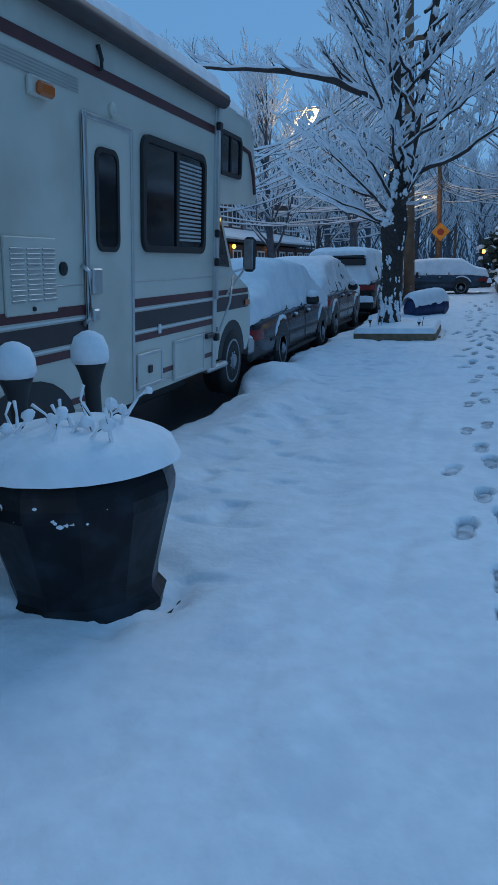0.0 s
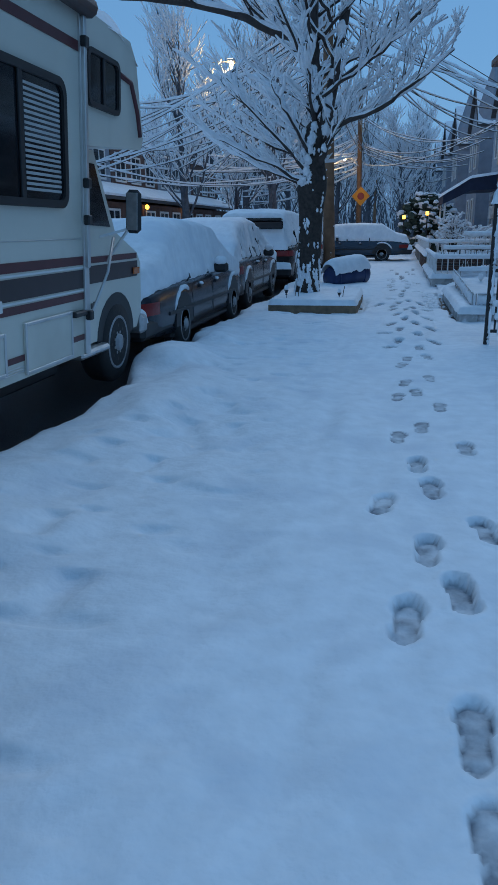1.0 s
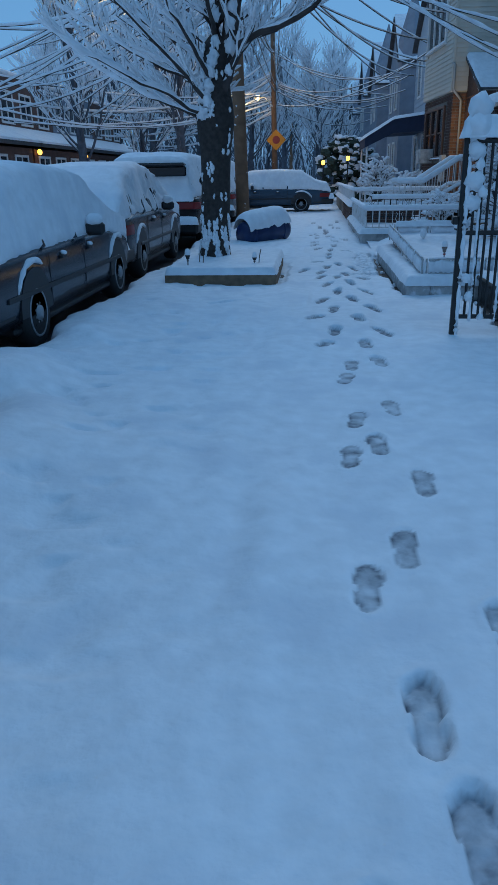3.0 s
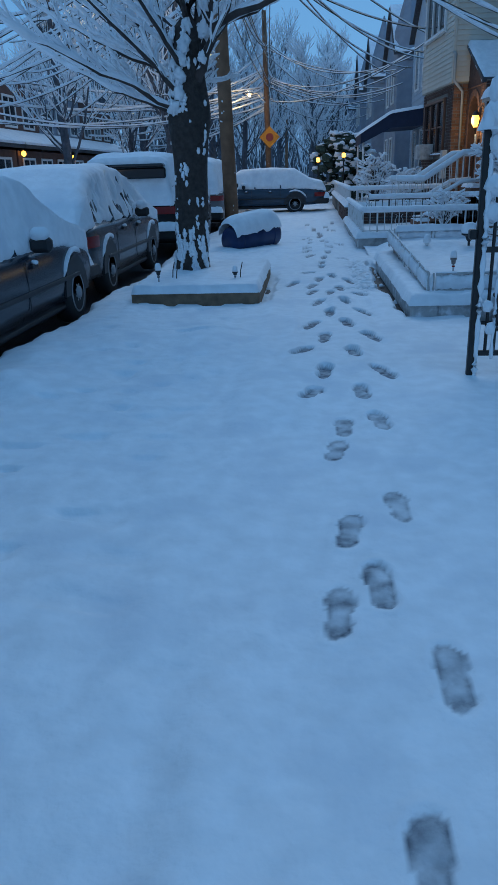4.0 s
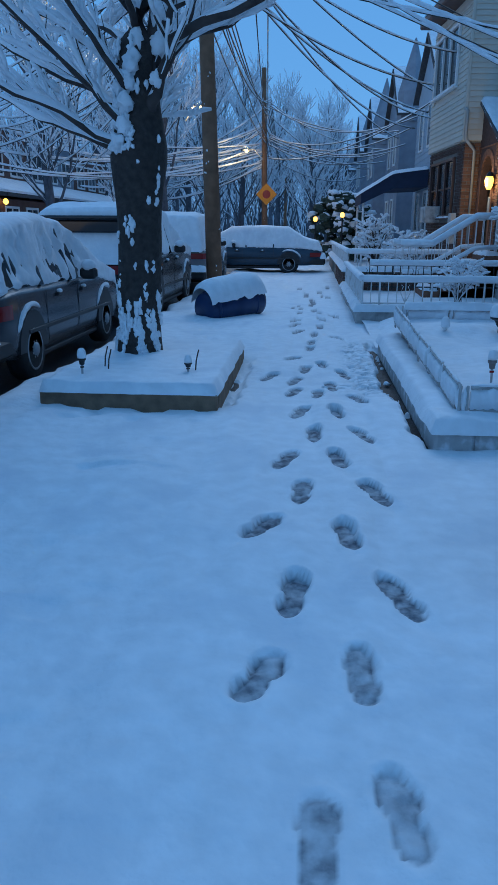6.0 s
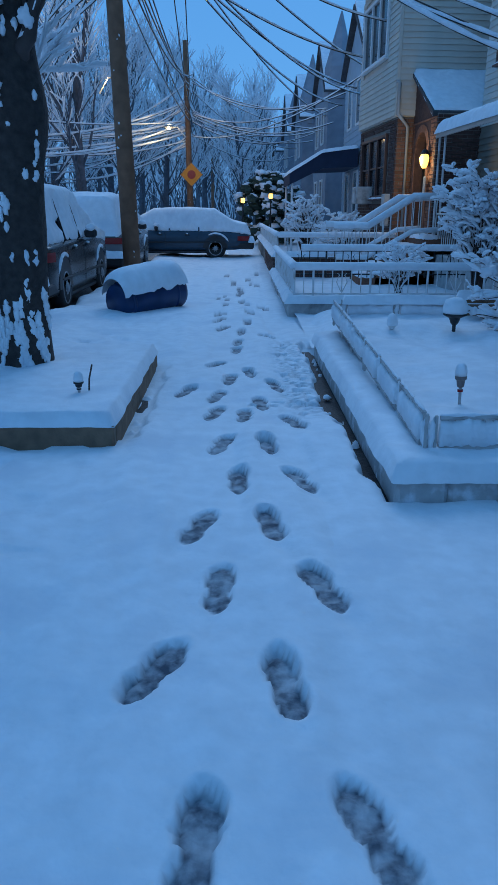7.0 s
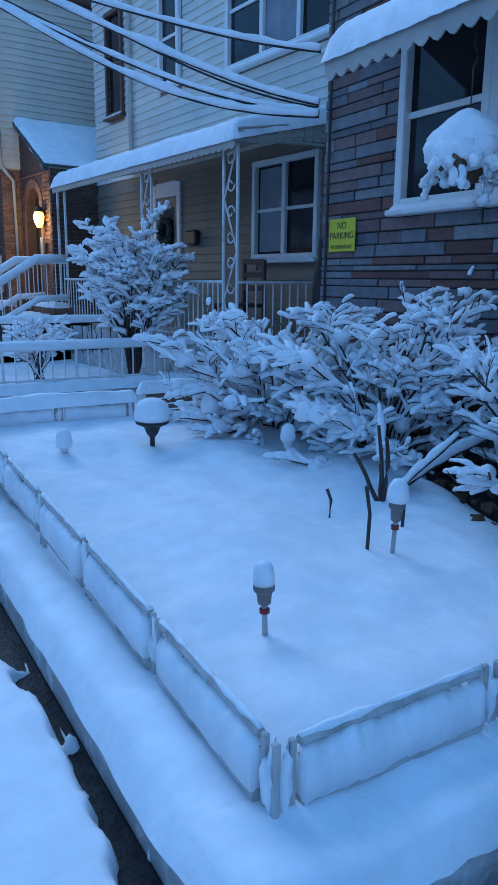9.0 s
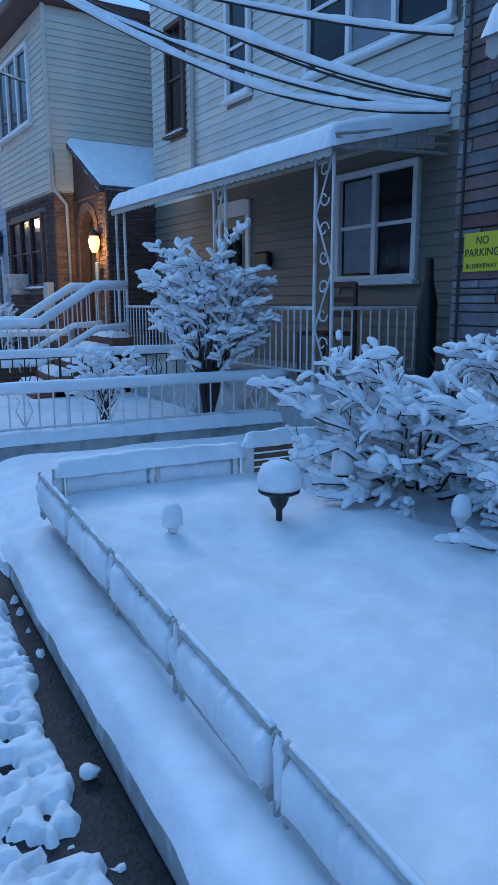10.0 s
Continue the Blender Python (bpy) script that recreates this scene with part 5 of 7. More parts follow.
lone("garden_snow", height_sheet("garden_snow", np.arange(1.14, 3.93, 0.03), np.arange(13.55, 17.34, 0.03),
     lambda X, Y: 0.235 + 0.028 * (Y - 13.5) + 0.042 * vnoise(X, Y, 0.6, 60) + 0.016 * vnoise(X, Y, 0.2, 61) + 0.003 * vnoise(X, Y, 0.07, 62) + 0.05 * np.exp(-((X - 1.75) / 0.25) ** 2 - ((Y - 16.6) / 0.2) ** 2)
     - 0.07 * np.exp(-((X - 1.15) / 0.08) ** 2) - 0.07 * np.exp(-((Y - 13.57) / 0.08) ** 2) - 0.14 * smooth01((X - 3.05 - 0.2 * vnoise(X, Y, 0.4, 63)) / 0.3) * (1 - smooth01((Y - 16.0) / 0.3))),
     SNOW, "smooth deep snow filling the front garden", "snow", "structure")


def edging(a, b, z0, z1, n):
    """Low lattice edging between two points, in n panels with posts, half buried in snow."""
    e = thing("garden_fence", "low pale lattice garden edging plastered with snow", "garden fence", "edging round the garden")
    a, b = Vector(a), Vector(b)
    d = (b - a).normalized()
    h = 0.185
    zz = lambda f: z0 + (z1 - z0) * f
    L = (b - a).length
    across = Vector((-d.y, d.x, 0))
    for k in range(n + 1):
        p = a.lerp(b, k / n)
        for s in (-0.022, 0.022):
            q = p + d * s
            part("post", Mb().box((q.x - 0.008, q.y - 0.008, zz(k / n) - 0.04), (q.x + 0.008, q.y + 0.008, zz(k / n) + h + 0.012), 0.003), PLASTFENCE, e)
        part("post_snow", Mb().blob((p.x, p.y, zz(k / n) + h * 0.55), 0.022, k, 3.4, 0.9, 7, 8), SNOW, e, "", True)
    for k in range(n):
        p, q = a.lerp(b, k / n) + d * 0.04, a.lerp(b, (k + 1) / n) - d * 0.04
        p.z, q.z = zz(k / n), zz((k + 1) / n)
        for z, r in ((h, 0.013), (0.03, 0.024), (h - 0.035, 0.006)):
            part("rail", Mb().tube([p + Vector((0, 0, z)), q + Vector((0, 0, z))], r, 6), PLASTFENCE, e)
        m = 15
        for j in range(1, m):
            c = p.lerp(q, j / m)
            part("picket", Mb().tube([c + Vector((0, 0, 0.03)), c + Vector((0, 0, h))], 0.0055, 5, (1, 1)), PLASTFENCE, e)
        # snow packed between the bars, with gaps under the top rail
        sm = Mb()
        secs = []
        for j in range(41):
            c = p.lerp(q, j / 40)
            t = noise.noise((c.x * 9, c.y * 9, 1.5))
            t2 = noise.noise((c.x * 40, c.y * 40, 4.5))
            hi = h - 0.010 + 0.02 * t + 0.014 * t2
            w = 0.029 + 0.010 * t + 0.006 * t2
            secs.append([c + across * w + Vector((0, 0, 0.05 + 0.015 * t2)), c + across * w * 0.9 + Vector((0, 0, hi * 0.8)), c + Vector((0, 0, hi)), c - across * w * 0.9 + Vector((0, 0, hi * 0.8)), c - across * w + Vector((0, 0, 0.05 + 0.015 * t2))])
        part("packed_snow", sm.loft(secs), SNOW, e, "", True)
        part("rail_snow", Mb().tube([p.lerp(q, j / 14) + Vector((0, 0, h + 0.012)) for j in range(15)], [max(0.003, 0.008 * (1 + 1.1 * noise.noise((j * 0.9 + k * 5, p.x, p.y)))) for j in range(15)], 6), SNOW, e, "", True)
    return e


edging((1.12, 13.59, 0), (1.12, 17.2, 0), 0.175, 0.30, 6)
edging((1.15, 13.585, 0), (2.42, 13.585, 0), 0.16, 0.175, 2)
edging((1.22, 17.26, 0), (2.25, 17.26, 0), 0.30, 0.29, 2)
lone("fence_snow", Mb().slab(1.2, 17.2, 2.3, 17.34, 0.47, 0.07, 0.05, 0.03, 0.02, 8), SNOW, "thick ridge of snow along the garden edging", "snow", smooth=True)
pal = thing("pallet_fence", "short weathered slatted fence panel beside the garden edging", "fence")
for k in range(5):
    part("slat", Mb().box((2.36, 17.24, 0.30 + 0.042 * k), (2.78, 17.26, 0.33 + 0.042 * k), 0.004), PLANK, pal)
for x in (2.33, 2.80):
    part("post", Mb().box((x - 0.03, 17.22, 0.15), (x + 0.03, 17.28, 0.54), 0.008), FRAME, pal)
part("snow_cap", Mb().slab(2.3, 17.2, 2.85, 17.3, 0.52, 0.08, 0.05, 0.03, 0.02, 9), SNOW, pal, "", True)

GREYP = mat("grey lamp plastic", (0.2, 0.17, 0.16), 0.5)
stake_light(1.455, 14.15, 0.255, 0.175, 0.032, False, GREYP, -2)
stake_light(2.25, 14.48, 0.26, 0.22, 0.04, False, GREYP, 2)
stake_light(2.66, 15.85, 0.27, 0.14, 0.042, False, FRAME)
stake_light(1.53, 16.45, 0.28, 0.09, 0.045, False, FRAME)
stake_light(2.06, 16.42, 0.28, 0.20, 0.098, True)
stake_light(2.55, 16.6, 0.28, 0.18, 0.06, False)
for x, y, h in ((2.33, 15.0, 0.13), (2.18, 14.55, 0.28), (2.5, 14.7, 0.2)):
    lone("dry_stalk", Mb().tube([(x, y, 0.22), (x + 0.006, y, 0.25 + h * 0.6), (x - 0.01, y + 0.01, 0.25 + h)], 0.008, 5), TWIG, "dark bare stalk standing in the garden snow", "stalk")


def shrub(label, base, stems, reach, height, kids, length, sr, seed, r0=0.014, low=0.2, group=""):
    rng = random.Random(seed)
    s = thing("shrub", label, "shrub", group)
    wood, snow = Mb(), Mb()
    for k in range(stems):
        a = 2 * math.pi * (k + rng.random() * 0.7) / stems
        f = rng.uniform(0.45, 1.0)
        tip = Vector((math.cos(a) * reach[0] * f, math.sin(a) * reach[1] * f, height * (low + (1 - low) * rng.random()) * (1.15 - 0.45 * f)))
        pts = [Vector(base) + Vector((math.cos(a) * 0.05, math.sin(a) * 0.05, 0))]
        for j in range(1, 7):
            q = j / 6
            pts.append(Vector(base) + Vector((tip.x * q, tip.y * q, tip.z * (1.8 * q - 0.8 * q * q))) + Vector((rng.uniform(-1, 1), rng.uniform(-1, 1), rng.uniform(-1, 1))) * 0.035)
        limb(wood, snow, pts, r0, r0 * 0.5, sr * 0.9, rng, 5, 1.0, 3)
        sprout(wood, snow, pts, r0 * 0.7, 1, rng, 1.1, kids, length, sr, -0.05, 0.3, 3)
        for _ in range(3):
            snow.blob(pts[-1 - rng.randrange(4)] + Vector((rng.uniform(-0.05, 0.05), rng.uniform(-0.05, 0.05), 0.02)), rng.uniform(0.025, 0.055), rng.random() * 90, 0.85, 0.7, 6, 9)
    part("branchwork", wood, TWIG, s)
    tagged(part("snow_load", snow, SNOW, s, "heavy snow lying on the twigs", True), kind="stuff")
    return s


shrub("wide low shrub bowed down under thick snow", (3.05, 16.6, 0.22), 54, (1.02, 0.75), 0.98, (8, 2), 0.27, 0.027, 41, 0.010, 0.06)
shrub("tangled shrub under snow against the stone wall", (3.3, 15.75, 0.2), 54, (0.9, 0.9), 1.12, (8, 2), 0.28, 0.025, 42, 0.009, 0.12)
shrub("tangled shrub under snow beside the steps", (3.25, 14.6, 0.2), 18, (0.55, 0.6), 1.0, (5, 2), 0.3, 0.02, 46, 0.010, 0.4)
shrub("vase-shaped shrub covered in clumps of snow by the porch", (3.5, 20.35, 0.2), 40, (0.7, 0.6), 2.05, (10, 3), 0.28, 0.036, 43, 0.011, 0.5)
shrub("small shrub under snow behind the white railing", (2.45, 20.5, 0.2), 14, (0.35, 0.35), 0.75, (5, 2), 0.25, 0.03, 44, 0.010, 0.4)
# the pruned forked stump of the near shrub
rng = random.Random(9)
f = thing("pruned_bush", "pruned bush with forked dark stems holding snow", "bush")
wood, snow = Mb(), Mb()
for d, ln in (((0.9, 0.1, 0.55), 0.75), ((0.5, 0.5, 0.9), 0.55), ((-0.15, 0.1, 1), 0.42), ((0.1, -0.2, 1), 0.35), ((0.75, -0.3, 0.8), 0.5), ((-0.35, 0.3, 0.9), 0.3)):
    q = bend((2.66, 15.02, 0.24), d, ln, rng, 5, 0.12)
    wood = Mb()
    limb(wood, snow, q, 0.014, 0.009, 0.036, rng, 6, 1.0, 3)
    part("stem", wood, TWIG, f)
tagged(part("snow_load", snow, SNOW, f, "", True), kind="stuff")
ll = Mb()
for k in range(60):
    ll.blob((rng.uniform(2.9, 3.6), rng.uniform(14.5, 15.3), 0.2 + rng.random() * 0.06), rng.uniform(0.02, 0.05), k, 0.5, 0.7, 4, 6)
tagged(part("leaf_litter", ll, DRYLEAF), "heap of dry brown leaves under the shrubs", "leaves", "", "stuff")
for x, y, s in ((0.80, 14.02, 0.075), (0.84, 14.1, 0.05), (0.87, 15.5, 0.04), (1.50, 13.24, 0.06), (1.62, 12.95, 0.03), (1.56, 12.6, 0.05), (1.6, 12.2, 0.07), (0.83, 16.3, 0.03)):
    lone("snow_clod", Mb().blob((x, y, -0.035), s * 0.75, x * 9 + y, 0.7, 0.45, 7, 10), SNOW, "loose clod of snow on the wet pavement", "snow clod", smooth=True, group="clods beside the walls")


# ---- steps with iron railing ----
st = thing("front_steps", "dark wet concrete front steps with snow on every tread", "steps", "", "structure")
for k in range(6):
    x0, z1 = 1.70 + 0.30 * k, 0.19 * (k + 1)
    part("step", Mb().box((x0, 10.9, -0.2 if k == 0 else z1 - 0.25), (x0 + 0.36 if k < 5 else 3.9, 13.35, z1 - 0.03), 0.012), STEPSTONE, st)
    part("tread_edge", Mb().box((x0 - 0.025, 10.88, z1 - 0.03), (x0 + 0.34 if k < 5 else 3.9, 13.37, z1 + 0.012), 0.012), STEPSTONE, st)
    part("tread_snow", Mb().slab(x0 - 0.015, 10.9, (x0 + 0.31) if k < 5 else 3.9, 13.38, z1 + 0.01, 0.055, 0.05, 0.035, 0.014, k), SNOW, st, "", True)
rl = thing("stair_railing", "black iron stair railing with thick snow on its handrail", "railing", m=pose(0.075, 0, 0.02))
RY = 13.42
part("newel", Mb().tube([(1.80, RY, 0.15), (1.80, RY, 0.98)], 0.011, 6), BLACKIRON, rl)
part("newel", Mb().tube([(1.845, RY, 0.15), (1.845, RY, 1.02)], 0.008, 6), BLACKIRON, rl)
part("newel_snow", Mb().tube([(1.79 + 0.006 * noise.noise((k * 0.8, 1, 1)), RY - 0.01, 0.2 + 0.025 * k) for k in range(26)], [max(0.003, 0.009 + 0.016 * noise.noise((k * 0.5, 8, 3))) for k in range(26)], 6), SNOW, rl, "", True)
slope = 0.63
part("handrail", Mb().tube([(1.70, RY, 1.04), (1.72, RY, 0.98), (1.79, RY, 0.97)] + [(1.74, RY, 1.02), (1.84, RY, 1.10), (3.4, RY, 1.10 + 1.56 * slope)], 0.016, 6), BLACKIRON, rl)
part("handrail_snow", Mb().tube([(1.70 + 0.065 * k, RY, 1.075 + max(0, 0.065 * k - 0.05) * slope) for k in range(26)], [0.04] + [0.062 + 0.008 * noise.noise((k * 0.7, 2, 2)) for k in range(25)], 10, (0.9, 1)), SNOW, rl, "", True)
part("bottom_rail", Mb().tube([(1.82, RY, 0.34), (3.4, RY, 0.34 + 1.58 * slope)], 0.012, 6), BLACKIRON, rl)
part("bottom_rail_snow", Mb().tube([(1.83 + 0.065 * k, RY, 0.385 + 0.065 * k * slope) for k in range(25)], [0.045 + 0.012 * noise.noise((k * 0.9, 5, 2)) for k in range(25)], 8, (0.8, 1)), SNOW, rl, "", True)
for k in range(11):
    x = 1.95 + 0.125 * k
    part("baluster", Mb().tube([(x, RY, 0.36 + (x - 1.82) * slope - (0.16 if k == 0 else 0)), (x, RY, 1.08 + (x - 1.84) * slope)], 0.008, 6), BLACKIRON, rl)
    part("baluster_snow", Mb().tube([(x - 0.008, RY - 0.008, 0.62 + (x - 1.82) * slope), (x - 0.008, RY - 0.008, 0.72 + 0.02 * (k % 4) + (x - 1.82) * slope)], 0.012, 6), SNOW, rl, "", True)
part("curl_snow", Mb().blob((1.80, RY, 1.0), 0.06, 3, 0.8, 0.4), SNOW, rl, "", True)

# tall iron gate at the neighbour's entrance
gt = thing("iron_gate", "tall black iron gate post and bars caked with snow", "gate")
part("post", Mb().box((1.045, 11.30, -0.1), (1.092, 11.347, 1.55), 0.008), BLACKIRON, gt)
for k in range(17):
    part("bar", Mb().tube([(1.15 + 0.054 * k, 11.3, 0.12), (1.15 + 0.054 * k, 11.3, 1.45)], 0.011, 6), BLACKIRON, gt)
for z in (0.12, 0.78, 1.45):
    part("rail", Mb().box((1.10, 11.285, z), (2.05, 11.315, z + 0.035), 0.006), BLACKIRON, gt)
part("lock_box", Mb().box((1.0, 11.29, 0.86), (1.046, 11.36, 0.92), 0.008), BLACKIRON, gt)
rng = random.Random(77)
part("caked_snow", Mb().tube([(1.092 + 0.008 * noise.noise((k * 0.7, 1, 1)), 11.288, -0.06 + 0.03 * k) for k in range(53)], [0.016 + 0.013 * noise.noise((k * 0.45, 3, 3)) + 0.006 * noise.noise((k * 1.7, 3, 3)) for k in range(53)], 7), SNOW, gt, "ribbon of wind-packed snow", True)
for k in range(4):
    part("caked_snow", Mb().tube([(1.19 + 0.2 * k + 0.006 * noise.noise((j * 0.7, k, 1)), 11.288, 0.1 + 0.03 * j) for j in range(44)], [max(0.004, 0.010 + 0.016 * noise.noise((j * 0.35, k * 3, 3))) for j in range(44)], 6), SNOW, gt, "", True)
for k in range(24):
    part("caked_snow", Mb().blob((rng.uniform(1.1, 2.0), 11.27, rng.choice((0.14, 0.3, 0.45, 0.8, 1.1, 1.3))), rng.uniform(0.02, 0.045), k + 40, 1.1, 0.6, 5, 7), SNOW, gt, "", True)
for z, r in ((1.58, 0.11), (1.7, 0.09), (1.4, 0.07), (1.18, 0.075), (1.02, 0.06)):
    part("caked_snow", Mb().blob((1.14, 11.3, z), r, z * 7, 1.0, 0.45, 7, 10), SNOW, gt, "", True)
part("top_snow", Mb().slab(1.02, 11.22, 2.1, 11.4, 1.5, 0.16, 0.09, 0.03, 0.03, 12), SNOW, gt, "", True)


def cut(holes, s, z0, z1):
    return any(h[0] < s < h[2] and z1 > h[1] and z0 < h[3] for h in holes)


def masonry(parent, a, b, z0, z1, h, lo, hi, mats, seed, holes=(), gap=0.012, proud=0.02, name="brick", even=True, limit=400):
    """Courses of bricks or veneer stones on the wall line a-b, each a piece of its own on shared meshes."""
    rng = random.Random(seed)
    a, b = Vector((*a, 0)), Vector((*b, 0))
    L = (b - a).length
    turn = Matrix.Translation(a) @ Matrix.Rotation(math.atan2(b.y - a.y, b.x - a.x), 4, "Z")
    shared = {}
    z, row, count, rest = z0, 0, 0, Mb()
    while z < z1 - 0.02:
        hh = h if even else rng.choice((h * 0.55, h * 0.75, h, h * 1.2))
        hh = min(hh, z1 - z)
        s = -(row % 2) * lo * 0.5
        while s < L:
            ln = lo if even else rng.choice([lo + (hi - lo) * q / 4 for q in range(5)])
            p, q = max(0.0, s), min(L, s + ln)
            s += ln
            for h0, v0, h1, v1 in holes:
                if z + hh - 0.01 > v0 and z + 0.01 < v1:
                    if p < h0 < q:
                        q = h0
                    elif p < h1 < q:
                        p = h1
            if q - p < 0.03 or cut(holes, (p + q) / 2, z + 0.01, z + hh - 0.01):
                continue
            mi = rng.choices(range(len(mats)), (5, 3, 3, 2)[:len(mats)])[0]
            dp = proud * rng.choice((0.6, 0.85, 1.0))
            key = (round(q - p, 2), round(hh, 3), mi, dp)
            if key not in shared:
                shared[key] = Mb().box((gap / 2, -dp, gap / 2), (max(gap, key[0] - gap / 2), 0.01, hh - gap / 2), 0.005).mesh(name)
                shared[key].materials.append(mats[mi])
            if count < limit:
                part(name, shared[key], mats[mi], parent, m=turn @ Matrix.Translation((p, 0, z)))
            else:
                rest.box((p + gap / 2, -dp, z + gap / 2), (q - gap / 2, 0.01, z + hh - gap / 2), 0.004)
            count += 1
        z += hh
        row += 1
    if rest.v:
        tagged(part(name + "work", rest, mats[0], parent, m=turn), kind="stuff")


# ---- white railing of the next front yard ----
def railing(label, pts, z0, h, material, snow, gap=0.12, group="", motif=True):
    """An iron railing along points at height z0, with a roll of snow on the top rail."""
    o = thing("railing", label, "railing", group)
    for a, b in zip(pts, pts[1:]):
        a, b = Vector((*a, z0)), Vector((*b, z0))
        n = max(1, int((b - a).length / gap))
        up = Vector((0, 0, h))
        part("top_rail", Mb().tube([a + up, b + up], 0.018, 6), material, o)
        part("bottom_rail", Mb().tube([a + up * 0.12, b + up * 0.12], 0.013, 6), material, o)
        for k in range(n + 1):
            c = a.lerp(b, k / n)
            part("baluster", Mb().tube([c, c + up], 0.008 if k % 6 else 0.016, 5), material, o)
            if motif and k % 6 == 3:
                d = (b - a).normalized()
                for s in (-1, 1):
                    part("scroll", Mb().tube([c + d * s * 0.01 + up * 0.2, c + d * s * 0.07 + up * 0.55, c + d * s * 0.035 + up * 0.8, c + d * s * 0.06 + up * 0.86], 0.007, 5), material, o)
        if snow:
            m = max(4, int((b - a).length / 0.09))
            part("rail_snow", Mb().tube([a.lerp(b, k / m) + up + Vector((0, 0, snow * 0.75)) for k in range(m + 1)], [snow * (1 + 0.15 * noise.noise((k * 0.6, a.x, a.y))) for k in range(m + 1)], 8, (1.15, 0.9)), SNOW, o, "", True)
    return o


w2 = thing("yard_wall", "low concrete wall carrying the white railing, topped with snow", "garden wall", "", "structure")
part("wall", Mb().box((0.84, 19.80, -0.2), (4.2, 20.0, 0.18), 0.02), CONCRETE, w2)
part("wall", Mb().box((0.84, 20.003, -0.2), (1.04, 25.0, 0.18), 0.02), CONCRETE, w2)
part("wall_snow", Mb().slab(0.80, 19.74, 4.2, 20.04, 0.17, 0.09, 0.08, 0.04, 0.02, 21), SNOW, w2, "", True)
part("wall_snow", Mb().slab(0.80, 19.9, 1.08, 25.0, 0.17, 0.09, 0.08, 0.05, 0.02, 22), SNOW, w2, "", True)
lone("snow_drift", height_sheet("snow_drift", np.arange(0.8, 4.2, 0.04), np.arange(17.3, 19.85, 0.04), lambda X, Y: -0.07 + 0.20 * smooth01((X - 0.8) / 0.55) * smooth01((Y - 17.2) / 0.2) * smooth01((19.9 - Y) / 0.5) + 0.02 * vnoise(X, Y, 0.3, 90)), SNOW, "drift of snow between the two yards", "snow", smooth=True)
railing("white iron railing with a thick roll of snow", [(4.2, 19.9), (0.93, 19.9), (0.93, 25.0)], 0.23, 0.36, WHITE, 0.055, 0.125)
railing("dark iron railing behind the white one, snow on top", [(4.0, 22.1), (1.2, 22.1)], 0.30, 0.42, BLACKIRON, 0.06, 0.13, "", True)
w3 = thing("brick_yard_wall", "low dark brick yard wall under a roll of snow", "garden wall", "", "structure")
part("wall_core", Mb().box((0.92, 25.42, -0.2), (1.10, 37.9, 0.42), 0.01), MORTAR, w3)
part("wall_core", Mb().box((1.103, 25.42, -0.2), (3.4, 25.60, 0.42), 0.01), MORTAR, w3)
part("wall_snow", Mb().slab(0.86, 25.36, 1.18, 38.0, 0.44, 0.10, 0.09, 0.08, 0.02, 23), SNOW, w3, "", True)
part("wall_snow", Mb().slab(0.9, 25.36, 3.4, 25.66, 0.44, 0.10, 0.09, 0.06, 0.02, 24), SNOW, w3, "", True)
masonry(w3, (0.92, 30.5), (0.92, 25.42), -0.05, 0.42, 0.075, 0.21, 0.21, [DARKBRICK], 16, (), 0.012, 0.018, "brick", True, 170)
masonry(w3, (0.92, 25.42), (3.4, 25.42), -0.05, 0.42, 0.075, 0.21, 0.21, [DARKBRICK], 17, (), 0.012, 0.018, "brick", True, 90)
railing("white iron railing on the brick yard wall under snow", [(3.4, 25.5), (1.0, 25.5), (1.0, 37.8)], 0.46, 0.36, WHITE, 0.06, 0.2, "", False)
# steps with sloping rails before the brick house
for k, y in enumerate((23.6, 24.9)):
    o = thing("stoop_railing", "white stoop handrail thick with snow", "railing", "stoop railings")
    pts = [(1.9, y, 1.02), (2.5, y, 1.02), (3.3, y, 1.52), (3.75, y, 1.52)]
    part("handrail", Mb().tube(pts, 0.02, 6), WHITE, o)
    part("rail_snow", Mb().tube([(p[0], p[1], p[2] + 0.06) for p in pts], 0.075, 8, (1, 0.8)), SNOW, o, "", True)
    low = [(1.95, y, 0.5), (2.5, y, 0.5), (3.3, y, 0.95), (3.75, y, 0.98)]
    part("lower_rail", Mb().tube(low, 0.016, 6), WHITE, o)
    part("rail_snow", Mb().tube([(p[0], p[1], p[2] + 0.04) for p in low], 0.05, 8, (1, 0.8)), SNOW, o, "", True)
    for j in range(14):
        x = 1.95 + 0.135 * j
        z = 1.02 + max(0, min(0.8, x - 2.5)) * 0.625
        part("baluster", Mb().tube([(x, y, z - 0.6), (x, y, z)], 0.009, 5), WHITE, o)
so = thing("stoop", "brick stoop before the brick house under snow", "steps", "", "structure")
for k in range(5):
    part("step", Mb().box((2.4 + 0.28 * k, 23.65, 0), (4.1, 24.85, 0.17 * (k + 1)), 0.012), BRICK, so)
    part("step_snow", Mb().slab(2.4 + 0.28 * k, 23.65, 2.7 + 0.28 * k, 24.85, 0.17 * (k + 1), 0.07, 0.06, 0.05, 0.01, k), SNOW, so, "", True)


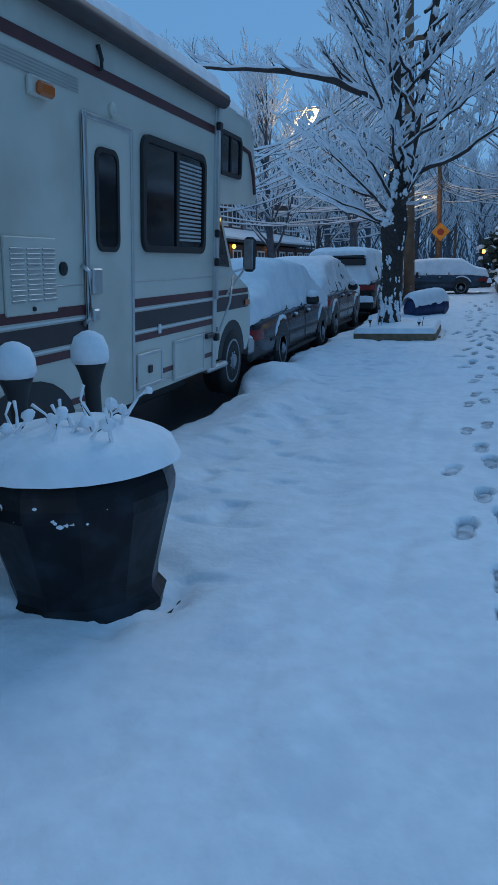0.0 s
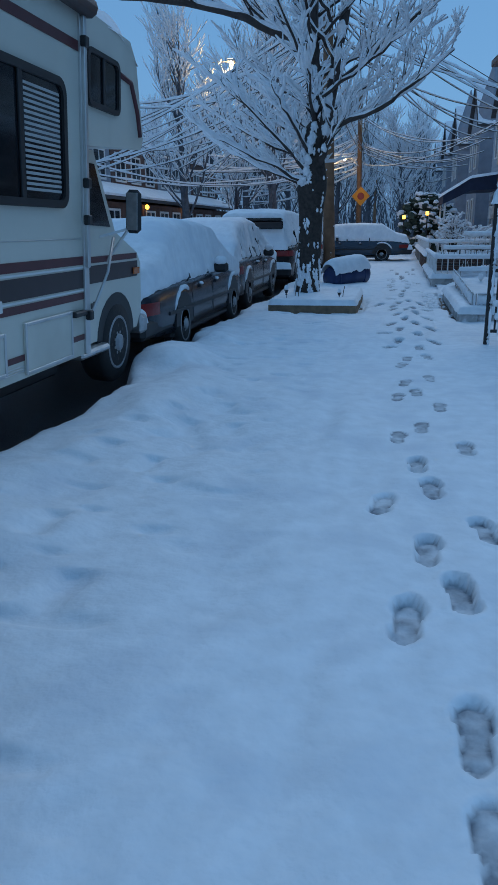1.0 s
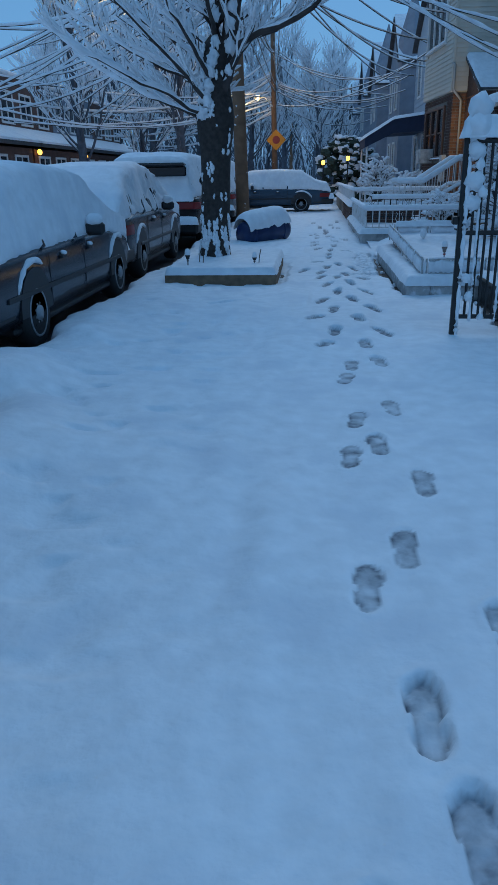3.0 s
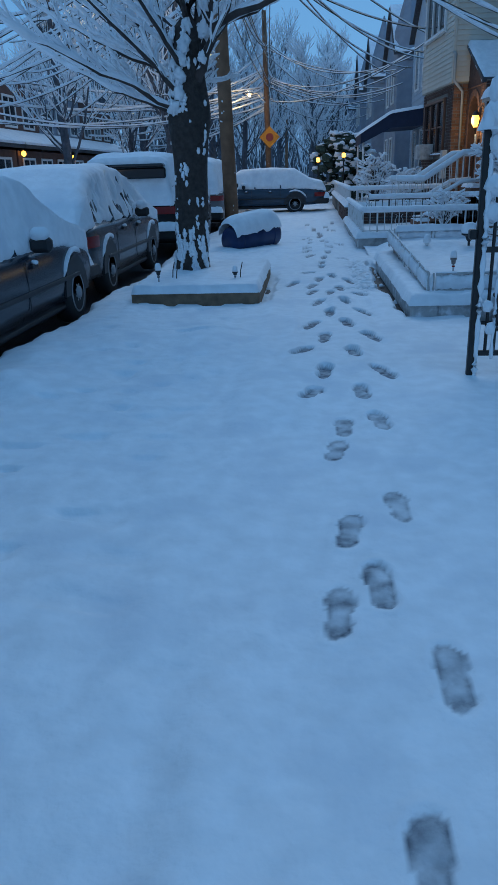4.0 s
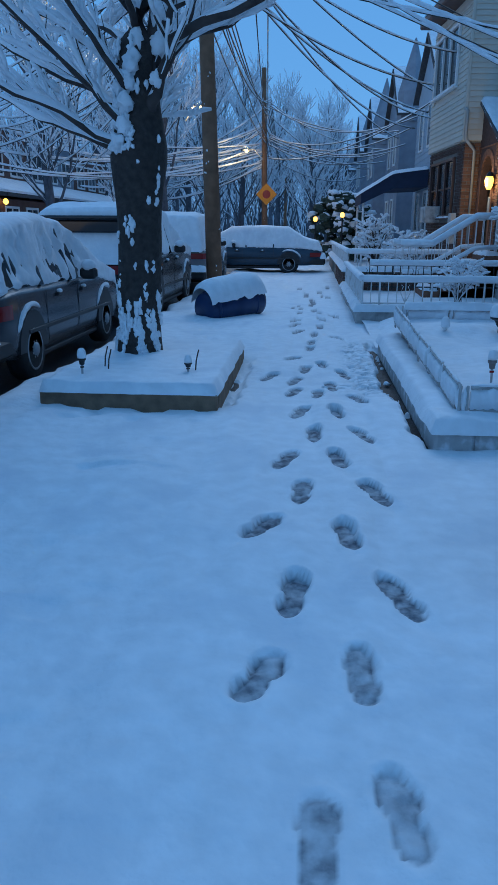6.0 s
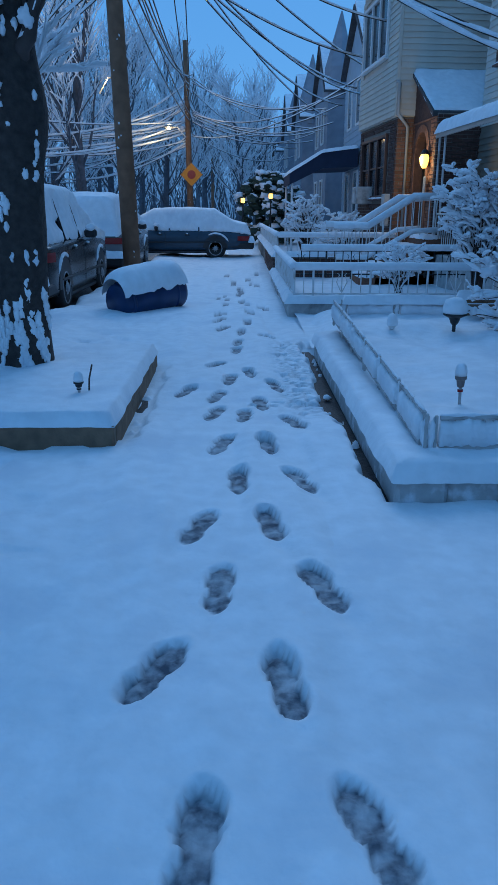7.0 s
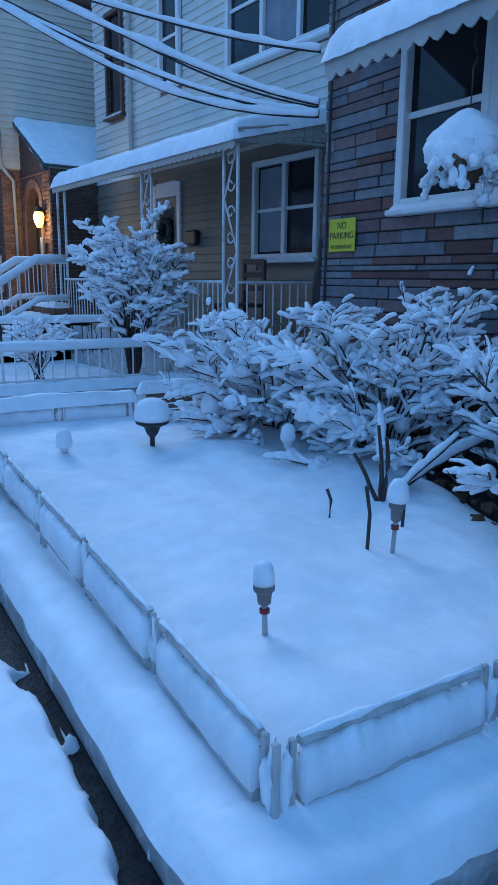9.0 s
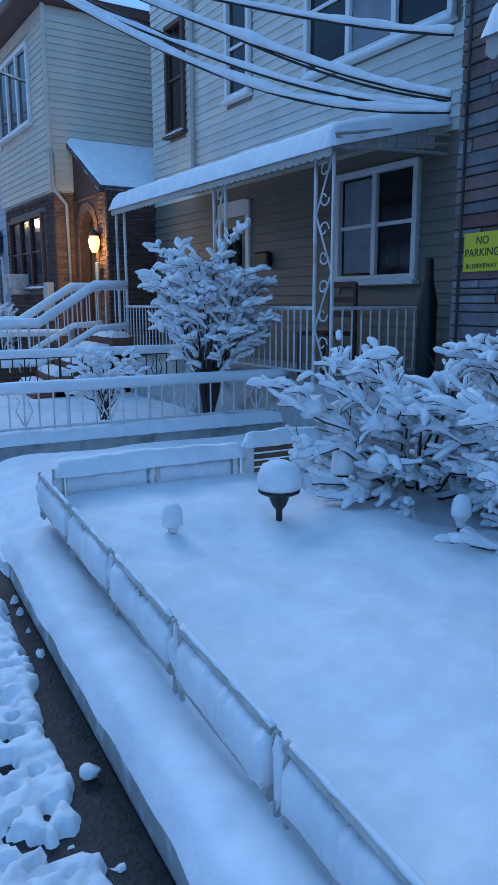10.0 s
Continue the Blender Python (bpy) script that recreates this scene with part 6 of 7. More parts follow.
# ---- houses ----
def siding(parent, material, a, b, z0, z1, pitch=0.11, holes=()):
    """Lapped boards on a wall line from a to b (its outside on the right-hand side), interrupted by holes (s0, z0, s1, z1)."""
    a, b = Vector((*a, 0)), Vector((*b, 0))
    L = (b - a).length
    turn = Matrix.Translation(a) @ Matrix.Rotation(math.atan2(b.y - a.y, b.x - a.x), 4, "Z")
    n = int((z1 - z0) / pitch)
    shared = {}
    for k in range(n):
        z = z0 + k * pitch
        runs = [(0.0, L)]
        for s0, h0, s1, h1 in holes:
            if z + pitch > h0 and z < h1:
                runs = [q for r in runs for q in ((r[0], min(r[1], s0)), (max(r[0], s1), r[1])) if q[1] - q[0] > 0.02]
        for s0, s1 in runs:
            key = round(s1 - s0, 3)
            if key not in shared:
                mb = Mb()
                mb.add([(0, 0, 0), (0, -0.022, 0), (0, -0.004, pitch), (0, 0, pitch), (key, 0, 0), (key, -0.022, 0), (key, -0.004, pitch), (key, 0, pitch)],
                       [(0, 1, 2, 3), (7, 6, 5, 4), (1, 5, 6, 2), (0, 4, 5, 1), (3, 2, 6, 7)])
                shared[key] = mb.mesh("siding_board")
                shared[key].materials.append(material)
            part("siding_board", shared[key], material, parent, m=turn @ Matrix.Translation((s0, 0, z)))


def window(parent, a, b, s0, z0, s1, z1, frame=None, lights=2, sash=True, curtain=0, name="window", glow=None):
    """A window on the wall line a-b: proud frame, sill, sashes and dark panes set back in the frame."""
    frame = frame or FRAME
    a, b = Vector((*a, 0)), Vector((*b, 0))
    turn = Matrix.Translation(a) @ Matrix.Rotation(math.atan2(b.y - a.y, b.x - a.x), 4, "Z")
    w = part(name, Mb().box((s0, -0.008, z0), (s1, 0.06, z1), 0.003), GLASS, parent, "dark double-hung window in a pale frame" if frame is FRAME else "dark window in a brown frame", m=turn)
    t = 0.07
    for p, q in (((s0 - t, -0.07, z0 - t), (s0, 0, z1 + t)), ((s1, -0.07, z0 - t), (s1 + t, 0, z1 + t)), ((s0, -0.07, z1), (s1, 0, z1 + t)), ((s0, -0.07, z0 - t), (s1, 0, z0))):
        part("window_frame", Mb().box(p, q, 0.008), frame, w)
    part("window_sill", Mb().box((s0 - t - 0.03, -0.12, z0 - t - 0.04), (s1 + t + 0.03, 0, z0 - t), 0.01), frame, w)
    part("sill_snow", Mb().slab(s0 - t, -0.12, s1 + t, -0.01, z0 - t - 0.002, 0.035, 0.03, 0.03, 0.01, s0), SNOW, w, "", True)
    step = (s1 - s0) / lights
    for k in range(lights):
        x0, x1 = s0 + k * step, s0 + (k + 1) * step
        if k:
            part("mullion", Mb().box((x0 - 0.035, -0.06, z0), (x0 + 0.035, -0.008, z1), 0.006), frame, w)
        if sash:
            zm = (z0 + z1) / 2
            part("sash_rail", Mb().box((x0, -0.035, zm - 0.02), (x1, -0.008, zm + 0.02), 0.004), frame, w)
        if curtain >> k & 1:
            part("curtain", Mb().box((x0 + 0.04, -0.012, z0 + 0.03), (x1 - 0.04, -0.0085, z1 - 0.03), 0.001), CURTAIN, w)
    return w


def shell(name, label, a, b, depth, z0, z1, material, kind="structure"):
    """A plain house body behind the wall line a-b (its outside on the right-hand side)."""
    a, b = Vector((*a, 0)), Vector((*b, 0))
    turn = Matrix.Translation(a) @ Matrix.Rotation(math.atan2(b.y - a.y, b.x - a.x), 4, "Z")
    h = thing(name, label, "house")
    part("wall", Mb().box((0, 0.0, z0), ((b - a).length, depth, z1), 0.01), material, h, m=turn)
    return h, turn


def turned(c, deg, pts):
    """Points turned about c in plan."""
    r = radians(deg)
    return [(c[0] + (x - c[0]) * math.cos(r) - (y - c[1]) * math.sin(r), c[1] + (x - c[0]) * math.sin(r) + (y - c[1]) * math.cos(r)) for x, y in pts]


# stone-faced house: its front runs down the street, outside towards the pavement
A, B = (3.99, 17.38), (3.90, 11.0)
stone, T = shell("stone_house", "house faced with grey and mauve veneer stone strips", A, B, 6, -0.2, 6.4, DARKMORTAR)
# s runs from the corner at A towards the camera
holes = [(0.89, 1.74, 3.09, 3.0)]
masonry(stone, A, B, 0.1, 6.3, 0.075, 0.25, 0.85, STONES, 3, holes, 0.008, 0.026, "stone", False, 760)
window(stone, A, B, 0.97, 1.86, 1.64, 2.92, None, 1, True)
window(stone, A, B, 1.78, 1.86, 3.0, 2.92, None, 1, False, 0)
part("curtain", Mb().box((1.82, -0.0125, 1.9), (2.96, -0.009, 2.42), 0.001), CURTAIN, stone, m=T)
part("drain_pipe", Mb().tube([(0.10, -0.05, 0.1), (0.10, -0.05, 6)], 0.012, 6), PLASTIC, stone, m=T)
aw = thing("window_awning", "scalloped metal window awning carrying thick snow", "awning", m=T)
AWX0, AWX1 = 0.84, 3.9
zslope = lambda u, w: 2.68 + (w + 0.62) * 0.5
part("sheet", Mb().prism([(-0.62, 2.66), (-0.62, 2.68), (0, 2.99), (0, 2.97)], 0, AWX0, AWX1), AWNMETAL, aw)
n = 26
for k in range(n):
    x0, x1 = AWX0 + (AWX1 - AWX0) * k / n, AWX0 + (AWX1 - AWX0) * (k + 1) / n
    xm = (x0 + x1) / 2
    poly = [(x0, 2.675), (x0, 2.585), (x0 * 0.7 + x1 * 0.3, 2.555), (xm, 2.545), (x0 * 0.3 + x1 * 0.7, 2.555), (x1, 2.585), (x1, 2.675)]
    part("scallop", Mb().prism(poly, 1, -0.632, -0.62), AWNMETAL, aw)
part("snow", Mb().slab(AWX0 - 0.01, -0.66, AWX1, 0.0, 2.68, 0.17, 0.14, 0.035, 0.02, 15, zf=lambda u, w: max(2.67, zslope(u, w))), SNOW, aw, "", True)
# hanging basket
hb = thing("hanging_basket", "hanging flower basket of dead stems buried in snow", "hanging basket", m=pose(3.42, 15.36, 1.98) @ Matrix.Scale(0.82, 4))
part("bowl", Mb().lathe([(0.04, -0.2), (0.12, -0.15), (0.17, -0.03), (0.18, 0)], 16), DRYLEAF, hb, "", True)
part("hook", Mb().tube([(0, 0, 0.12), (0, 0, 0.5), (0.03, 0, 0.55), (0.02, 0, 0.6), (0, 0, 0.62), (0, 0, 0.9)], 0.006, 5), BLACKIRON, hb)
sb, tw = Mb(), Mb()
rng = random.Random(15)
sb.blob((0, 0, 0.03), 0.24, 3, 0.85, 0.22, 14, 20)
for k in range(10):
    a = k * 0.63
    sb.blob((0.19 * math.cos(a), 0.19 * math.sin(a), -0.02 + 0.02 * math.sin(k * 2.1)), 0.085, k + 30, 1.0, 0.4, 7, 10)
for k in range(28):
    a = rng.uniform(0, 6.28)
    r = rng.uniform(0.12, 0.24)
    q = bend((r * math.cos(a) * 0.8, r * math.sin(a) * 0.8, 0.02), (math.cos(a), math.sin(a), -1.6), rng.uniform(0.12, 0.34), rng, 4, 0.4)
    tw.tube(q, 0.006, 4)
    sb.tube(q, [rng.uniform(0.008, 0.035) for _ in q], 6)
    sb.blob(q[-1], rng.uniform(0.015, 0.04), k, 0.9, 0.7, 5, 7)
    if k % 3 == 0:
        tw.blob(q[2], 0.05, k, 1, 0.8, 5, 7)
part("snow_load", sb, SNOW, hb, "", True)
part("dead_plant", tw, DRYLEAF, hb)
# no-parking sign
sg = thing("no_parking_sign", "small yellow sign with black words on the stone wall", "sign", m=T)
part("plate", Mb().box((0.13, -0.045, 1.53), (0.46, -0.038, 1.775), 0.002), SIGNYEL, sg)
for k, (txt, size) in enumerate((("NO", 0.072), ("PARKING", 0.072), ("IN DRIVEWAY", 0.043))):
    cu = bpy.data.curves.new("words", "FONT")
    cu.body, cu.size, cu.align_x, cu.extrude = txt, size, "CENTER", 0.0008
    tmp = bpy.data.objects.new("words", cu)
    me = bpy.data.meshes.new_from_object(tmp)
    me.materials.clear()
    part("words", me, INK, sg, m=pose(0.295, -0.0462, 1.70 - 0.075 * k, 90, 0, 0))
    bpy.data.objects.remove(tmp)

# house with the awning porch
C = (5.4, 19.5)
A2, B2 = turned(C, 4, [(5.4, 25.6), (5.4, 17.5)])
porch_house, T2 = shell("porch_house", "cream-sided house with an open awning porch", A2, B2, 6, -0.2, 7.0, SHADETAN)
sy = lambda y: 25.6 - y
holes = [(sy(20.62), 1.52, sy(19.42), 2.76), (sy(23.35), 0.5, sy(22.6), 2.72)]
# lower boards: the shade under the awning is in their colour
siding(porch_house, SHADETAN, A2, B2, 0.5, 2.9, 0.115, holes)
holes = [(sy(21.3) - 0.05, 3.86, sy(19.0) + 0.05, 5.3), (sy(23.1) - 0.06, 4.0, sy(22.55) + 0.06, 5.3), (sy(24.95), 3.9, sy(24.4), 5.5)]
siding(porch_house, CREAM, A2, B2, 2.9, 6.9, 0.115, holes)
window(porch_house, A2, B2, sy(20.6), 1.62, sy(19.45), 2.66, None, 2, True, 1)
window(porch_house, A2, B2, sy(21.25), 3.95, sy(19.1), 5.2, None, 3, True, 2)
window(porch_house, A2, B2, sy(23.08), 4.1, sy(22.6), 5.25, None, 1, True)
window(porch_house, A2, B2, sy(24.95), 3.98, sy(24.45), 5.45, BROWNFR, 1, True)
d = part("door", Mb().box((sy(23.3), -0.03, 0.55), (sy(22.65), 0.0, 2.5), 0.01), SHADETAN, porch_house, "pale storm door with a wreath", m=T2)
part("door_frame", Mb().box((sy(23.4), -0.05, 0.5), (sy(23.3), 0, 2.7), 0.01), FRAME, d)
part("door_frame", Mb().box((sy(22.65), -0.05, 0.5), (sy(22.55), 0, 2.7), 0.01), FRAME, d)
part("door_frame", Mb().box((sy(23.3), -0.05, 2.5), (sy(22.65), 0, 2.72), 0.01), FRAME, d)
part("door_glass", Mb().box((sy(23.2), -0.036, 0.8), (sy(22.75), -0.031, 2.35), 0.002), GLASS, d)
wr = Mb()
for k in range(14):
    a = 2 * math.pi * k / 14
    wr.blob((sy(22.98) + 0.16 * math.cos(a), -0.06, 2.0 + 0.16 * math.sin(a)), 0.055, k, 1, 0.6, 5, 7)
part("wreath", wr, LEAF, d)
part("mail_box", Mb().box((sy(22.3), -0.12, 1.78), (sy(22.0), -0.03, 1.98), 0.02), PLASTIC, porch_house, m=T2)
part("drain_pipe", Mb().tube([(sy(24.1), -0.06, 3.2), (sy(24.1), -0.06, 6.8)], 0.035, 8), AWNMETAL, porch_house, m=T2)
PD = -1.28
pc = thing("porch", "raised concrete porch with white iron railing and lattice posts", "porch", m=T2)
part("floor_slab", Mb().box((1.0, PD - 0.06, -0.1), (sy(18.2), -0.03, 0.58), 0.02), CONCRETE, pc)
pa = thing("porch_awning", "long pale metal porch awning with scalloped edge and snow", "awning", m=T2)
S0, S1 = 1.5, sy(19.05)
part("sheet", Mb().prism([(PD - 0.1, 2.62), (PD - 0.1, 2.65), (0, 2.98), (0, 2.95)], 0, S0, S1), AWNMETAL, pa)
for k in range(9):
    part("side_panel", Mb().box((S1 - 0.012, PD + 0.12 * k + 0.02, 2.62 + 0.012 * k), (S1 + 0.012, PD + 0.12 * k + 0.13, 2.72 + 0.026 * k), 0.01), AWNMETAL, pa)
for k in range(4):
    part("rib", Mb().tube([(S1, PD - 0.08, 2.64 + 0.03 * k), (S1, 0, 2.70 + 0.085 * k)], 0.016, 6), AWNMETAL, pa)
n = 44
for k in range(n):
    x0, x1 = S0 + (S1 - S0) * k / n, S0 + (S1 - S0) * (k + 1) / n
    part("scallop", Mb().prism([(x0, 2.65), (x0, 2.57), (x0 * 0.7 + x1 * 0.3, 2.55), (x0 * 0.3 + x1 * 0.7, 2.55), (x1, 2.57), (x1, 2.65)], 1, PD - 0.115, PD - 0.10), AWNMETAL, pa)
part("snow", Mb().slab(S0 - 0.02, PD - 0.14, S1 + 0.03, 0.0, 2.65, 0.19, 0.16, 0.05, 0.02, 16, zf=lambda u, w: 2.645 + (w - PD + 0.1) * 0.24), SNOW, pa, "", True)


def lattice_post(s, y, z0, z1):
    for ds in (0.0, 0.26):
        part("post", Mb().box((s + ds - 0.014, y - 0.014, z0), (s + ds + 0.014, y + 0.014, z1), 0.004), WHITE, pc)
    m = 4
    for k in range(m):
        a, b = z0 + (z1 - z0) * k / m, z0 + (z1 - z0) * (k + 1) / m
        c = (a + b) / 2
        part("scroll", Mb().tube([(s + 0.01, y, a), (s + 0.13, y, c), (s + 0.25, y, b)] if k % 2 else [(s + 0.25, y, a), (s + 0.13, y, c), (s + 0.01, y, b)], 0.010, 5), WHITE, pc)
        for e in (-1, 1):
            pts = [(s + 0.13 + 0.075 * math.cos(t) * (1 - t / 9), y, c + e * (0.12 + 0.075 * math.sin(t) * (1 - t / 9))) for t in [0.55 * q for q in range(12)]]
            part("scroll", Mb().tube(pts, 0.008, 5), WHITE, pc)


lattice_post(sy(19.42), PD, 0.58, 2.62)
lattice_post(sy(21.3), PD, 0.58, 2.62)
for s in (sy(24.2), sy(23.9)):
    part("post", Mb().box((s - 0.016, PD - 0.016, 0.58), (s + 0.016, PD + 0.016, 2.62), 0.004), WHITE, pc)
def porch_rail(p, q):
    p, q = Vector(p), Vector(q)
    n = int((q - p).length / 0.105)
    part("top_rail", Mb().tube([p + Vector((0, 0, 1.28)), q + Vector((0, 0, 1.28))], 0.018, 6), WHITE, pc)
    part("bottom_rail", Mb().tube([p + Vector((0, 0, 0.68)), q + Vector((0, 0, 0.68))], 0.014, 6), WHITE, pc)
    for k in range(1, n):
        c = p.lerp(q, k / n)
        part("baluster", Mb().tube([c + Vector((0, 0, 0.68)), c + Vector((0, 0, 1.28))], 0.009, 5), WHITE, pc)
porch_rail((sy(21.0), PD, 0), (sy(19.42), PD, 0))
porch_rail((sy(24.0), PD, 0), (sy(21.35), PD, 0))
porch_rail((sy(19.14), PD, 0), (sy(19.14), -0.05, 0))
ch = thing("porch_chair", "dark wooden chair standing on the porch", "chair", m=T2 @ pose(sy(19.9), -0.75, 0.58))
part("seat", Mb().box((-0.22, -0.22, 0.42), (0.22, 0.22, 0.46), 0.01), BROWNFR, ch)
for x in (-0.2, 0.2):
    for y in (-0.2, 0.2):
        part("leg", Mb().box((x - 0.02, y - 0.02, 0), (x + 0.02, y + 0.02, 0.42 if y < 0 else 0.95), 0.005), BROWNFR, ch)
for z in (0.6, 0.75, 0.9):
    part("back_slat", Mb().box((-0.2, 0.185, z), (0.2, 0.205, z + 0.06), 0.005), BROWNFR, ch)
lone("porch_umbrella", Mb().lathe([(0.08, 0), (0.09, 0.05), (0.09, 0.75), (0.045, 0.95), (0.04, 1.12), (0.03, 1.14)], 14), PLASTIC, "tall dark folded umbrella on the porch", "umbrella", smooth=True, m=T2 @ pose(sy(18.75), -0.5, 0.58))

# brick house with the siding bay
D0 = (3.55, 27.0)
bp = turned(D0, 4.5, [(3.62, 30.3), (3.62, 27.05), (6.6, 27.05), (3.98, 25.5), (3.98, 27.05), (6.4, 25.5)])
brick_house, T3 = shell("brick_house", "brick house with a beige-sided upper bay and lit entrance", bp[0], bp[1], 7, -0.2, 3.26, MORTAR)
up = part("bay", Mb().box((0, -0.06, 3.26), (3.26, 6, 6.3), 0.01), BEIGE, brick_house, "beige-sided upper storey", m=T3)
e0, e1, e2 = turned(D0, 4.5, [(3.55, 30.3), (3.55, 27.02), (6.9, 27.02)])
siding(brick_house, BEIGE, e0, e1, 3.28, 6.25, 0.115, [(0.3, 4.5, 2.5, 6.0)])
siding(brick_house, BEIGE, e1, e2, 3.28, 6.25, 0.115)
window(brick_house, e0, e1, 0.38, 4.62, 2.42, 5.85, None, 3, False)
part("corner_board", Mb().box((-0.01, -0.035, 3.26), (0.06, 0.02, 6.3), 0.008), BEIGE, brick_house, m=Matrix.Translation((*e1, 0)) @ Matrix.Rotation(radians(4.5), 4, "Z"))
part("drain_pipe", Mb().tube([(*e1, 3.95), (e1[0] + 0.05, e1[1] - 0.06, 3.9), (e1[0] + 0.05, e1[1] - 0.06, 3.3), (e1[0] + 0.28, e1[1] - 0.04, 3.05), (e1[0] + 0.28, e1[1] - 0.04, 0.3)], 0.04, 8), AWNMETAL, brick_house, "", True)
masonry(brick_house, bp[1], bp[4], 0.3, 3.24, 0.075, 0.21, 0.21, [BRICK], 6, (), 0.012, 0.02, "brick", True, 130)
masonry(brick_house, bp[0], bp[1], 0.3, 3.24, 0.075, 0.21, 0.21, [DARKBRICK], 7, [(0.3, 1.5, 2.7, 3.05)], 0.012, 0.02, "brick", True, 150)
window(brick_house, bp[0], bp[1], 0.42, 1.68, 2.55, 2.92, BROWNFR, 3, True)
part("air_conditioner", Mb().box((0.9, -0.4, 1.5), (1.45, 0, 1.9), 0.02), CONCRETE, brick_house, m=T3)
part("meter_box", Mb().box((2.8, -0.15, 1.0), (3.05, 0, 1.7), 0.02), CONCRETE, brick_house, m=T3)
# entrance vestibule
ve = thing("entrance_porch", "dark brick entrance porch with an arched doorway and snowy shed roof", "porch")
TV = Matrix.Translation((*bp[4], 0)) @ Matrix.Rotation(math.atan2(bp[3][1] - bp[4][1], bp[3][0] - bp[4][0]), 4, "Z")
LV = 1.4
arch = [(0.25, 0.3), (0.25, 2.5)] + [(0.65 - 0.4 * math.cos(math.pi * k / 10), 2.5 + 0.4 * math.sin(math.pi * k / 10)) for k in range(1, 10)] + [(1.05, 2.5), (1.05, 0.3)]
outer = [(0, 0.3), (0, 4.05), (LV, 3.16), (LV, 0.3)]
face = outer[:1] + outer[1:] + arch[::-1]
bmv = bmesh.new()
vv = [bmv.verts.new((p[0], 0, p[1])) for p in face]
bmv.faces.new(vv)
ext = bmesh.ops.extrude_face_region(bmv, geom=bmv.faces[:])
bmesh.ops.translate(bmv, verts=[v for v in ext["geom"] if isinstance(v, bmesh.types.BMVert)], vec=(0, 0.18, 0))
bmesh.ops.recalc_face_normals(bmv, faces=bmv.faces[:])
me = bpy.data.meshes.new("front_wall")
bmv.to_mesh(me)
bmv.free()
part("front_wall", me, DARKBRICK, ve, m=TV)
masonry(ve, bp[3], bp[5], 0.3, 3.14, 0.075, 0.21, 0.21, [DARKBRICK], 9, (), 0.012, 0.02, "brick", True, 260)
masonry(ve, bp[4], bp[3], 0.3, 3.12, 0.075, 0.21, 0.21, [BRICK], 10, [(0.11, 0.3, 1.19, 3.05)], 0.012, 0.016, "brick", True, 160)
part("side_wall", Mb().box((0, 0, 0.3), (2.42, 0.18, 3.16), 0.005), MORTAR, ve, m=Matrix.Translation((*bp[3], 0)) @ Matrix.Rotation(radians(4.5), 4, "Z"))
for k in range(9):
    a0, a1 = math.pi * k / 9 + 0.02, math.pi * (k + 1) / 9 - 0.02
    pol = [(0.65 - r * math.cos(a), 2.5 + r * math.sin(a)) for r, a in ((0.4, a0), (0.54, a0), (0.54, a1), (0.4, a1))]
    part("arch_stone", Mb().prism(pol, 1, -0.02, 0.02), BRICK, ve, m=TV)
part("arch_jamb", Mb().box((0.13, -0.02, 0.3), (0.25, 0.02, 2.5), 0.008), BRICK, ve, m=TV)
part("arch_jamb", Mb().box((1.05, -0.02, 0.3), (1.17, 0.02, 2.5), 0.008), BRICK, ve, m=TV)
part("door", Mb().box((0.2, 0.7, 0.3), (1.1, 0.76, 2.9), 0.01), BROWNFR, ve, "brown front door in the arch", m=TV)
shed = Mb().prism([(-0.02, 4.06), (-0.02, 4.14), (LV + 0.12, 3.19), (LV + 0.12, 3.10)], 1, -0.1, 2.5)
part("roof", shed, ROOFDARK, ve, m=TV)
part("roof_snow", Mb().slab(0.0, -0.1, LV + 0.12, 2.5, 4, 0.10, 0.07, 0.06, 0.012, 33, zf=lambda u, w: 4.13 - 0.667 * u), SNOW, ve, "", True, TV)
wl_ = thing("wall_lantern", "glowing wall lantern beside the arched entrance", "lantern", m=TV @ pose(1.26, -0.12, 2.3))
part("back_plate", Mb().box((-0.04, 0.06, -0.1), (0.04, 0.1, 0.15), 0.01), BLACKIRON, wl_)
part("globe", Mb().lathe([(0.04, -0.14), (0.08, -0.06), (0.095, 0.05), (0.07, 0.12), (0.02, 0.15)], 14), WARM, wl_, "glowing warm glass", True)
part("cap", Mb().lathe([(0.10, 0.12), (0.05, 0.2), (0.01, 0.23)], 12), BLACKIRON, wl_)
ll = new("lantern_light", bpy.data.lights.new("lantern_light", "POINT"))
ll.data.energy, ll.data.color, ll.data.shadow_soft_size = 15, (1.0, 0.72, 0.32), 0.1
ll.location = (TV @ pose(1.26, -0.34, 2.3)).translation
part("flag", Mb().box((1.2, -0.1, 1.55), (1.34, -0.08, 2.0), 0.01), CURTAIN, ve, "faded hanging flag", m=TV)
part("eave", Mb().box((-0.1, -0.5, 6.3), (3.4, 6, 6.5), 0.03), BROWNFR, brick_house, m=T3)
part("roof_snow", Mb().slab(-0.1, -0.5, 3.4, 5, 6.5, 0.15, 0.1, 0.2, 0.02, 36), SNOW, brick_house, "", True, T3)


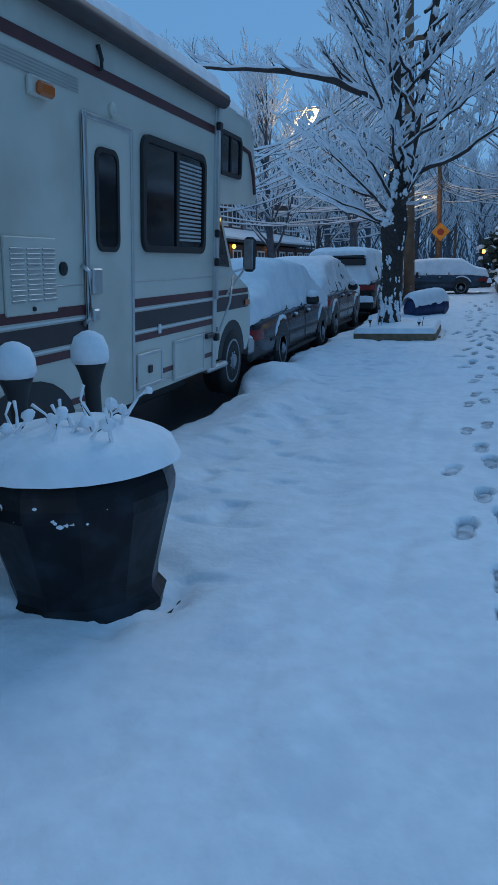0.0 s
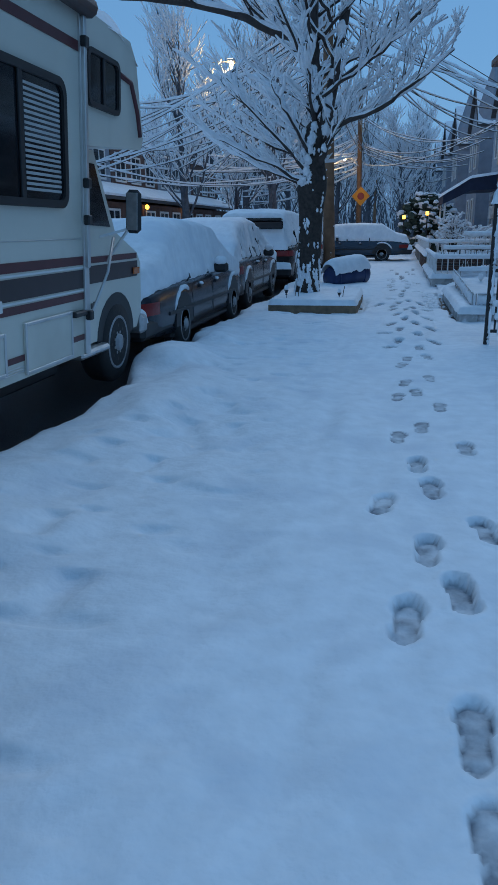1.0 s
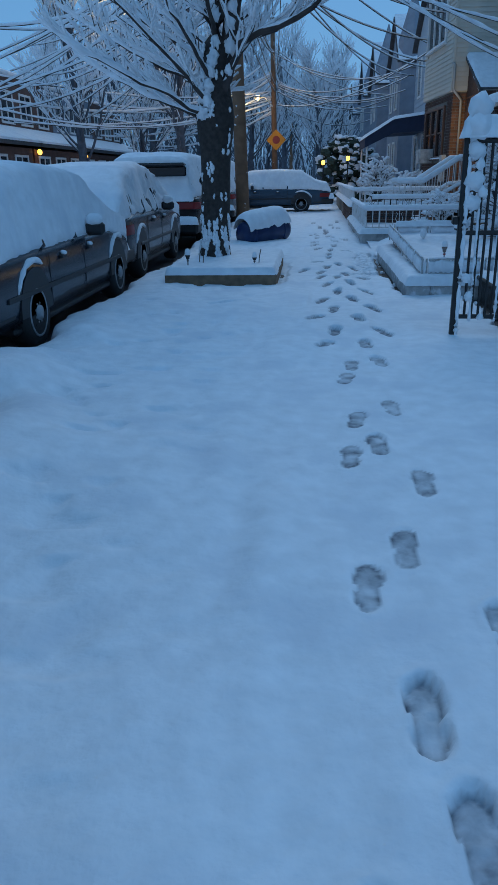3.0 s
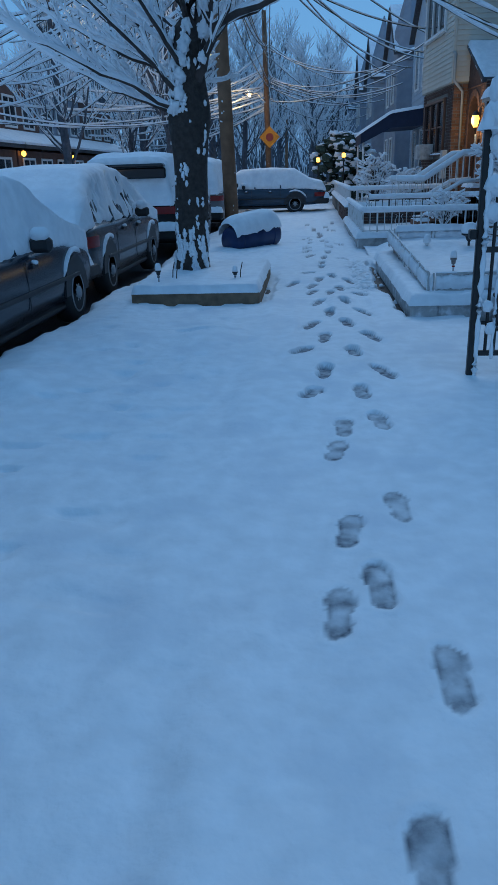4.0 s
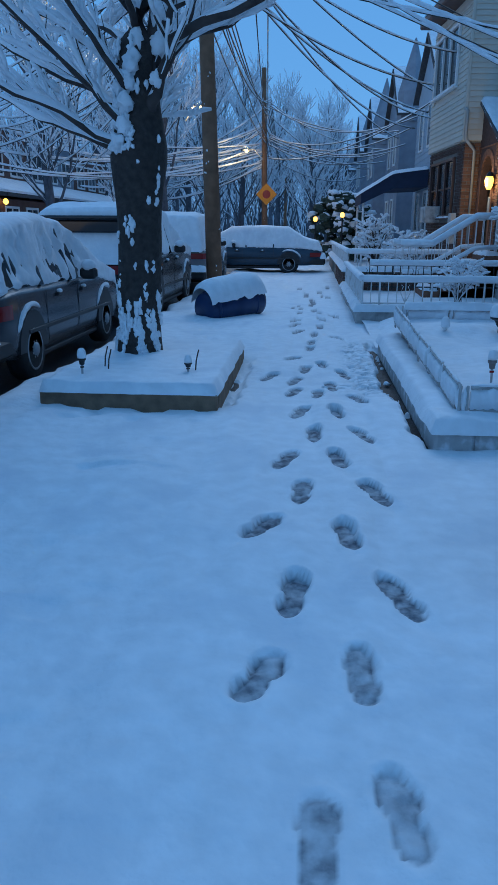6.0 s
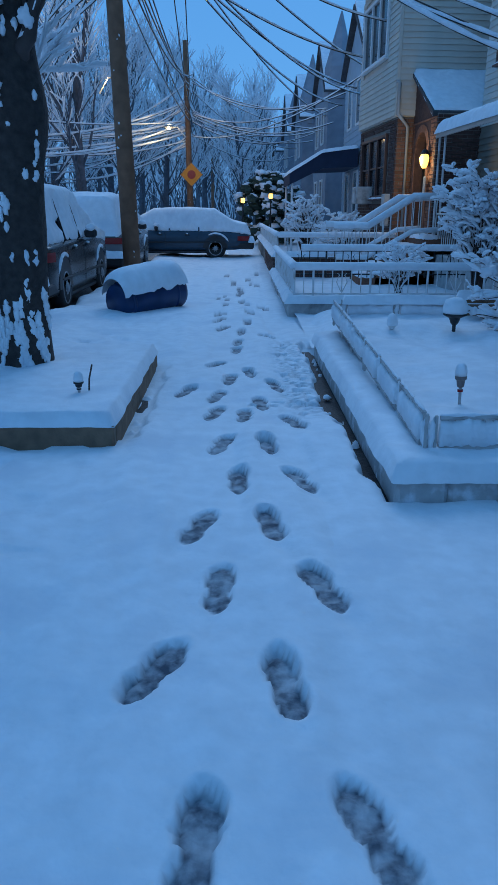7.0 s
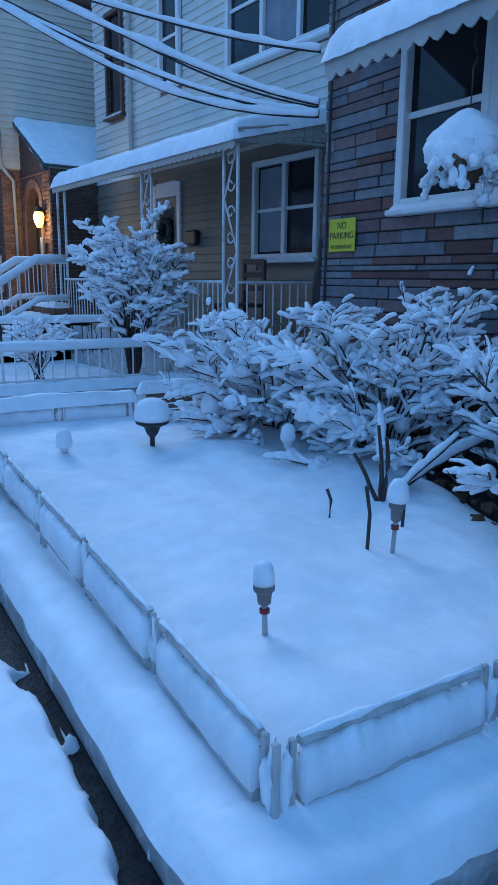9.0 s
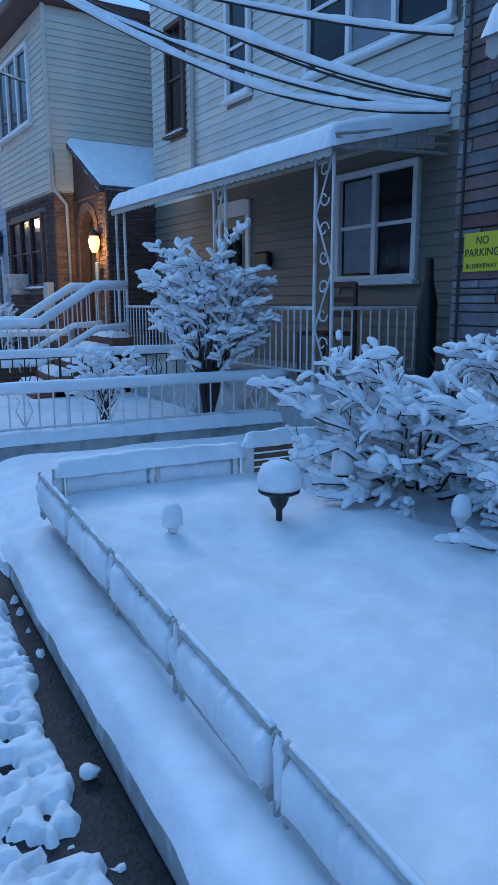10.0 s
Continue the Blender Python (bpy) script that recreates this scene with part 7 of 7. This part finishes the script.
# ---- further houses up the street ----
def gabled(name, label, x, y, w, d, h, peak, wall, seed, tower=True):
    """A tall narrow house with its gable to the street, windows and a pointed dormer."""
    o = thing(name, label, "house", "houses up the street", m=pose(x, y, 0))
    part("wall", Mb().prism([(0, -0.2), (0, h), (w / 2, h + peak), (w, h), (w, -0.2)], 0, 0, d), wall, o)
    part("roof", Mb().prism([(-0.15, h - 0.1), (w / 2, h + peak + 0.15), (w + 0.15, h - 0.1), (w + 0.15, h), (w / 2, h + peak + 0.25), (-0.15, h)], 0, -0.2, d), ROOFDARK, o)
    part("roof_snow", Mb().prism([(-0.17, h + 0.005), (w / 2, h + peak + 0.255), (w + 0.17, h + 0.005), (w + 0.15, h + 0.1), (w / 2, h + peak + 0.36), (-0.15, h + 0.1)], 0, -0.15, d), SNOW, o)
    for zz in (1.3, 4.2):
        for yy in (w * 0.22, w * 0.62):
            q = part("window", Mb().box((-0.03, yy, zz), (-0.012, yy + 0.8, zz + 1.3), 0.005), GLASS, o)
            for p0, p1 in (((-0.06, yy - 0.08, zz - 0.08), (0, yy, zz + 1.38)), ((-0.06, yy + 0.8, zz - 0.08), (0, yy + 0.88, zz + 1.38)), ((-0.06, yy, zz + 1.3), (0, yy + 0.8, zz + 1.38)), ((-0.06, yy, zz - 0.08), (0, yy + 0.8, zz))):
                part("window_frame", Mb().box(p0, p1, 0.01), FRAME, q)
    for zz in (1.6, 4.4):
        part("window", Mb().box((1.2, -0.03, zz), (1.9, -0.01, zz + 1.2), 0.005), GLASS, o)
    if tower:
        part("spire", Mb().tube([(0.5, 0.5, h - 0.3), (0.5, 0.5, h + 0.9), (0.5, 0.5, h + 2.9)], [0.62, 0.62, 0.02], 8), wall, o)
        part("spire_snow", Mb().tube([(0.5, 0.5, h + 0.95), (0.5, 0.5, h + 3.0)], [0.6, 0.03], 8), GREYSIDE, o)
    return o


blue = gabled("blue_house", "pale blue sided house with navy awning porch", 4.25, 35.2, 5.0, 7, 6.1, 1.6, BLUESIDE, 1, False)
siding(blue, BLUESIDE, (0, 5.0), (0, 0), 0.2, 6.0, 0.2)
siding(blue, BLUESIDE, (0, 0), (7, 0), 0.2, 6.0, 0.2)
na = thing("porch_canopy", "navy canvas porch canopy edged with snow", "canopy", m=pose(4.2, 36.0, 0))
part("canvas", Mb().prism([(-0.02, 3.35), (-1.2, 3.2), (-2.3, 2.55), (-2.3, 2.2), (-2.26, 2.2), (-1.2, 2.7), (-0.02, 2.75)], 1, 0, 3.4), NAVY, na)
part("snow", Mb().slab(-2.32, -0.03, 0, 3.43, 3, 0.10, 0.08, 0.08, 0.02, 40, zf=lambda u, w: 3.35 + 0.127 * u if u > -1.2 else 3.2 + 0.59 * (u + 1.2)), SNOW, na, "", True)
for y in (0.1, 3.3):
    part("post", Mb().tube([(-2.2, y, 0), (-2.2, y, 2.3)], 0.04, 8), WHITE, na)
gabled("grey_house", "grey house with a steep pointed gable", 3.9, 43.0, 5.5, 8, 6.1, 2.0, GREYSIDE, 2)
gabled("grey_house", "grey house with a steep pointed gable", 3.5, 51.0, 5.5, 8, 6.0, 2.1, GREYSIDE, 3)
gabled("grey_house", "grey house with a steep pointed gable", 3.4, 60.0, 5.5, 8, 6.2, 2.2, GREYSIDE, 4)
gabled("grey_house", "grey house with a steep pointed gable", 3.2, 70.0, 5.5, 8, 5.8, 2.2, GREYSIDE, 5)

# shrubs, hedge and evergreen before the far houses
shrub("upright shrub dusted with snow before the blue house", (2.1, 31.5, 0.0), 26, (0.6, 0.6), 2.0, (5, 2), 0.4, 0.05, 51, 0.02, 0.5)
shrub("round shrub under snow before the brick house", (3.0, 30.2, 0.0), 26, (0.8, 0.8), 1.5, (5, 2), 0.4, 0.05, 52, 0.02, 0.4)
ev = thing("evergreen", "dark evergreen bush loaded with snow", "evergreen", m=pose(1.5, 41.5, 0))
nd, sn = Mb(), Mb()
rng = random.Random(61)
part("trunk", Mb().tube([(0, 0, -0.1), (0, 0, 2.8)], [0.1, 0.02], 7), BARK, ev)
for k in range(260):
    z = rng.uniform(0.2, 2.75)
    rr = 1.35 * math.sqrt(max(0.05, 1 - ((z - 1.1) / 1.75) ** 2)) * rng.uniform(0.4, 1.05)
    a = rng.uniform(0, 6.28)
    c = (rr * math.cos(a), rr * math.sin(a), z)
    nd.blob(c, rng.uniform(0.14, 0.24), k, 0.7, 0.7, 4, 6)
    if rng.random() < 0.65:
        sn.blob((c[0] * 1.05, c[1] * 1.05, c[2] + 0.08), rng.uniform(0.13, 0.23), k, 0.6, 0.9, 5, 8)
part("needles", nd, LEAF, ev)
tagged(part("snow_load", sn, SNOW, ev, "", True), kind="stuff")
for x, y, z in ((0.35, 39.5, 1.75), (1.4, 39.0, 1.9)):
    o = thing("yard_lamp", "small lit yellow lamp on a post", "lamp", "yard lamps", m=pose(x, y, 0))
    part("post", Mb().tube([(0, 0, 0), (0, 0, z - 0.12)], 0.03, 7), BLACKIRON, o)
    part("lens", Mb().box((-0.075, -0.06, z - 0.12), (0.075, 0.06, z + 0.06), 0.025), WARM, o)

# row of houses across the street
for k in range(5):
    y = 24 + 7.4 * k
    o = thing("row_house", "brick row house with a snowy porch roof across the street", "house", "row houses across the street", m=pose(-12.4, y, 0))
    part("wall", Mb().box((-7, 0, -0.2), (-1.5, 7.3, 5.6), 0.02), (BLUESIDE, GREYSIDE, HOUSEFAR, GREYSIDE, HOUSEFAR)[k], o)
    part("porch_wall", Mb().box((-1.5, 0.05, -0.2), (0, 7.25, 2.5), 0.02), HOUSEFAR, o)
    part("porch_roof", Mb().prism([(0.4, 2.55), (0.4, 2.7), (-1.5, 3.4), (-1.5, 3.2)], 1, -0.1, 7.4), ROOFDARK, o)
    part("porch_snow", Mb().prism([(0.42, 2.705), (0.42, 2.8), (-1.5, 3.52), (-1.5, 3.405)], 1, -0.1, 7.4), SNOW, o)
    part("roof_snow", Mb().box((-7, -0.1, 5.6), (-1.3, 7.4, 5.8), 0.06), SNOW, o)
    for yy in (0.6, 2.9, 5.2):
        for zz, xx in ((0.9, 0.0), (3.7, -1.5)):
            q = part("window", Mb().box((xx - 0.01, yy, zz), (xx + 0.02, yy + 1.3, zz + 1.2), 0.005), GLASS, o)
            for p0, p1 in (((xx, yy - 0.1, zz - 0.1), (xx + 0.05, yy, zz + 1.3)), ((xx, yy + 1.3, zz - 0.1), (xx + 0.05, yy + 1.4, zz + 1.3)), ((xx, yy, zz + 1.2), (xx + 0.05, yy + 1.3, zz + 1.3)), ((xx, yy + 0.62, zz), (xx + 0.05, yy + 0.68, zz + 1.2)), ((xx, yy, zz - 0.1), (xx + 0.05, yy + 1.3, zz))):
                part("window_frame", Mb().box(p0, p1, 0.01), FRAME, q)
for y, z in ((31.9, 2.3), (39.0, 2.35), (46.0, 2.3)):
    o = thing("porch_lamp", "lit porch lamp across the street", "lamp", "porch lamps across the street", m=pose(-12.2, y, z))
    part("globe", Mb().blob((0, 0, 0), 0.11, 1, 1.1, 0.05), WARM, o, "", True)
    part("bracket", Mb().box((-0.2, -0.04, 0.1), (0.0, 0.04, 0.2), 0.02), BLACKIRON, o)
lone("row_end", Mb().box((-20, 14, -0.2), (-13.9, 23.9, 5.6), 0.05), GREYSIDE, "plain grey end house across the street", "house")


# ---- bare woods and street trees beyond ----
def far_tree(seed, h):
    rng = random.Random(seed)
    t = thing("tree", "distant bare tree powdered with snow", "tree", "bare trees beyond")
    wood, snow = Mb(), Mb()
    pts = bend((0, 0, -0.2), (0, 0, 1), h * 0.8, rng, 7, 0.07)
    limb(wood, snow, pts, h * 0.021, h * 0.005, 0.02, rng, 7)
    sprout(wood, snow, pts, h * 0.011, 2, rng, 0.75, (26, 8, 5), h * 0.36, 0.06, 0.12, 0.2)
    part("crown", wood, HAZEWOOD, t, "", True)
    part("crown_snow", snow, SNOW, t, "", True)
    return t


protos = [far_tree(70 + k, h) for k, h in enumerate((11.0, 13.0, 9.5))]
rng = random.Random(88)
spots = [(-9.6, 37), (-9.7, 52), (-9.5, 57), (-5.6, 52), (-6.5, 43), (-9.5, 47), (-4.2, 56), (-8.5, 62), (0.4, 58), (1.5, 66), (-2.5, 72), (-6.5, 78), (-11, 72), (-14, 60), (-16, 50), (2.6, 80), (-4, 90), (-9, 92), (0, 95), (-15, 84), (-19, 68), (6, 88), (-22, 90), (10, 96), (-12, 104), (-3, 108), (4, 106), (-18, 110), (-7, 67), (-3.5, 64), (-10, 84), (-24, 76), (1.5, 74)]
for k, (x, y) in enumerate(spots):
    m = pose(x, y, 0, 0, 0, rng.uniform(0, 360))
    if k < 3:
        protos[k].matrix_basis = m
    else:
        copy_thing(protos[k % 3], m)

brush, dust = Mb(), Mb()
rng = random.Random(99)
for k in range(2600):
    x, y = rng.uniform(-48, 34), rng.uniform(98, 150)
    h = rng.uniform(2.5, 9.5) * (0.8 + 0.3 * noise.noise((x * 0.1, 1, 1)))
    d = Vector((rng.uniform(-0.35, 0.35), rng.uniform(-0.2, 0.2), 1))
    p = Vector((x, y, -0.1 + rng.choice((0, 0, h * 0.4))))
    q = [p, p + d * h * 0.5, p + d * h + Vector((rng.uniform(-0.8, 0.8), 0, 0))]
    brush.tube(q, [0.11, 0.07, 0.03], 4)
    if k % 2:
        dust.tube([v + Vector((0, -0.05, 0.1)) for v in q], [0.04, 0.08, 0.05], 4)
fw = thing("far_woods", "hazed far wood powdered with snow closing the street", "woods", kind="stuff")
part("stems", brush, HAZEWOOD, fw, "", True)
part("snow_dust", dust, SNOW, fw, "", True)
